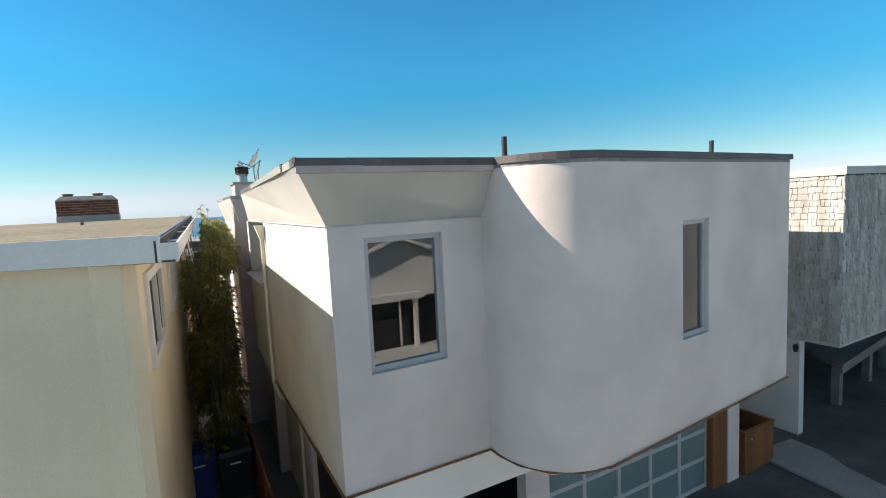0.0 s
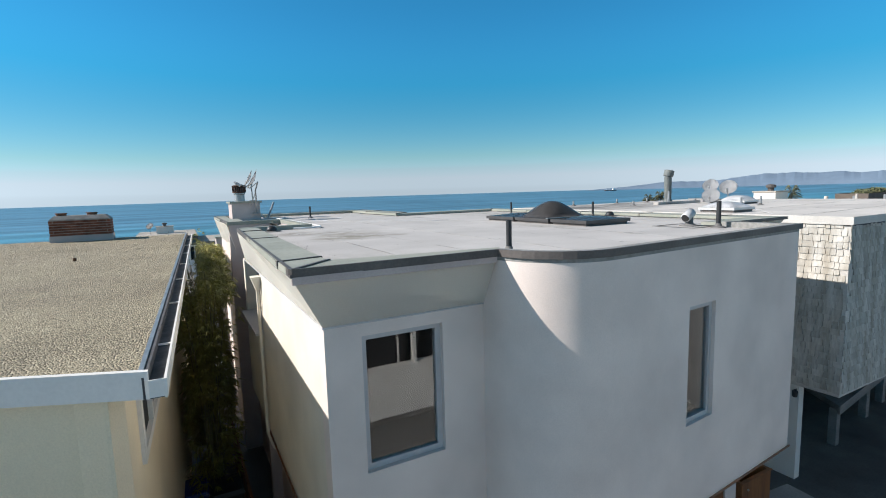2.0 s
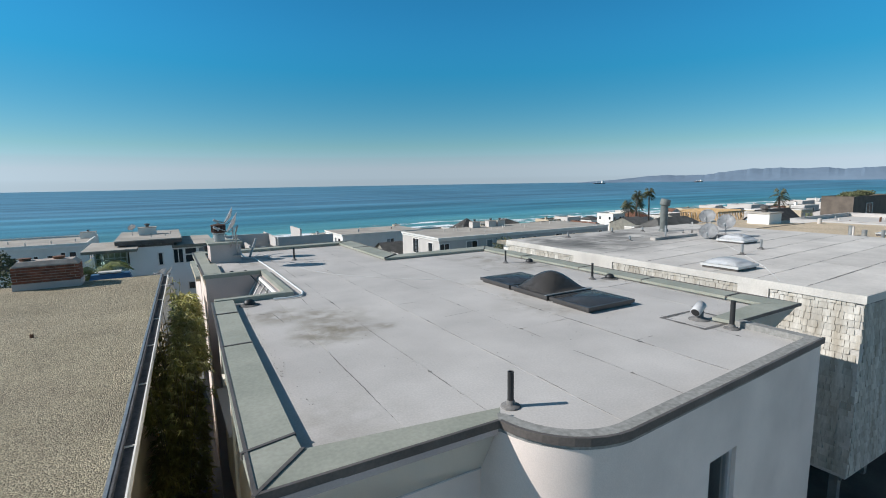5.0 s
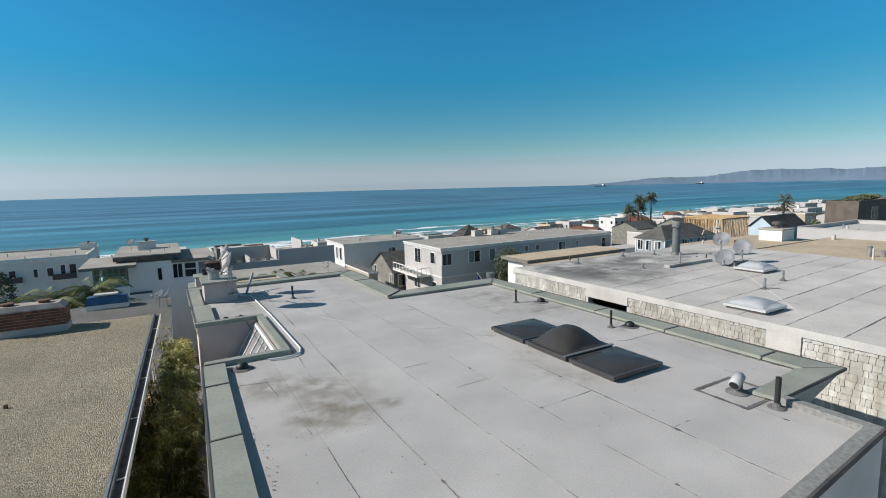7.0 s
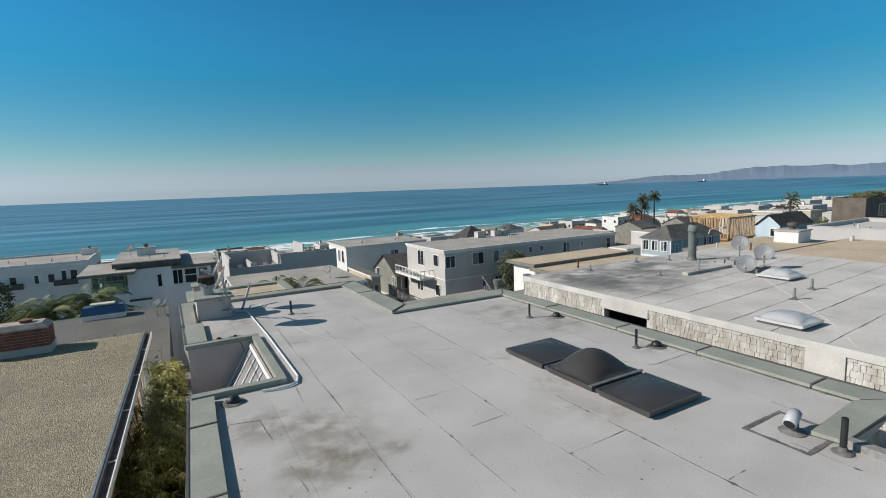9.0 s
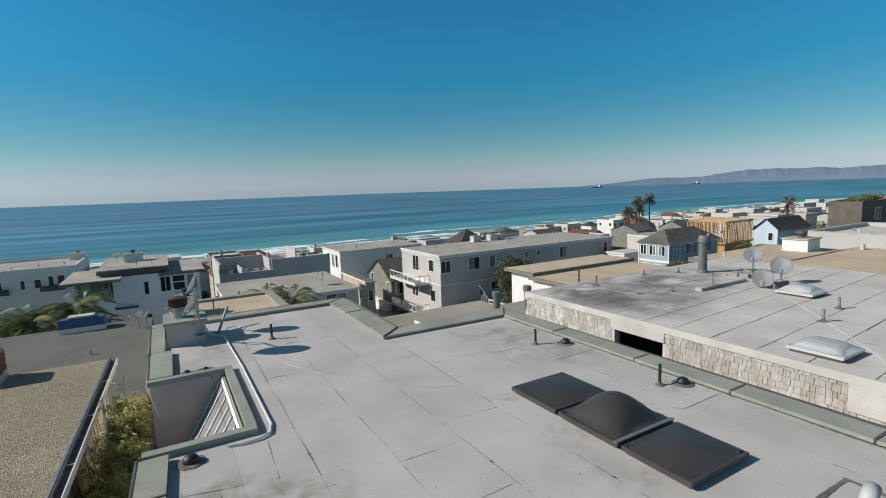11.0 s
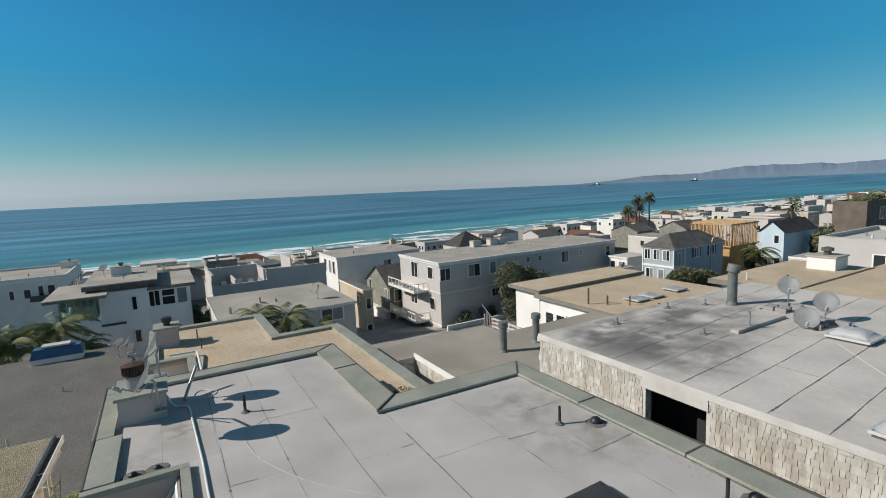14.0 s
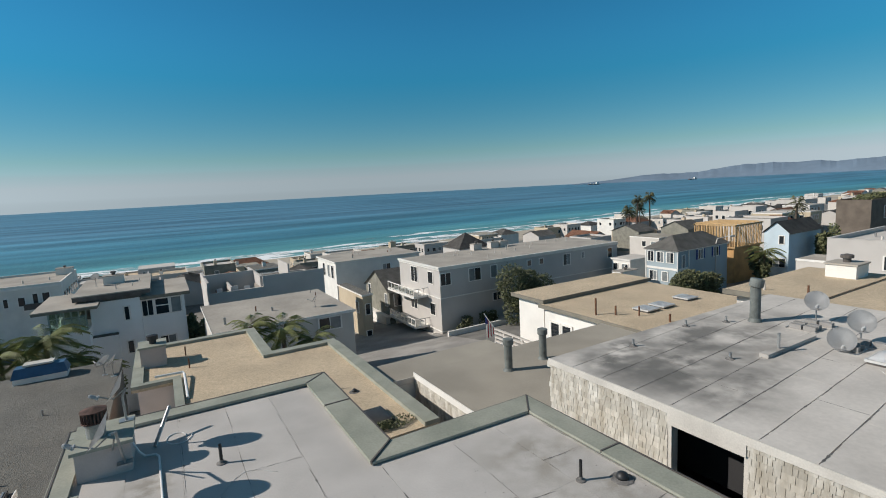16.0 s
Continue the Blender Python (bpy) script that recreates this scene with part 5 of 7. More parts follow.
# bamboo in the gap
def bamboo(cx, cy, h, seed, n_culm, n_leaf, spread):
    rnd = random.Random(seed)
    b = thing("bamboo", "tall leafy bamboo clump in a narrow gap, its top coloured as sunlit", "bamboo", (cx, cy, 0), "bamboo clumps")
    tips = []
    for k in range(n_culm):
        x, y = cx + rnd.uniform(-0.12, 0.12), cy + rnd.uniform(-0.25, 0.25)
        lx, ly = rnd.uniform(-spread, spread) * 0.7, rnd.uniform(-0.8, 0.8)
        hh = h * rnd.uniform(0.8, 1.05)
        pts = [(x + lx * (f ** 2.2), y + ly * (f ** 2.2), hh * f) for f in (0, 0.25, 0.5, 0.75, 0.9, 1.0)]
        part("culm", tube(B(), pts, 0.016, 6, 0.004), CULM, b)
        tips.append((x, y, lx, ly, hh))
    main_set, sunlit_set = ([], []), ([], [])
    for k in range(n_leaf):
        x, y, lx, ly, hh = rnd.choice(tips)
        f = rnd.uniform(0.16, 1.02) ** 0.8
        r = spread * rnd.uniform(0.15, 1.0) * (1.05 - 0.3 * f)
        a = rnd.uniform(0, math.tau)
        p = Vector((x + lx * f ** 2.2 + r * math.cos(a), y + ly * f ** 2.2 + 1.5 * r * math.sin(a), hh * f + rnd.uniform(-0.15, 0.15)))
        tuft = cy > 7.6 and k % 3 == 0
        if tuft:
            # the bushy top, its leaves coloured as if in the sun
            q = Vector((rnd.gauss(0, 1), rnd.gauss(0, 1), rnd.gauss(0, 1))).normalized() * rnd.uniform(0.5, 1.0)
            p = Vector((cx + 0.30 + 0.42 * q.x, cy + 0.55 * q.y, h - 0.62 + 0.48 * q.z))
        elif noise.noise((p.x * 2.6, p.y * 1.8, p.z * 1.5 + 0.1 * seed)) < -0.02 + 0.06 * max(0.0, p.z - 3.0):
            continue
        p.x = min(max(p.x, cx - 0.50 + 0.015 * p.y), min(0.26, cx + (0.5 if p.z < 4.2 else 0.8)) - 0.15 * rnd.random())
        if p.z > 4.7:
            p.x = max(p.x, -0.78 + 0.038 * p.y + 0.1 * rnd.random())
        # Higher leaves towards the sun mostly get the small sunlit-coloured kind.
        in_sun = rnd.random() < (0.9 if tuft or p.z > 4.3 and cy > 8.6 else 0.6 if p.z > 4.0 and p.x > cx - 0.1 else 0.03)
        vs, fs = sunlit_set if in_sun else main_set
        # a star of narrow leaves at the end of a twig
        for q in range(rnd.randint(6, 9)):
            b2 = rnd.uniform(0, math.tau) if rnd.random() < 0.4 else a + rnd.uniform(-1.2, 1.2)
            d = Vector((math.cos(b2), math.sin(b2), rnd.uniform(-0.9, 0.35))).normalized()
            s = d.cross(Vector((rnd.uniform(-0.6, 0.6), rnd.uniform(-0.6, 0.6), 1))).normalized()
            L, W = (rnd.uniform(0.09, 0.16), rnd.uniform(0.007, 0.012)) if in_sun else (rnd.uniform(0.11, 0.23), rnd.uniform(0.010, 0.018))
            i, sag = len(vs), Vector((0, 0, -0.12 * L))
            vs += [p, p + d * L * 0.35 + s * W, p + d * L + sag * 2, p + d * L * 0.35 - s * W]
            fs += [(i, i + 1, i + 2, i + 3)]
    for name, (vs, fs), material in (("leaves", main_set, LEAF), ("young_leaves", sunlit_set, SUNLEAF)):
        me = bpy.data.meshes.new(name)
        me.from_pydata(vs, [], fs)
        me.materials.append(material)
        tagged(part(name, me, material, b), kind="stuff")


for k, (y, h) in enumerate(((6.5, 5.0), (7.2, 5.1), (8.0, 5.3), (8.9, 5.5), (9.8, 5.75), (10.5, 5.7))):
    bamboo(-0.6 + 0.02 * y, y, h, 40 + k, 9, 1050, 0.72)

# ---- the shingled house ----
SX, SZ = 10.85, 5.93
house_c = thing("shingled_house", "weathered cedar-shingled house on a carport, with a flat grey roof", "house", (14, 6, 0))
bm = B()
wall_panel(bm, (SX + 0.03, 11.198), (SX + 0.03, 0.682), 2.28, SZ - 0.01, 0.2, [(3.338, 4.768, 4.4, 5.58)])
wall_panel(bm, (SX + 0.03, 0.48), (22.0, 0.48), 2.28, SZ - 0.01, 0.2)
wall_panel(bm, (22.0, 0.48), (22.0, 11.4), 0, SZ - 0.01, 0.2)
wall_panel(bm, (22.0, 11.4), (SX + 0.03, 11.4), 0, SZ - 0.01, 0.2)
part("wall", bm, BOARD, house_c, "board wall behind the shingles")
bm = B()
wall_panel(bm, (SX + 0.1, 11.3), (SX + 0.1, 1.25), 0.0, 2.28, 0.2), box(bm, SX + 0.3, 22, 6.5, 6.7, 0, 2.22)
part("lower_wall", bm, OFFWHITE, house_c, "white plastered lower wall")
part("underside", box(B(), SX + 0.05, 22, 0.5, 11.3, 2.22, 2.278), BOARD, house_c)
part("recess", box(B(), SX + 1.2, SX + 1.3, 6.0, 8.5, 4.0, 5.7), DARKROOM, house_c, "wall behind an opening, coloured near-black for its shade")
SOUT = [(SX + 0.022, 0.462), (22.0, 0.462), (22.0, 11.42), (SX + 0.022, 11.42)]
roof_c = part("roof", prism(B(), SOUT, SZ - 0.16, SZ), UNDER, house_c, "flat weathered grey roof")
SK = 0.07                                  # the laps run a little askew
LAPS = [1.45, 2.45, 3.45, 4.35, 5.3, 6.2, 7.0, 7.9, 8.8, 9.7, 10.6]
seam_tar([((SX + 0.1, y), (21.8, y + SK * (21.8 - SX))) for y in LAPS if y < 10] + [((13.4, 5.5), (13.4, 6.38)), ((14.4, 3.7), (14.4, 4.6)), ((16.0, 6.6), (16.0, 7.36)), ((12.6, 7.15), (12.6, 8.0)), ((13.0, 2.6), (13.0, 3.6))], SZ + 0.034, roof_c, 9, 0.028)
for k, (a, b) in enumerate(zip([-3.0] + LAPS, LAPS + [13.0])):
    flat = [(x, y - SK * (x - SX)) for x, y in ((SX, 0.46), (21.96, 0.46), (21.96, 11.42), (SX, 11.42))]
    row = clip_poly(clip_poly(flat, 1, a + 0.007, False), 1, b - 0.007, True)
    cuts = [0, (13.4, 14.4, 16.0, 12.6, 13.0)[k % 5], (18.6, 19.4, 20.1)[k % 3], 40]
    for c, d in zip(cuts, cuts[1:]):
        pc = clip_poly(clip_poly(row, 0, c + 0.005, False), 0, d - 0.005, True) if len(row) > 2 else []
        pc = [p for p, q in zip(pc, pc[1:] + pc[:1]) if (Vector(p) - Vector(q)).length > 1e-3]
        if len(pc) > 2:
            part("roof_sheet", prism(B(), [(x, y + SK * (x - SX)) for x, y in pc], SZ, SZ + 0.03 + 0.0015 * (k % 2)), OLDROOF, roof_c)
bm = B()
box(bm, SX - 0.016, SX + 0.021, 0.445, 11.44, SZ - 0.13, SZ + 0.035), box(bm, SX - 0.016, 22.0, 0.43, 0.4449, SZ - 0.12, SZ + 0.035)
box(bm, SX - 0.012, SX + 0.02, 6.38, 7.92, 5.56, SZ - 0.131), box(bm, SX - 0.012, SX + 0.02, 2.13, 2.79, 5.30, SZ - 0.131)
part("edge_board", bm, BOARD, house_c, "plain weathered edge board")


def post(x, y, z0, z1, parent, m=BOARD, s=0.07):
    part("post", box(B(), x - s, x + s, y - s, y + s, z0, z1), m, parent, bevel=0.006)


beam = thing("carport_bench", "grey timber deck on square posts under a carport, darkened for its shade", "deck", (15.0, 2.6, 0))
BT = [(13.25, 1.42), (17.6, 1.92), (17.9, 4.2), (15.2, 4.2)]
part("top", prism(B(), BT, 0.98, 1.12), GREYWOOD, beam, bevel=0.01)
part("front_beam", prism(B(), [(13.22, 1.36), (17.62, 1.87), (17.62, 1.91), (13.24, 1.41)], 0.9, 1.135), GREYWOOD, beam)
for x, y in ((13.42, 1.55), (15.85, 1.84), (17.4, 2.02), (15.3, 4.05), (17.6, 4.05)):
    post(x, y, 0, 0.978, beam, GREYWOOD, 0.09)
AP = [(9.29, 0.965), (9.15, -0.31), (9.0, -0.9), (8.9, -1.6), (9.95, -1.6), (10.07, -0.54), (10.2, 0.01), (10.5, 0.55), (10.56, 1.2), (9.6, 1.3)]
tagged(part("entry_slab", prism(B(), AP, 0.0, 0.06), CONCRETE, None, bevel=0.015), "pale concrete apron at the edge of the alley", "step")
fn = thing("wooden_fence", "low brown board fence along a narrow passage", "fence", (-0.35, 6.2, 0))
for k in range(18):
    part("board", box(B(), -0.02 + 0.004 * (k % 3), 0.005 + 0.004 * (k % 3), 3.5 + 0.3 * k, 3.79 + 0.3 * k, 0.02, 1.17 + 0.02 * (k % 2)), WOOD, fn)
part("rail", box(B(), 0.015, 0.06, 3.5, 8.9, 0.9, 0.98), WOOD, fn)
lamp = thing("wall_lamp", "small black wall lamp on a white wall", "lamp", (SX + 0.06, 1.4, 2.0))
part("shade", lathe(B(), [(0.03, 0), (0.05, 0.02), (0.055, 0.14), (0.02, 0.17)], (SX + 0.03, 1.3, 1.95), 12), BLACK, lamp)
part("arm", tube(B(), [(SX + 0.03, 1.3, 2.1), (SX + 0.12, 1.3, 2.12)], 0.012, 6), BLACK, lamp)

# fittings of the shingled roof
dome_light("skylight", 11.3, 12.2, 3.05, 4.0, SZ + 0.0, 0.14, MILK, ALU, "milky white dome skylight on a grey roof", "white skylights")
dome_light("skylight", 16.3, 17.2, 5.65, 6.6, SZ + 0.0, 0.18, MILK, ALU, "milky white dome skylight on a grey roof", "white skylights")
for x, y, h in ((13.3, 10.7, 0.2), (14.3, 8.6, 0.18), (15.7, 4.8, 0.3), (14.1, 4.5, 0.3), (16.0, 10.9, 0.2), (17.3, 10.4, 0.2), (15.7, 8.15, 0.5)):
    if h:
        vent_pipe(x, y, SZ + 0.03, h, 0.035, GALV, "short grey vent stub on a weathered roof")
fv = thing("flue", "green-grey metal flue with a tilted cap on a roof", "flue", (18.0, 9.9, SZ))
part("pipe", lathe(B(), [(0.20, 0), (0.17, 0.08), (0.15, 0.12), (0.15, 1.1)], (18.0, 9.9, SZ + 0.03), 20), GREENVENT, fv)
part("cap", lathe(B(), [(0.16, 0), (0.20, 0.02), (0.20, 0.26), (0.16, 0.28)], (18.0, 9.9, SZ + 1.12), 20, Euler((0.12, 0.16, 0)).to_matrix().to_4x4()), GREENVENT, fv)
for x, y, h in ((19.3, 8.8, 0.62), (18.0, 7.25, 0.55), (17.0, 7.3, 0.26)):
    dish(x, y, SZ + 0.03, radians(205), 0.62, h)
for bx, by, nx, ny in ((18.05, 8.3, 2, 2), (18.8, 8.2, 1, 2), (17.0, 6.95, 2, 1), (17.75, 6.6, 1, 2)):
    bl = thing("ballast_rack", "steel ballast rack with pale concrete blocks on a roof", "rack", (bx, by, SZ), "ballast racks")
    part("rail", box(B(), bx - 0.05, bx + 0.3 * nx, by - 0.04, by - 0.01, SZ + 0.03, SZ + 0.06), GALV, bl)
    part("rail", box(B(), bx - 0.05, bx + 0.3 * nx, by + 0.37 * ny - 0.02, by + 0.37 * ny + 0.01, SZ + 0.03, SZ + 0.06), GALV, bl)
    for k in range(nx * ny):
        x, y = bx + 0.27 * (k % nx), by + 0.36 * (k // nx) + 0.02 * (k % 2)
        part("block", box(B(), x, x + 0.17, y, y + 0.31, SZ + 0.034, SZ + 0.17), CONCRETE, bl, bevel=0.008)
conduit("coax_cable", [(16.1, 6.24, SZ + 0.04), (14.3, 4.6, SZ + 0.04), (12.4, 2.98, SZ + 0.04), (11.0, 2.0, SZ + 0.04)], 0.004, PVC, "white cable stretched across a weathered roof", "cable")
bm = box(B(), 15.0, 17.5, 8.05, 8.27, SZ + 0.033, SZ + 0.13)
tagged(part("roof_curb", bm, OLDROOF, None, bevel=0.02), "low tarred kerb on a weathered roof", "kerb")

# ---- houses further down the hill ----
def flat_house(label, x0, x1, y0, y1, zt, wall, roof, zb=None, parapet=0.0, eave=0.0, wins=(), name="flat_roofed_house", cat="house", frame_m=WHITE, cap=None):
    """A house with a flat roof: eaves or a raised parapet, and windows (face, u, z0, z1, width, bars)."""
    zb = ground_z(y0) - 1.0 if zb is None else zb
    h = thing(name, label, cat, ((x0 + x1) / 2, (y0 + y1) / 2, zb))
    t = 0.2
    bm = B()
    top = zt + parapet - (0.14 if not parapet else 0)
    ring(bm, x0, x1, y0, y1, zb, top, t)
    part("wall", bm, wall, h)
    e = eave if eave else (-t + 0.003 if parapet else 0.02)
    part("roof", box(B(), x0 - e, x1 + e, y0 - e, y1 + e, zt - 0.13, zt), roof, h)
    if parapet:
        bm, c = B(), 0.04
        for a in ((x0 - c, x1 + c, y0 - c, y0 + t + c), (x0 - c, x1 + c, y1 - t - c, y1 + c), (x0 - c, x0 + t + c, y0 + t + c, y1 - t - c), (x1 - t - c, x1 + c, y0 + t + c, y1 - t - c)):
            box(bm, *a, top + 0.001, top + 0.06)
        part("parapet_cap", bm, cap or wall, h)
    else:
        bm = B()
        for a in ((x0 - e - 0.03, x1 + e + 0.03, y0 - e - 0.03, y0 - e), (x0 - e - 0.03, x0 - e, y0 - e, y1 + e)):
            box(bm, *a, zt - 0.2, zt + 0.03)
        part("fascia", bm, cap or WHITE, h)
    for face, u, z0, z1, w, bars in wins:
        add_window(h, face, y0 if face == "S" else x0, u, z0, z1, w, frame_m, bars)
    return h


def gable_house(label, x0, x1, y0, y1, ze, zr, wall, roof, along="y", wins=(), zb=None, hip=0.0, cat="house"):
    """A house with a pitched roof whose ridge runs along x or y; hip: how far the ridge stops short of the ends."""
    zb = ground_z(y0) - 1.0 if zb is None else zb
    h = thing("pitched_house", label, cat, ((x0 + x1) / 2, (y0 + y1) / 2, zb))
    mx, my, e = (x0 + x1) / 2, (y0 + y1) / 2, 0.35
    r0, r1 = ((mx, y0 + hip), (mx, y1 - hip)) if along == "y" else ((x0 + hip, my), (x1 - hip, my))
    bm = box(B(), x0, x1, y0, y1, zb, ze)
    if not hip:
        ends = (((x0, y0), (x1, y0), r0), ((x1, y1), (x0, y1), r1)) if along == "y" else (((x0, y1), (x0, y0), r0), ((x1, y0), (x1, y1), r1))
        for a, b, c in ends:
            bm.faces.new([bm.verts.new((*a, ze)), bm.verts.new((*b, ze)), bm.verts.new((*c, zr))])
    part("wall", bm, wall, h)
    k = 0.12
    q = [(x0 - e, y0 - e), (x1 + e, y0 - e), (x1 + e, y1 + e), (x0 - e, y1 + e)]
    if not hip:
        r0, r1 = ((mx, y0 - e), (mx, y1 + e)) if along == "y" else ((x0 - e, my), (x1 + e, my))
    drop = 0.14
    bm = B()
    lo = [bm.verts.new((*p, ze - drop)) for p in q]
    ra, rb = bm.verts.new((*r0, zr + k)), bm.verts.new((*r1, zr + k))
    faces = ((lo[0], lo[1], ra), (lo[1], lo[2], rb, ra), (lo[2], lo[3], rb), (lo[3], lo[0], ra, rb)) if along == "y" else ((lo[3], lo[0], ra), (lo[0], lo[1], rb, ra), (lo[1], lo[2], rb), (lo[2], lo[3], ra, rb))
    for n, fc in enumerate(faces):
        if hip or len(fc) == 4:
            bm.faces.new(fc)
    bmesh.ops.solidify(bm, geom=bm.faces[:], thickness=0.12)
    part("roof", bm, roof, h)
    for face, u, z0, z1, w, bars in wins:
        add_window(h, face, y0 if face == "S" else x0, u, z0, z1, w, WHITE, bars)
    return h


def roof_box(x, y, z, w, d, hgt, wall, label="white chimney box with a metal cowl"):
    c = thing("roof_chimney", label, "chimney", (x, y, z), "far chimneys")
    part("body", box(B(), x - w / 2, x + w / 2, y - d / 2, y + d / 2, z, z + hgt), wall, c)
    part("cap", box(B(), x - w / 2 - 0.06, x + w / 2 + 0.06, y - d / 2 - 0.06, y + d / 2 + 0.06, z + hgt + 0.001, z + hgt + 0.07), GREYROOF, c)
    part("cowl", lathe(B(), [(0.16, 0), (0.16, 0.18), (0.26, 0.2), (0.26, 0.34), (0.05, 0.4)], (x, y, z + hgt + 0.072), 12), EDGE, c)


# dark-roofed house behind the yellow one, with a blue box on it
DZ = 2.2
# Its dark brown walls stand for the shade in the gap beside it.
flat_house("house with a dark grey flat roof", -11.0, -0.3, 13.6, 33.3, DZ, BROWN, DARKROOF, eave=0.05, cap=EDGE)
bb = thing("blue_roof_box", "dark blue metal roof hatch on a white base", "roof hatch", (-3.6, 32.4, DZ))
part("base", box(B(), -4.62, -2.5, 32.0, 33.0, DZ, DZ + 0.28), WHITE, bb)
part("body", prism(B(), [(-4.68, 31.95), (-2.45, 31.95), (-2.45, 33.05), (-4.68, 33.05)], DZ + 0.282, DZ + 0.72, [(-4.55, 32.2), (-2.58, 32.2), (-2.58, 32.85), (-4.55, 32.85)]), BLUETARP, bb)
part("lid", box(B(), -4.2, -3.0, 32.2, 32.8, DZ + 0.78, DZ + 0.86), BOARD, bb)
part("lid_support", box(B(), -4.0, -3.2, 32.3, 32.7, DZ + 0.721, DZ + 0.78), EDGE, bb)
dish(-0.45, 30.4, DZ, radians(170), 0.7, 0.8)
dish(-0.85, 30.9, DZ, radians(140), 0.7, 0.7)
for x, y in ((-2.65, 26.8), (-5.6, 25.0)):
    vent_pipe(x, y, DZ, 0.25, 0.04, GALV, "short grey vent stub on a dark roof", flash=False)

# tan-roofed house straight behind
house_e = thing("tan_roofed_house", "stucco house with a tan gravel roof and green metal parapets", "house", (5, 20, 0))
EOUT = [(0.7, 23.22), (2.1, 23.22), (2.1, 14.2), (8.9, 14.2), (8.9, 24.2), (6.0, 24.2), (6.0, 29.0), (0.7, 29.0)]
EZ = 3.62
part("wall", prism(B(), [(0.9, 23.3), (2.18, 23.3), (2.18, 14.3), (8.75, 14.3), (8.75, 24.05), (5.85, 24.05), (5.85, 28.85), (0.9, 28.85)], -6, EZ - 0.12), STUCCO, house_e)
part("roof", prism(B(), EOUT, EZ - 0.118, EZ), TANROOF, house_e, "tan gravel flat roof")
for a in ((0.7, 1.1, 23.51, 25.6), (0.7, 1.1, 25.62, 29.0), (1.1, 5.6, 28.6, 29.0), (5.6, 6.05, 24.25, 29.0), (5.6, 8.9, 23.8, 24.25), (8.45, 8.95, 19.0, 23.8), (8.45, 8.95, 14.2, 18.99), (0.7, 2.4, 23.2, 23.5), (2.1, 2.4, 14.2, 23.18)):
    part("metal_cap", box(B(), a[0], a[1], a[2], a[3], EZ + 0.001, EZ + 0.13), CAP, house_e, "grey-green sheet metal cap")
ch2 = thing("stucco_chimney", "white stucco chimney with a black cowl on a tan roof", "chimney", (1.5, 26.3, EZ))
part("body", box(B(), 1.0, 1.95, 25.7, 26.8, EZ, EZ + 0.85), PLASTER, ch2)
part("cap", box(B(), 0.94, 2.01, 25.64, 26.86, EZ + 0.851, EZ + 0.93), CAP, ch2)
part("cowl", lathe(B(), [(0.14, 0), (0.14, 0.15), (0.22, 0.17), (0.22, 0.36), (0.05, 0.4)], (1.5, 26.2, EZ + 0.932), 16), BLACK, ch2)
for x, y in ((2.7, 26.6), (2.75, 24.6), (7.0, 18.6)):
    vent_pipe(x, y, EZ, 0.42, 0.03, RUST, "thin rusty vent pipe on a tan roof", flash=False)
low_vent(7.6, 17.9, EZ)
dome_light("skylight", 6.9, 7.8, 14.9, 16.0, EZ, 0.05, SMOKE, BLACK, "smoked acrylic skylight on a tan roof", "skylights of the tan roof")
conduit("conduit", [(1.5, 23.68, EZ + 0.20), (2.48, 23.62, EZ + 0.20), (2.52, 23.3, EZ + 0.20), (2.52, 21.0, EZ + 0.05)], 0.05, PVC, "white plastic pipe along a roof edge", "conduit")

# low grey roofs to its right
house_f = flat_house("low building with a grey flat roof and a shingled side", 10.15, 20.5, 12.1, 18.2, 3.6, OFFWHITE, TAUPEROOF, zb=-4)
part("garage_wall", box(B(), 33.0, 36.0, 70.6, 71.1, -13.5, -9.0), WHITE, tagged(thing("white_garage", "white garage wall beside a lane", "garage", (34.5, 70.8, -13)), ""))
flat_house("low building with a grey flat roof", 9.3, 14.9, 18.24, 20.1, 3.45, OFFWHITE, TAUPEROOF, zb=-5, eave=0.05, cap=LTGREY)
for x, y in ((13.15, 16.2), (15.0, 16.35)):
    vp = thing("roof_flue", "dark metal flue with a collar standing on a grey roof", "flue", (x, y, 3.6), "dark flues")
    part("pipe", lathe(B(), [(0.22, 0), (0.17, 0.06), (0.15, 0.10), (0.15, 1.0)], (x, y, 3.6), 18), GREENVENT, vp)
    part("collar", lathe(B(), [(0.18, 0), (0.20, 0.02), (0.20, 0.22), (0.16, 0.24)], (x, y, 4.6), 18), GREENVENT, vp)

# tan-roofed white houses to the right
flat_house("white stucco house with a tan flat roof and broad eaves", 21.5, 30.5, 23.5, 25.8, 3.75, WHITE, TANROOF, zb=-6, eave=0.35, cap=TRIMTAUPE)
flat_house("lower tan-roofed wing with broad eaves", 21.2, 30.2, 15.9, 23.1, 3.55, WHITE, TANROOF, zb=-5, eave=0.25, cap=TRIMTAUPE, wins=[("W", 22.2, 1.5, 2.6, 0.7, 0), ("W", 21.3, 1.5, 2.6, 0.7, 0), ("W", 17.6, 1.5, 2.6, 1.6, 1)])
for x, y in ((23.7, 18.0), (25.0, 18.0), (27.4, 18.2)):
    dome_light("skylight", x, x + 1.0, y, y + 1.0, 3.55, 0.02, MILK, ALU, "flat white skylight on a tan roof", "flat skylights of the tan roof")
for x, y, h in ((21.6, 19.6, 0.9), (22.3, 18.9, 0.5), (23.2, 16.4, 0.4)):
    vent_pipe(x, y, 3.55, h, 0.05, RUST, "rusty vent pipe on a tan roof", flash=False)
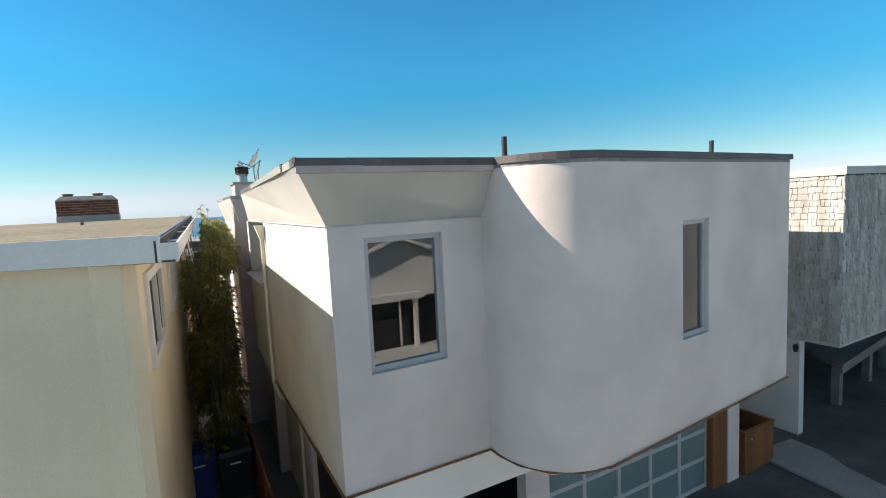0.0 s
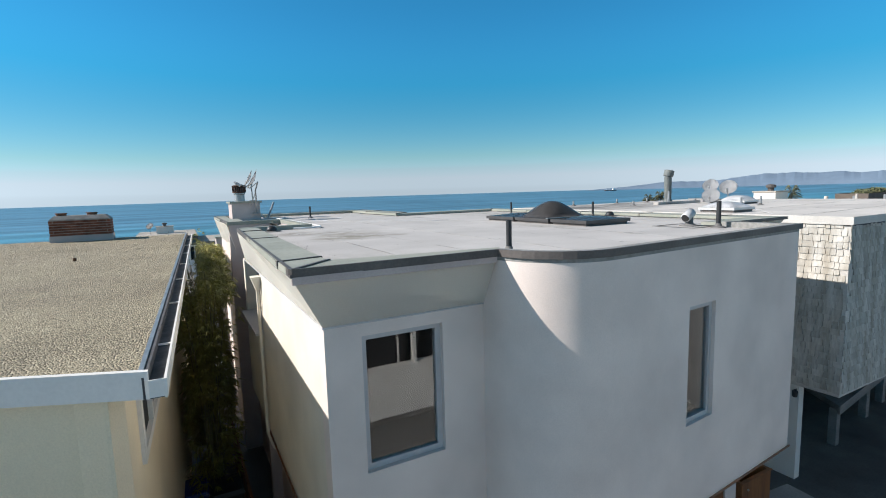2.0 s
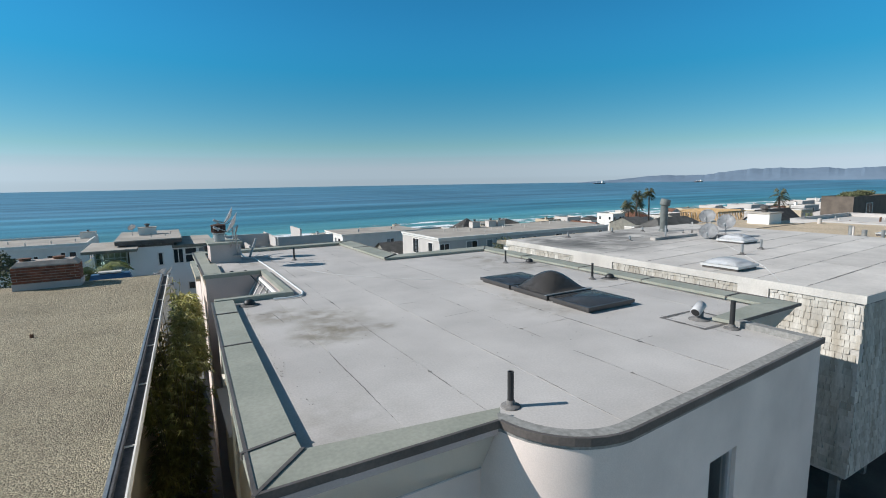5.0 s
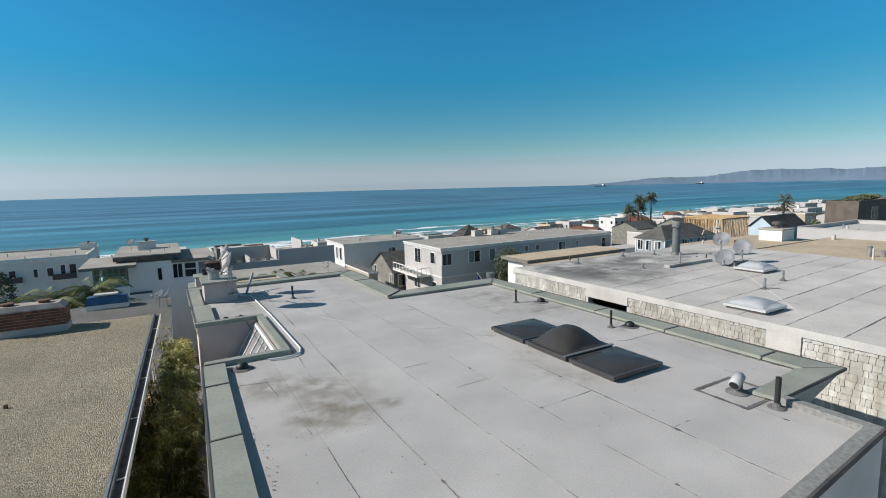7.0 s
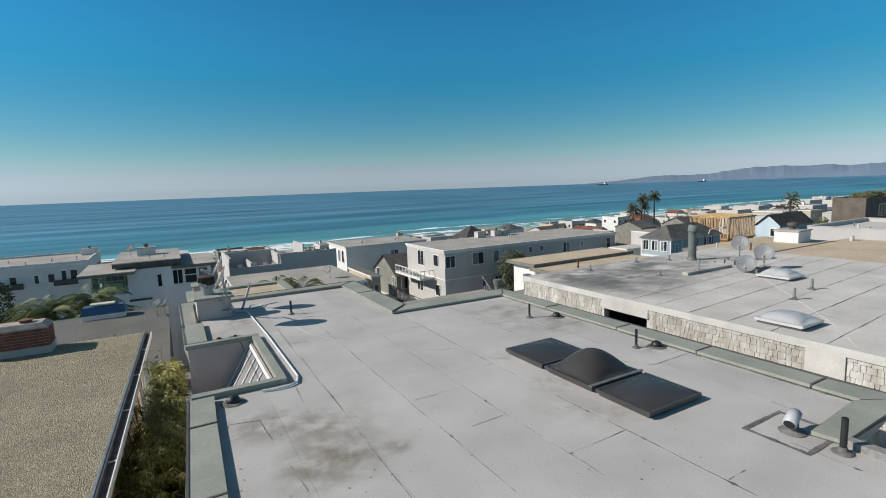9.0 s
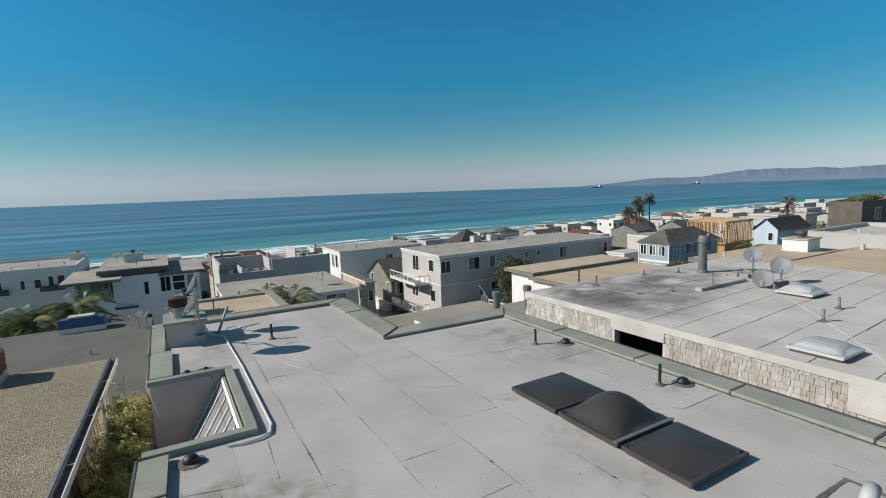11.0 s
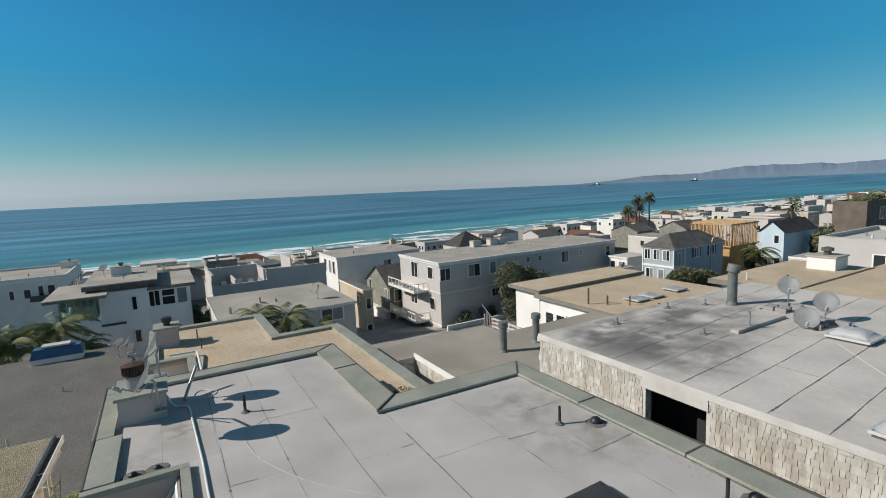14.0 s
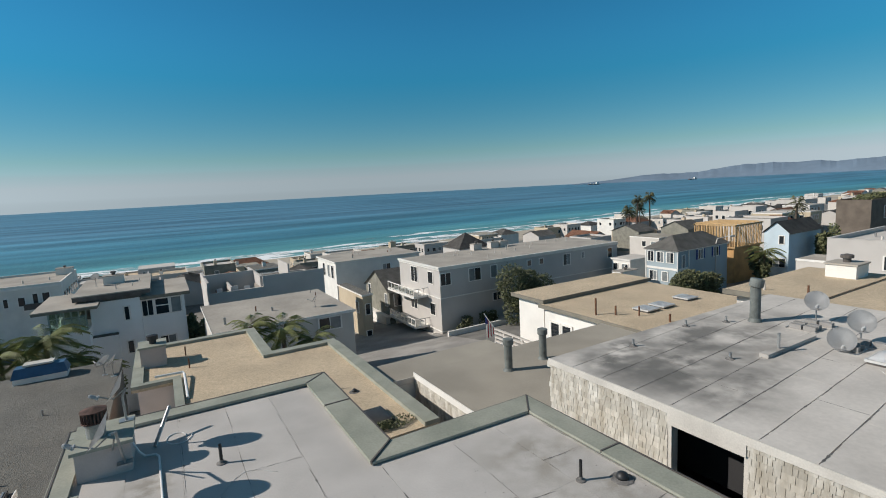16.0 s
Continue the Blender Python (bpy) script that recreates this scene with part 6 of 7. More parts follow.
flat_house("white and grey house with a tan flat roof and wide fascia", 24.0, 31.0, 10.9, 13.7, 5.5, GREYWALL, TANROOF, zb=-4, eave=0.4, cap=TRIMTAUPE, wins=[("W", 13.0, 4.2, 4.9, 0.8, 1), ("W", 11.9, 4.2, 4.9, 0.8, 1)])
flat_house("white stucco house with a tan flat roof", 22.4, 33.0, -2.0, 10.6, 5.5, WHITE, TANROOF, zb=-1, eave=0.02, cap=TRIMTAUPE)
roof_box(29.9, 11.9, 5.5, 1.3, 1.2, 0.6, WHITE, "wide white chimney box with steel straps")

# grey apartment building with balconies
GB = flat_house("long grey stucco apartment building with white cornice and balconies", 34.0, 69.0, 58.0, 70.5, 0.0, GREYWALL, GREYROOF, zb=-12.5, name="apartment_building", cat="building",
                wins=[("S", 34.9, -2.5, -0.9, 1.6, 1), ("S", 39.7, -2.5, -0.8, 2.0, 1), ("S", 43.0, -2.5, -0.8, 1.1, 0), ("S", 49.6, -1.7, -0.9, 0.8, 0), ("S", 52.0, -1.7, -0.9, 0.8, 0), ("S", 57.3, -2.5, -0.8, 1.5, 1), ("S", 60.8, -1.8, -0.9, 0.6, 0), ("S", 67.2, -2.5, -0.9, 1.0, 0),
                      ("S", 43.4, -5.9, -4.8, 1.4, 1), ("W", 60.6, -2.5, -0.9, 1.4, 0), ("W", 60.3, -6.9, -5.3, 1.4, 0), ("W", 65.5, -2.9, -0.7, 2.0, 1), ("W", 66.0, -7.0, -5.0, 2.0, 1)])
bm = B()
for z0, z1, o in ((-0.45, -0.15, 0.12), (-0.15, 0.06, 0.28), (-4.35, -4.2, 0.1), (-8.95, -8.8, 0.1)):
    box(bm, 34.0 - o, 34.0, 58.0 - o, 70.5, z0, z1), box(bm, 34.0, 69.0, 58.0 - o, 58.0, z0 + 0.003, z1 - 0.003)
part("moulding", bm, OFFWHITE, GB, "white cornice and string mouldings")
for z in (-4.3, -8.6):
    bal = part("balcony", box(B(), 31.7, 33.98, 61.5, 70.4, z - 0.3, z), OFFWHITE, GB, "white balcony")
    rail = part("railing", box(B(), 31.72, 31.84, 61.5, 70.4, z + 0.98, z + 1.08), WHITE, bal, "white metal railing")
    part("railing", box(B(), 31.84, 33.98, 61.5, 61.62, z + 0.98, z + 1.08), WHITE, bal)
    for k in range(8):
        y = 61.6 + 8.7 * k / 7
        part("post", box(B(), 31.74, 31.82, y - 0.05, y + 0.05, z, z + 0.98), WHITE, bal)
    for x in (32.5, 33.3):
        part("post", box(B(), x - 0.04, x + 0.04, 61.52, 61.6, z, z + 0.98), WHITE, bal)
    part("bottom_rail", box(B(), 31.75, 31.81, 61.55, 70.35, z + 0.1, z + 0.16), WHITE, bal)
    part("glass_panel", box(B(), 31.775, 31.785, 61.65, 70.3, z + 0.17, z + 0.95), CLEAR, bal, "clear glass panels")
part("garage_door", box(B(), 33.88, 33.99, 59.6, 64.6, -12.5, -9.5), WHITE, GB, "white garage door")
part("garage_door", box(B(), 33.88, 33.99, 65.2, 70.2, -12.5, -9.5), WHITE, GB, "white garage door")
for k in range(24):
    rnd = random.Random(k)
    x, y = 36 + rnd.random() * 32, 59 + rnd.random() * 10
    part("roof_pipe", lathe(B(), [(0.06, 0), (0.06, 0.5)], (x, y, 0.0), 6), LTGREY, GB)
for x in (47.5, 51.0, 53.0):
    roof_box(x, 69.0, 0.0, 1.6, 1.2, 1.0, LTGREY)
flat_house("grey stucco apartment building with a white side", 28.0, 44.5, 84.0, 95.0, -1.3, OFFWHITE, GREYROOF, zb=-14, cap=OFFWHITE, eave=0.2, name="apartment_building", cat="building",
           wins=[("S", 37.6, -4.1, -2.7, 1.5, 1), ("W", 86.0, -4.4, -2.2, 1.2, 0), ("W", 88.2, -4.4, -2.2, 1.2, 0), ("W", 91.0, -4.4, -2.2, 1.2, 0)])
# olive gabled house and its yellow neighbour
OH = gable_house("olive-grey shingled house with a steep grey gable roof", 32.2, 36.8, 71.2, 81.0, -5.2, -2.4, OLIVE, GREYSHAKE, "x", [("S", 33.6, -7.6, -5.7, 1.2, 0), ("W", 72.4, -7.6, -5.7, 1.0, 0), ("W", 79.2, -7.0, -5.0, 1.0, 0)], zb=-14)
part("garage", box(B(), 31.5, 32.19, 71.4, 80.6, -14, -9.4), WHITE, OH, "white garage below the house")
part("belt_board", box(B(), 31.4, 32.19, 71.1, 81.0, -9.399, -9.05), WHITE, OH, "white belt board")
part("garage_door", box(B(), 31.44, 31.499, 72.6, 78.4, -14, -10.2), OFFWHITE, OH, "white garage door")
flat_house("tan stucco house between taller ones", 26.0, 27.4, 66.4, 77.0, -3.9, TANWALL, DARKROOF, zb=-14, eave=0.12, wins=[("S", 26.7, -6.8, -5.3, 0.7, 0), ("W", 68.6, -6.8, -5.2, 1.1, 0), ("S", 26.7, -11.2, -9.2, 0.8, 0)])
# pale house behind the tan roof
flat_house("pale blue-grey bungalow with a grey flat roof", 5.0, 16.0, 41.8, 53.0, 0.55, LTGREY, GREYROOF, zb=-8, eave=0.15, wins=[("S", 13.9, -0.8, 0.2, 1.9, 1), ("S", 5.9, -1.6, -0.2, 1.6, 0)])
dish(13.6, 45.0, 0.55, radians(160), 0.8, 0.8)
# terraced house with roof decks
TB = flat_house("grey stucco house with roof-deck walls", 6.2, 19.5, 62.0, 72.0, -0.9, GREYWALL, GREYROOF, zb=-12, parapet=0.9)
bm = B()
for a in ((11.9, 12.15, 62.3, 71.5, 0.0, 1.35), (12.15, 19.5, 61.98, 62.2, -2.4, 1.35), (6.2, 11.9, 67.0, 67.25, -0.9, 1.5), (6.15, 6.4, 62.2, 72, -0.9, 1.3), (8.6, 8.8, 62.2, 67, -0.9, 0.5), (16.0, 16.2, 66, 72, -0.9, 1.9)):
    box(bm, *a)
part("deck_wall", bm, GREYWALL, TB, "grey stucco deck walls")
# modern white house
MH = flat_house("modern white house with stepped flat roofs and a glazed corner", -3.8, 0.0, 54.0, 64.0, 2.35, BRIGHT, GREYROOF, zb=-9, eave=0.15, cap=EDGE, name="modern_house",
                wins=[("S", -1.1, 0.2, 1.4, 0.4, 0), ("S", -1.1, -2.9, -1.8, 0.5, 0)])
part("upper_roof", box(B(), -4.9, 0.9, 53.6, 64.5, 2.42, 2.80), EDGE, MH, "dark fascia and grey upper roof")
part("upper_roof_top", box(B(), -4.93, 0.93, 53.57, 64.53, 2.802, 2.9), GREYROOF, MH)
part("lower_roof", box(B(), -7.4, -3.0, 51.6, 60.0, 2.0, 2.2), TRIMTAUPE, MH)
part("lower_roof_top", box(B(), -7.43, -2.97, 51.57, 60.03, 2.202, 2.28), GREYROOF, MH)
part("right_wing", box(B(), 0.01, 3.6, 54.5, 64, -9, 1.84), BRIGHT, MH)
part("right_roof", box(B(), -0.2, 4.1, 54.1, 64, 1.85, 2.1), GREYROOF, MH)
part("right_fascia", box(B(), -0.22, 4.12, 54.05, 54.099, 1.8, 2.1), TRIMTAUPE, MH)
for u, w, bars in ((0.52, 0.9, 1), (1.70, 1.1, 0), (2.86, 0.85, 0)):
    add_window(MH, "S", 54.5, u, 0.2, 1.62, w, WHITE, bars)
add_window(MH, "S", 54.5, 1.9, -2.7, -2.0, 1.3, WHITE, 1)
part("window_rail", box(B(), 1.15, 2.25, 54.44, 54.5, 0.95, 1.05), WHITE, MH)
glass = part("glass_corner", box(B(), -6.4, -3.9, 52.2, 52.26, 0.2, 2.0), GREENGLASS, MH, "green glass corner room")
part("glass_side", box(B(), -6.4, -6.34, 52.3, 58, 0.2, 2.0), GREENGLASS, MH)
for k in range(6):
    part("mullion", box(B(), -6.42 + 0.5 * k, -6.34 + 0.5 * k, 52.12, 52.2, 0.2, 2.0), PALEGREEN, glass)
for z in (0.62, 1.45):
    part("transom", box(B(), -6.42, -3.85, 52.13, 52.2, z - 0.03, z + 0.03), PALEGREEN, glass)
for k in range(8):
    part("mullion", box(B(), -6.48, -6.4, 52.3 + 0.8 * k, 52.38 + 0.8 * k, 0.2, 2.0), PALEGREEN, glass)
part("bay_floor", box(B(), -6.6, -3.81, 52.0, 60, -2.2, 0.18), BRIGHT, MH)
part("bay_base", box(B(), -5.6, -3.81, 52.6, 60, -9, -2.201), BRIGHT, MH)
part("bay_back", box(B(), -6.2, -3.81, 57, 57.2, 0.19, 2.0), TAUPEROOF, MH)
part("bay_counter", box(B(), -5.9, -4.2, 54.0, 54.6, 0.19, 1.0), BOARD, MH)
part("ledge", box(B(), -3.8, -1.9, 53.6, 53.99, -0.95, -0.8), EDGE, MH, "dark ledge")
part("low_terrace_wall", box(B(), -3.8, -1.9, 53.55, 53.99, -9, -0.951), BRIGHT, MH, "white terrace wall")
roof_box(-2.2, 60.0, 2.9, 1.7, 1.2, 0.75, OFFWHITE, "white chimney box with a black grille on a flat roof")
dish(-3.6, 59.0, 2.9, radians(120), 0.8, 0.9)
# condominium further left
CO = flat_house("long white condominium with small balconies", -42.0, -13.0, 104.0, 122.0, -2.0, OFFWHITE, GREYROOF, zb=-16, parapet=0.3, name="apartment_building", cat="building",
                wins=[("S", -18.4, -5.0, -3.6, 0.9, 0), ("S", -20.4, -5.0, -3.6, 0.6, 0), ("S", -23.5, -5.0, -3.6, 0.9, 0), ("S", -15.2, -5.2, -3.2, 1.0, 0), ("S", -16.6, -5.2, -3.2, 0.7, 0), ("S", -26.5, -5.0, -3.6, 0.9, 0)])
for x0, x1, z in ((-26.5, -22.0, -5.6), (-18.0, -14.6, -5.6)):
    bal = part("balcony", box(B(), x0, x1, 102.8, 103.99, z - 0.2, z), OFFWHITE, CO, "small balcony")
    part("railing", box(B(), x0, x1, 102.8, 102.9, z + 0.01, z + 1.0), DARKFRAME, bal, "dark railing")
part("cornice", box(B(), -42.1, -12.9, 103.7, 103.99, -2.3, -2.0), WHITE, CO, "white cornice")
for k in range(6):
    part("window_band", box(B(), -13.0, -12.94, 105.5 + 2.7 * k, 106.8 + 2.7 * k, -5.0, -3.6), GLASS, CO)
roof_box(-14.2, 118, -2.0, 2.6, 2.0, 1.2, OFFWHITE)
for k in range(7):
    vent_pipe(-36 + 3.4 * k, 108 + 1.7 * (k % 4), -2.0, 0.5, 0.1, LTGREY, "small metal vent pipe on a flat roof", "far roof vents", False)

# to the right: blue house, timber frame, pale blue house, grey house
BH = gable_house("blue two-storey house with white trim and a grey hipped roof", 63.5, 75.6, 43.1, 48.1, 0.39, 2.0, BLUEWALL, GREYSHAKE, "x",
                 [("W", 47.3, -1.5, -0.1, 0.95, 1), ("W", 45.75, -1.5, -0.1, 1.05, 1), ("W", 44.2, -1.5, -0.1, 1.05, 1), ("S", 64.8, -2.4, -0.5, 0.6, 0), ("S", 68.8, -1.4, -0.1, 1.2, 1), ("S", 72.6, -1.4, -0.1, 1.2, 1), ("W", 46.9, -4.2, -2.9, 1.2, 1), ("W", 45.0, -4.2, -2.9, 0.9, 0)], zb=-8, hip=2.4)
for a in ((63.42, 63.5, 43.0, 48.15, -2.55, -2.25), (63.42, 66.0, 43.0, 43.1, -2.55, -2.25), (63.40, 63.56, 42.99, 43.1, -7.0, 0.3), (65.95, 66.1, 43.0, 43.1, -7.0, 0.3), (63.40, 63.5, 48.0, 48.16, -7.0, 0.3), (63.3, 63.42, 42.8, 48.3, 0.12, 0.34), (63.3, 75.8, 42.9, 43.0, 0.12, 0.34)):
    part("trim_board", box(B(), *a), WHITE, BH, "white trim board")
for x in (67.95, 69.65, 71.75, 73.45):
    part("shutter", box(B(), x - 0.17, x + 0.17, 43.04, 43.09, -1.45, -0.05), FLAGBLUE, BH, "dark blue shutter")
TF = thing("timber_framed_house", "unfinished timber-framed house with orange sheathing", "house", (84, 48, -8))
TX0, TX1, TY0, TY1 = 80.0, 88.0, 44.4, 51.2
part("sheathing", box(B(), TX0 + 0.3, TX1, TY0 + 0.3, TY1, -9.0, -1.4), PLY, TF, "orange sheathing boards")
rnd = random.Random(5)
for k in range(17):
    x = TX0 + 0.1 + 0.48 * k
    part("stud", box(B(), x - 0.06, x + 0.06, TY0, TY0 + 0.14, -1.39, 2.2), OAK, TF)
    part("stud", box(B(), x - 0.06, x + 0.06, TY1 - 0.14, TY1, -1.39, 2.2), OAK, TF)
for k in range(14):
    y = TY0 + 0.3 + 0.47 * k
    part("stud", box(B(), TX0, TX0 + 0.14, y - 0.06, y + 0.06, -1.39, 2.2), OAK, TF)
for k in range(14):
    x, y = TX0 + 0.4 + 0.52 * k, rnd.uniform(TY0 + 0.5, TY1 - 0.5)
    part("brace", tube(B(), [(x, y, -1.39), (x + rnd.uniform(-1.2, 1.2), y, 2.0)], 0.07, 5), OAK, TF)
for z in (-1.3, 2.2):
    bm = box(B(), TX0 - 0.1, TX1 + 0.2, TY0 - 0.05, TY0 + 0.2, z, z + 0.2)
    box(bm, TX0 - 0.1, TX0 + 0.2, TY0 + 0.2, TY1, z + 0.01, z + 0.19), box(bm, TX0 - 0.1, TX1 + 0.2, TY1 - 0.2, TY1 + 0.05, z, z + 0.2)
    part("plate", bm, OAK, TF)
for k in range(6):
    x = TX0 + 1.3 * k + 0.5
    part("joist", box(B(), x - 0.06, x + 0.06, TY0, TY1, 2.402, 2.6), OAK, TF)
part("deck", box(B(), TX0, TX1, TY0, TY1, -1.399, -1.31), PLY, TF)
part("opening", box(B(), 84.6, 86.2, TY0 + 0.24, TY0 + 0.29, -4.0, -2.4), DARKROOM, TF)
gable_house("pale blue gabled house with white trim", 84.0, 94.0, 38.6, 42.1, 1.1, 2.7, PALEBLUE, SHAKE_DARK, "x", [("W", 39.6, -0.6, 0.6, 0.7, 0), ("W", 40.3, -4.2, -2.9, 2.6, 2)], zb=-7)
flat_house("grey stucco house with a white window", 61.5, 76.0, 10.0, 25.0, 3.0, GREYWALL, LTGREY, zb=-6, parapet=0.4, wins=[("W", 19.4, 0.6, 1.9, 1.9, 1), ("W", 15.0, 0.6, 1.9, 1.9, 1)])
flat_house("low grey wing of a house", 62.0, 66.5, 25.3, 28.0, 0.9, LTGREY, GREYROOF, zb=-6)
flat_house("dark brown block with a planted roof terrace", 128.0, 150.0, 43.5, 49.5, 3.0, BROWN, DARKROOF, zb=-8, parapet=0.6, name="apartment_building", cat="building", wins=[("S", 136, -0.5, 2.0, 3.0, 1)])
flat_house("small white house with a dark window band", 65.6, 71.0, 52.6, 56.2, -2.2, WHITE, LTGREY, zb=-9, eave=0.15, wins=[("W", 53.6, -4.0, -3.0, 1.2, 1), ("W", 55.4, -4.0, -3.0, 0.9, 0)])
roof_box(58.8, 48.0, -4.4, 3.6, 1.6, 2.0, WHITE, "wide white chimney box with steel straps")
# slate pyramid and tiled roofs near the beach
gable_house("beach house with a grey slate pyramid roof", 80.0, 91.0, 126, 136, -8.0, -3.9, GREYWALL, SHAKE_DARK, "y", hip=4.9)
gable_house("beach house with a terracotta hipped roof", 52.0, 64.0, 140, 150, -9.6, -7.6, OFFWHITE, REDROOF, "x", hip=4.0)
roof_box(64.5, 141, -8.6, 1.8, 1.8, 3.2, TANWALL, "ochre chimney with a tiled top")
gable_house("beach house with a terracotta roof", 20.0, 37.0, 188, 200, -14.6, -11.6, OFFWHITE, REDROOF, "x", hip=5.0)

# house across the alley, behind the start of the walk
AH = gable_house("low cream stucco house across the alley with a grey gable roof", 3.0, 9.8, -22.0, -12.5, 3.2, 4.3, OFFWHITE, GREYROOF, "y", zb=0.0)
part("garage_door", box(B(), 3.6, 9.2, -12.49, -12.45, 0.0, 1.95), BLACK, AH, "dark brown garage door")
part("beam", box(B(), 3.2, 7.35, -12.3, -11.98, 1.97, 2.22), WHITE, AH, "white carport beam")
part("canopy", box(B(), 3.2, 7.35, -12.49, -12.301, 2.1, 2.2), WHITE, AH)
for x, w in ((7.0, 0.16), (6.35, 0.06), (3.4, 0.16)):
    part("post", box(B(), x - w / 2, x + w / 2, -12.25, -12.25 + w, 0.0, 1.969), WHITE, AH)
for a, b in (((2.6, 3.06), (6.4, 4.5)), ((6.4, 4.5), (10.2, 3.06))):
    part("barge_board", tube(B(), [(a[0], -12.1, a[1] - 0.08), (b[0], -12.1, b[1] - 0.08)], 0.09, 4), WHITE, AH)
# Added tall and white to brighten the reflection in the narrow window.
flat_house("white house across the alley, added for a window's reflection", 13.5, 27.0, -22.0, -12.8, 6.6, BRIGHT, GREYROOF, zb=0.0, eave=0.3)
# Unseen house, added to bounce warm light onto the front wall.
flat_house("unseen cream house across the alley, added for bounced light", -9.5, 0.6, -22.0, -12.8, 5.4, SOFFIT, GREYROOF, zb=0.0, eave=0.3)

# rows of small houses down to the beach and along the coast
rnd = random.Random(21)
WALLS, ROOFS = (OFFWHITE, LTGREY, GREYWALL, GREYWALL, TANWALL, LTGREY, OLIVE), (GREYROOF, GREYROOF, DARKROOF, TAUPEROOF, OLDROOF, TANROOF)


def town(x0, x1, y0, y1, n, seed, lift):
    rnd = random.Random(seed)
    for k in range(n):
        x = x0 + (x1 - x0) * (k + rnd.uniform(0.1, 0.7)) / n
        y = rnd.uniform(y0, y1)
        w, d, hg = rnd.uniform(7, 12), rnd.uniform(8, 12), rnd.uniform(5.2, 8.0) + lift
        g = ground_z(y)
        wl = rnd.choice(WALLS)
        wins = [("S", x + w * (0.15 + 0.23 * j), g + hg - 2.4 - 2.9 * s, g + hg - 1.1 - 2.9 * s, rnd.choice((1.0, 1.5)), 0) for j in range(4) for s in range(2) if rnd.random() < 0.7]
        wins += [("W", y + d * (0.2 + 0.3 * j), g + hg - 2.4, g + hg - 1.1, 1.2, 0) for j in range(3) if rnd.random() < 0.6]
        if rnd.random() < 0.32:
            gable_house("small beach-town house with a pitched roof", x, x + w, y, y + d, g + hg - 1.2, g + hg + 0.6, wl, rnd.choice((GREYSHAKE, REDROOF, SHAKE_DARK)), rnd.choice("xy"), [], zb=g - 1, hip=rnd.choice((0.0, 3.0)))
        else:
            flat_house("small beach-town house with a flat roof", x, x + w, y, y + d, g + hg, wl, rnd.choice(ROOFS), zb=g - 1, parapet=rnd.choice((0, 0.5)), wins=wins)
            if rnd.random() < 0.6:
                roof_box(x + w * rnd.uniform(0.2, 0.8), y + d * 0.5, g + hg, 0.9, 0.9, rnd.uniform(0.8, 1.3), rnd.choice((WHITE, TANWALL)))


town(-70, 22, 125, 140, 8, 1, -1.2)
town(-90, 120, 160, 175, 17, 2, -1.2)
town(6, 30, 106, 116, 3, 11, 1.2)
town(-14, 26, 146, 152, 5, 12, 0.2)
town(-40, 60, 184, 188, 9, 13, -1.6)
town(-110, 20, 205, 214, 9, 3, -1.5)
town(95, 210, 100, 120, 9, 4, 0)
town(110, 330, 150, 175, 16, 5, 0)
town(105, 190, 66, 84, 7, 6, 1)
town(170, 420, 70, 130, 20, 7, 2)
town(200, 700, 180, 208, 30, 8, -1.0)
town(160, 420, 20, 60, 16, 9, 2)


# ---- plants and street things ----
def leaf_cloud(cx, cy, cz, rx, ry, rz, n, seed, size, lobes=7):
    """Many small leaves on uneven lobes."""
    rnd = random.Random(seed)
    lob = [(rnd.uniform(-0.6, 0.6), rnd.uniform(-0.6, 0.6), rnd.uniform(-0.5, 0.6), rnd.uniform(0.3, 0.6)) for _ in range(lobes)]
    vs, fs = [], []
    for _ in range(n):
        lx, ly, lz, lr = rnd.choice(lob)
        d = Vector((rnd.gauss(0, 1), rnd.gauss(0, 1), rnd.gauss(0, 1))).normalized() * lr * rnd.uniform(0.75, 1.05)
        p = Vector((cx + rx * (lx + d.x), cy + ry * (ly + d.y), cz + rz * (lz + d.z)))
        a = Vector((rnd.gauss(0, 1), rnd.gauss(0, 1), rnd.gauss(0, 1))).normalized() * size * rnd.uniform(0.6, 1.3)
        b = a.orthogonal().normalized() * size * 0.45
        i = len(vs)
        vs += [p, p + a * 0.5 + b, p + a, p + a * 0.5 - b]
        fs.append((i, i + 1, i + 2, i + 3))
    me = bpy.data.meshes.new("leaves")
    me.from_pydata(vs, [], fs)
    return me


def bush(cx, cy, z0, rx, ry, h, n, seed, size=0.16, label="dense dark green bush"):
    b = thing("bush", label, "bush", (cx, cy, z0), "bushes")
    bm = B()
    rnd = random.Random(seed)
    for k in range(5):
        tube(bm, [(cx, cy, z0), (cx + rnd.uniform(-0.5, 0.5) * rx, cy + rnd.uniform(-0.5, 0.5) * ry, z0 + h * 0.6)], 0.05, 5, 0.015)
    part("stems", bm, BARK, b)
    me = leaf_cloud(cx, cy, z0 + h * 0.5, rx, ry, h * 0.6, n, seed, size)
    me.materials.append(BUSHLEAF)
    tagged(part("leaves", me, BUSHLEAF, b), kind="stuff")


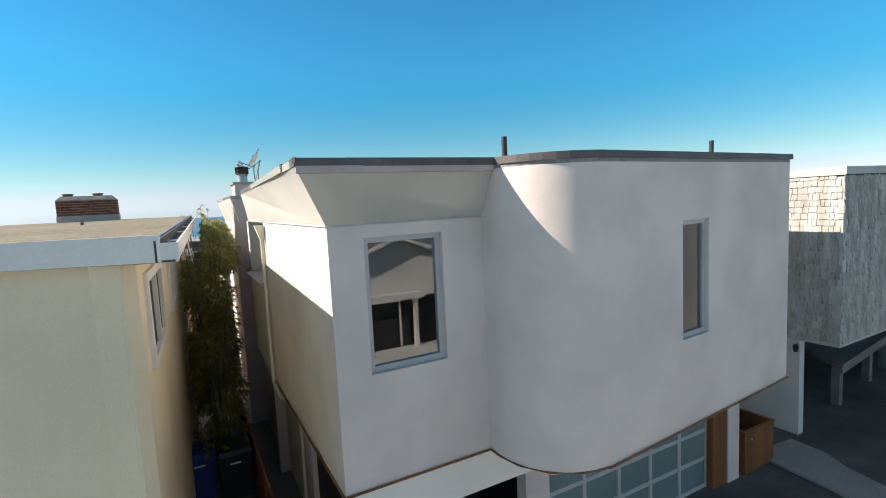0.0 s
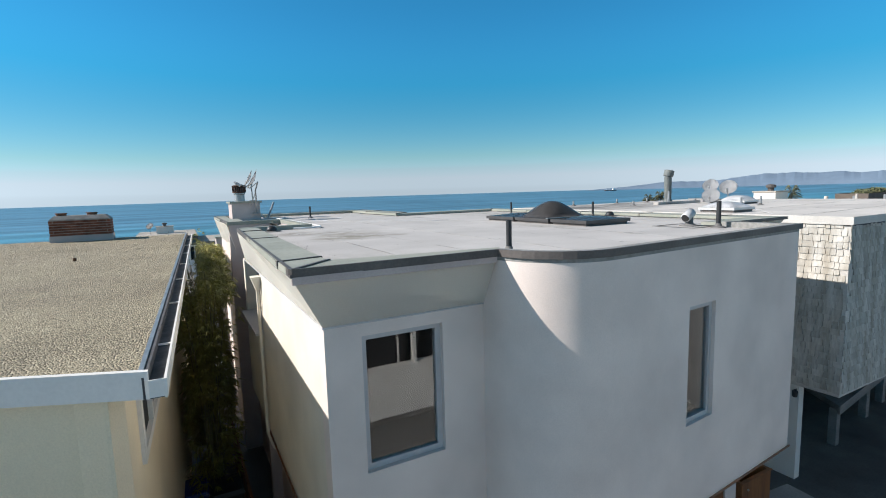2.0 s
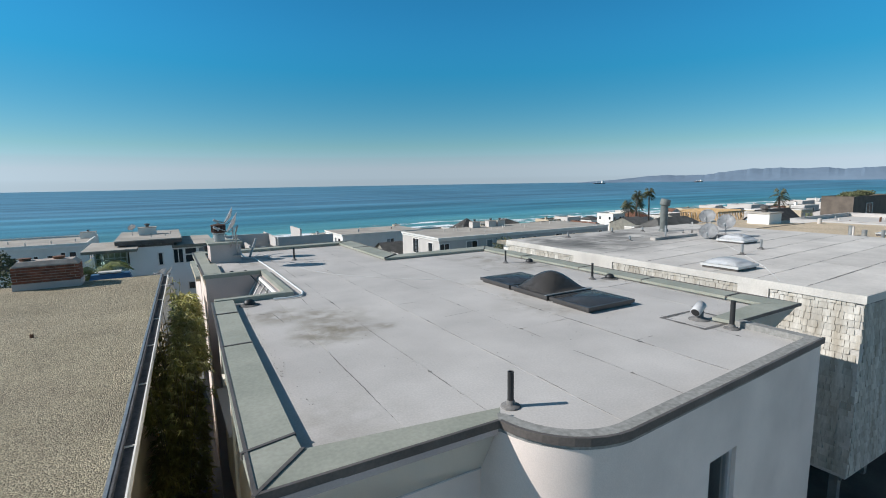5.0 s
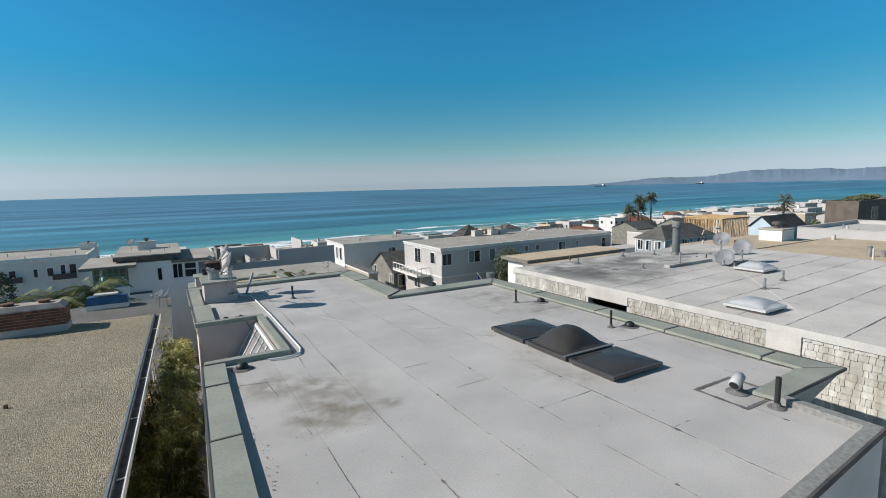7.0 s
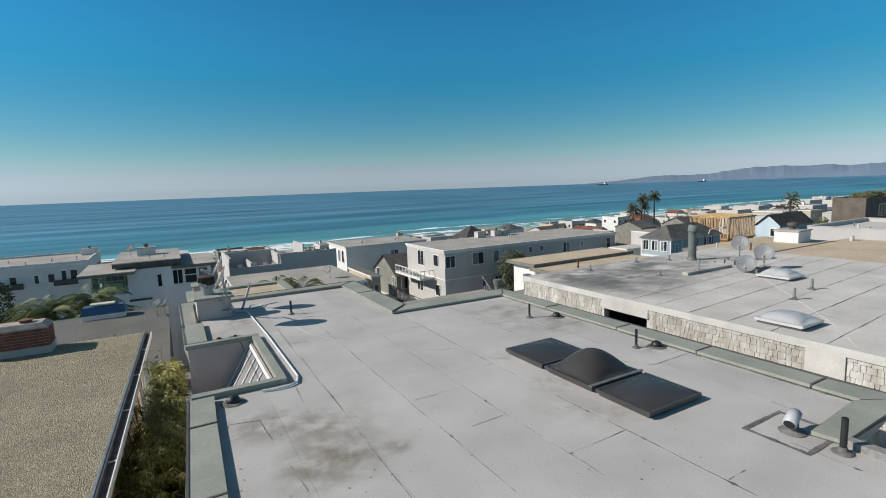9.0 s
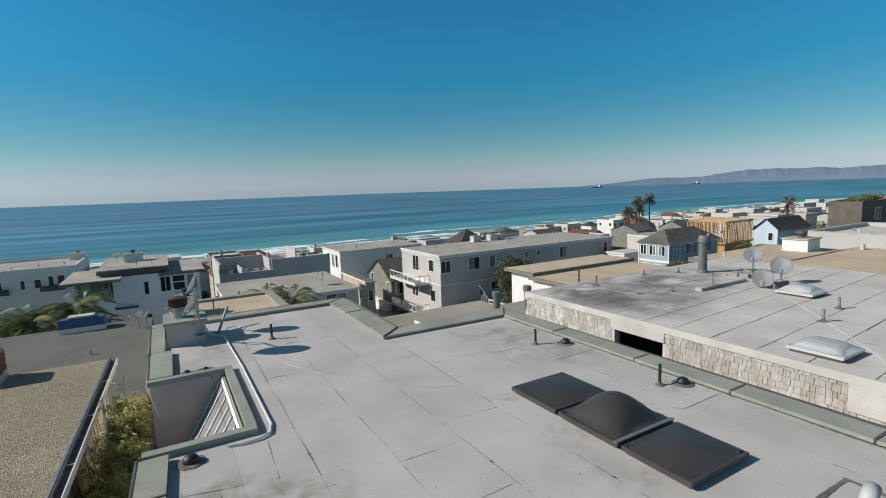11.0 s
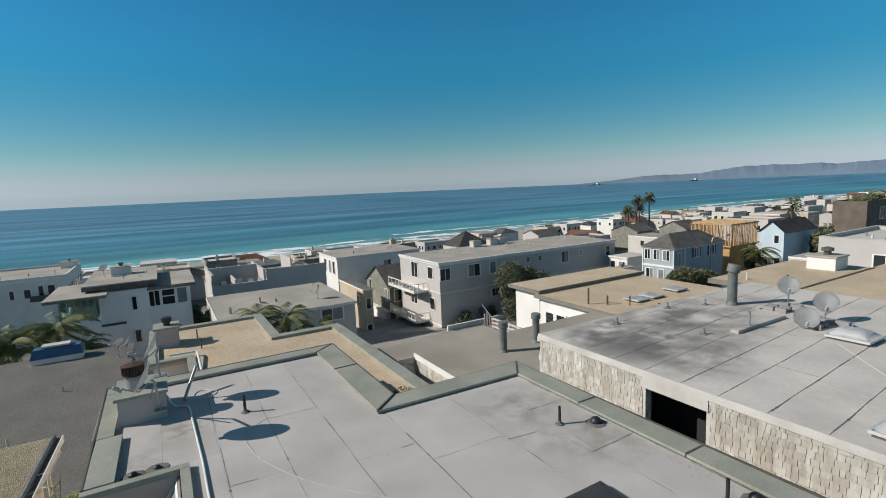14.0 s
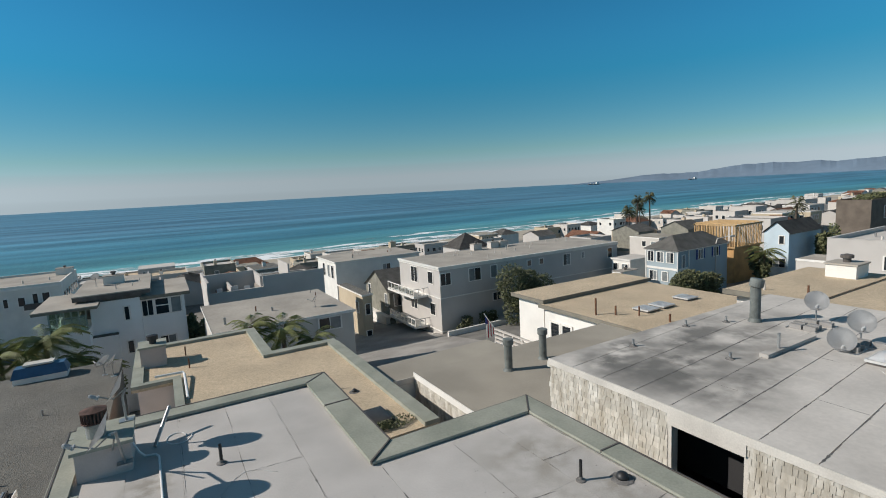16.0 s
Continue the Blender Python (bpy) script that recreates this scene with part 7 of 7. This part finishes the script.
bush(61.0, 39.6, -6.5, 6.6, 2.6, 4.6, 12000, 3, 0.26)
bush(44.8, 53.6, -9.0, 4.4, 2.6, 8.0, 13000, 4, 0.24)
bush(37.0, 56.8, -9.3, 1.4, 0.8, 2.2, 900, 5, 0.25)
bush(41.2, 56.8, -9.3, 1.7, 0.8, 2.4, 900, 6, 0.25)
bush(-5.4, 46.0, -7.4, 4.5, 2.0, 6.0, 4500, 7, 0.24)
bush(-11.0, 50.0, -8.0, 2.6, 2.4, 10.2, 6000, 8, 0.22)
bush(4.9, 58.0, -8.5, 1.5, 2.0, 7.6, 2500, 9, 0.3)
bush(90.0, 36.6, -5.0, 2.4, 1.6, 6.6, 2500, 10, 0.4, "grey-green tree crown beside a house")
bush(80.5, 40.5, -6.0, 2.6, 1.6, 4.0, 2200, 11, 0.35)
bush(139, 46, 3.2, 8, 2.5, 1.5, 2500, 12, 0.45, "shrubs on a roof terrace")
bush(7.4, 14.75, EZ - 0.1, 1.0, 0.25, 0.35, 900, 13, 0.06, "low plants on a roof edge")


def palm(x, y, z0, h, r, seed, leafm=PALMLEAF, n=22, label="fan palm with a tall thin trunk"):
    p = thing("palm", label, "palm tree", (x, y, z0), "palms")
    rnd = random.Random(seed)
    bend = rnd.uniform(-0.05, 0.05) * h
    top = Vector((x + bend, y, z0 + h))
    part("trunk", tube(B(), [(x, y, z0), (x + bend * 0.3, y, z0 + h * 0.5), top], 0.02 * h + 0.06, 8, 0.012 * h + 0.05), BARK, p)
    vs, fs = [], []
    for k in range(n):
        a, up = rnd.uniform(0, math.tau), rnd.uniform(-0.9, 1.5)
        d = Vector((math.cos(a), math.sin(a), 0))
        if leafm is FARPALM:
            up = rnd.uniform(-1.6, 2.2)
            d *= 1 / (1 + 0.45 * abs(up))
        spine = [top + d * (r * f) + Vector((0, 0, up * r * f * (1 - 0.55 * f) - 0.35 * r * f * f)) for f in (0.0, 0.25, 0.5, 0.75, 1.0)]
        side = d.cross(Vector((0, 0, 1)))
        for m in range(22):
            f = 0.12 + 0.88 * m / 21
            q = f * 4
            i0 = min(int(q), 3)
            c = spine[i0].lerp(spine[i0 + 1], q - i0)
            for s in (-1, 1):
                tip = c + side * s * r * 0.34 * (1 - 0.55 * f) + d * r * 0.14 + Vector((0, 0, -r * 0.12))
                w = d * r * 0.026
                i = len(vs)
                vs += [c - w, c + w, tip]
                fs.append((i, i + 1, i + 2))
    me = bpy.data.meshes.new("fronds")
    me.from_pydata(vs, [], fs)
    me.materials.append(leafm)
    tagged(part("fronds", me, leafm, p), kind="stuff")


palm(187, 150, ground_z(150), 12.0, 3.8, 1, FARPALM, 80)
palm(192, 150, ground_z(150), 16.5, 3.2, 2, FARPALM, 80)
palm(201.5, 150, ground_z(150), 17.5, 3.4, 3, FARPALM, 80)
palm(197, 152, ground_z(150), 12.5, 3.1, 4, FARPALM, 70)
palm(100.5, 45, -6, 10.6, 1.9, 5, FARPALM, 40)
for k, (x, y, top, rad, n) in enumerate(((-6.1, 47.0, 0.9, 2.5, 34), (-8.2, 46.0, 0.5, 2.4, 30), (-4.2, 47.4, -0.9, 1.7, 26), (-2.5, 47.0, -1.7, 1.5, 24), (-5.2, 45.2, -1.4, 1.9, 26), (-9.6, 47.5, 0.2, 2.0, 26))):
    palm(x, y, ground_z(y), top - ground_z(y), rad, 6 + k, n=n, label="feathery palm in a garden")
palm(8.9, 35.0, ground_z(35), 1.75 - ground_z(35), 1.9, 14, n=26, label="feathery palm in a garden")
palm(6.4, 35.4, ground_z(35), 2.2 - ground_z(35), 1.5, 15, n=20, label="feathery palm in a garden")
palm(10.6, 34.4, ground_z(35), 0.9 - ground_z(35), 1.5, 16, n=20, label="feathery palm in a garden")
palm(80.0, 40.0, -6, 4.8, 2.4, 12, label="feathery palm beside a house")

# lane between the houses, deck with railing and flag
me = bpy.data.meshes.new("road")
v, f = grid([17.5, 21, 25, 29, 33.5], [25, 35, 45, 55, 60, 70, 90], lambda x, y: ground_z(y) + 0.06)
me.from_pydata(v, [], f)
me.materials.append(LANE)
tagged(new("road", me), "grey concrete lane between the houses", "road", kind="structure")
dk = thing("roof_deck", "white roof deck with pale green railing", "deck", (20, 25, -1))
part("deck", box(B(), 19.3, 21.1, 21.2, 25.6, 0.6, 0.8), GREYROOF, dk)
part("wall", box(B(), 19.4, 21.0, 21.3, 25.5, -6, 0.599), WHITE, dk)
for k in range(6):
    part("post", box(B(), 19.32, 19.42, 21.2 + k * 0.86, 21.3 + k * 0.86, 0.8, 1.85), LTGREY, dk)
for k in range(5):
    part("post", box(B(), 19.7 + k * 0.33, 19.8 + k * 0.33, 21.2, 21.3, 0.8, 1.85), LTGREY, dk)
for z in (1.1, 1.35, 1.6, 1.85):
    bm = box(B(), 19.3, 19.44, 21.2, 25.6, z - 0.04, z + 0.04)
    box(bm, 19.44, 21.1, 21.18, 21.32, z - 0.04, z + 0.04)
    part("rail", bm, LTGREY, dk)
tagged(part("garden_wall", box(B(), 33.0, 44.5, 54.6, 54.9, -9.6, -7.9), OFFWHITE, None), "low white garden wall beside a lane", "wall")
fg = thing("flag", "red and white striped flag hanging from a slanting white pole", "flag", (19.45, 25.5, 0.95))
part("pole", tube(B(), [(19.42, 25.5, 0.85), (19.32, 25.55, 1.9), (18.75, 25.8, 2.85)], 0.028, 6), WHITE, fg)
for k in range(6):
    x = 18.86 + 0.075 * k
    y = 25.76 - 0.03 * k + 0.03 * (k % 2)
    part("stripe", prism(B(), [(x, y), (x + 0.075, y - 0.03), (x + 0.075, y - 0.015), (x, y + 0.015)], 1.25 + 0.05 * k, 2.62 - 0.12 * k), FLAGRED if k % 2 else WHITE, fg)
part("canton", prism(B(), [(18.80, 25.77), (18.93, 25.72), (18.93, 25.74), (18.80, 25.79)], 2.2, 2.7), FLAGBLUE, fg)
for x, y, h, r in ((72.5, 43.0, 6.0, 0.09), (150, 40, 9, 0.12)):
    sl = thing("street_lamp", "grey street lamp with a curved arm", "street lamp", (x, y, -6), "street lamps")
    part("pole", tube(B(), [(x, y, -6), (x, y, h - 6 + 0.5), (x + 0.3, y, h - 4.9), (x + 2.2, y - 0.6, h - 4.7)], r, 8, r * 0.7), LTGREY, sl)
    part("head", box(B(), x + 2.0, x + 3.2, y - 0.9, y - 0.5, h - 4.85, h - 4.6), LTGREY, sl, bevel=0.05)


def ship(x, y, length, label):
    s = thing("cargo_ship", label, "ship", (x, y, -22), "ships at anchor")
    L = length
    part("hull", prism(B(), [(x - L / 2, y - 6), (x + L * 0.42, y - 6), (x + L / 2, y), (x + L * 0.42, y + 6), (x - L / 2, y + 6)], -22.5, -16.5), HULL, s)
    part("bridge", box(B(), x + L * 0.18, x + L * 0.34, y - 5, y + 5, -16.49, -6), WHITE, s)
    for k in (-0.3, -0.05):
        part("mast", box(B(), x + L * k - 1, x + L * k + 1, y - 1, y + 1, -16.49, -9), LTGREY, s)


ship(2560, 2335, 110, "dark-hulled cargo ship with a white bridge at anchor")
ship(3160, 2015, 90, "dark-hulled cargo ship with a white bridge at anchor")

# clutter on the roofs
rnd = random.Random(9)
for x0, x1, y0, y1, z, n in ((5.5, 15.5, 43, 52, 0.55, 5), (-8, -2, 16, 30, 2.2, 2), (10.6, 19, 12.6, 18, 3.6, 2), (22, 29.5, 16.5, 23, 3.55, 1), (24.5, 30.5, 11, 13.4, 5.5, 2), (23, 32, -1, 10, 5.5, 8), (29, 44, 85, 94, -1.3, 7), (6.8, 19, 63, 71, -0.9, 6), (-4.5, 0.6, 54, 64, 2.9, 4), (62, 75, 11, 24, 3.0, 8)):
    for k in range(n):
        vent_pipe(rnd.uniform(x0, x1), rnd.uniform(y0, y1), z, rnd.uniform(0.25, 0.6), rnd.choice((0.04, 0.06, 0.1)), rnd.choice((GALV, LTGREY, RUST)), "small metal vent pipe on a flat roof", "far roof vents", False)
dome_light("skylight", 27.0, 28.2, 4.6, 5.8, 5.5, 0.04, MILK, ALU, "flat white skylight on a tan roof", "flat skylights of the tan roof")
for x, y in ((7.6, 64.0), (9.4, 64.6), (10.6, 63.6)):
    ct = thing("deck_chair", "white deck chair on a roof terrace", "chair", (x, y, -0.9), "deck chairs")
    part("seat", box(B(), x - 0.3, x + 0.3, y - 0.3, y + 0.3, -0.55, -0.48), PVC, ct)
    part("backrest", box(B(), x - 0.3, x + 0.3, y + 0.3, y + 0.36, -0.55, 0.15), PVC, ct)
    for dx, dy in ((-0.25, -0.25), (0.25, -0.25), (-0.25, 0.25), (0.25, 0.25)):
        part("leg", box(B(), x + dx - 0.03, x + dx + 0.03, y + dy - 0.03, y + dy + 0.03, -0.9, -0.55), PVC, ct)

# ---- shingles, last ----
rnd = random.Random(77)
EXPO = 0.137


def shingle_geo(bm, face, c, u, z, w, out):
    """One tapered shake on a wall that looks to -x ('W') or -y ('S'): thicker at its butt."""
    t, h = 0.019 + out, EXPO * 1.12
    sk = (u * 37.7 + z * 13.1) % 1.0 * 0.014 - 0.007
    pts = [(t, u, z - sk), (t, u + w, z + sk), (0.002, u + w, z + h), (0.002, u, z + h), (-0.002, u, z), (-0.002, u + w, z)]
    v = [bm.verts.new((c - o, q, zz) if face == "W" else (q, c - o, zz)) for o, q, zz in pts]
    for q in ((0, 1, 2, 3), (0, 4, 5, 1), (0, 3, 4), (1, 5, 2), (3, 2, 5, 4)):
        bm.faces.new([v[i] for i in q])


def shingle_wall(parent, face, c, u_min, u_max, z0, z1, near, holes=(), limit=0):
    """Courses of shakes; those inside the near stretch are parts, the rest one body."""
    rest, count, z = B(), 0, z0
    while z < z1:
        u = u_min - rnd.uniform(0, 0.15)
        while u < u_max:
            w = rnd.choice((0.08, 0.10, 0.12, 0.14, 0.17, 0.21)) * rnd.uniform(0.9, 1.1)
            zz, out = z + rnd.uniform(-0.012, 0.012), rnd.uniform(0, 0.009)
            step = w
            for a, b, lo, hi in holes:
                if lo < z + 0.1 < hi:
                    if u < a < u + w:
                        w = a - u
                    elif u < b < u + w:
                        u, w = b, u + w - b
                        step = w
            mid = u + w / 2
            if u > u_min - 0.05 and w > 0.03 and not any(a < mid < b and lo < z + 0.1 < hi for a, b, lo, hi in holes):
                if near and near[0] < u < near[1] and z > near[2] and count < limit:
                    bm = B()
                    shingle_geo(bm, face, c, u, zz, w - 0.009, out)
                    part("shingle", bm, SHINGLE, parent)
                    count += 1
                else:
                    shingle_geo(rest, face, c, u, zz, w - 0.009, out)
            u += step
        z += EXPO
    tagged(part("shingles", rest, SHINGLE, parent, "weathered grey cedar shingles"), kind="stuff")


shingle_wall(house_c, "W", SX + 0.028, 0.5, 11.35, 2.30, SZ - 0.1, (2.9, 8.9, 4.95), [(6.36, 7.94, 4.3, 5.6), (2.12, 2.80, 5.28, 6)], 300)
shingle_wall(house_c, "S", 0.478, SX + 0.05, 19.5, 2.30, SZ - 0.12, None)
shingle_wall(house_f, "W", 10.148, 12.1, 18.15, 1.6, 3.3, None)
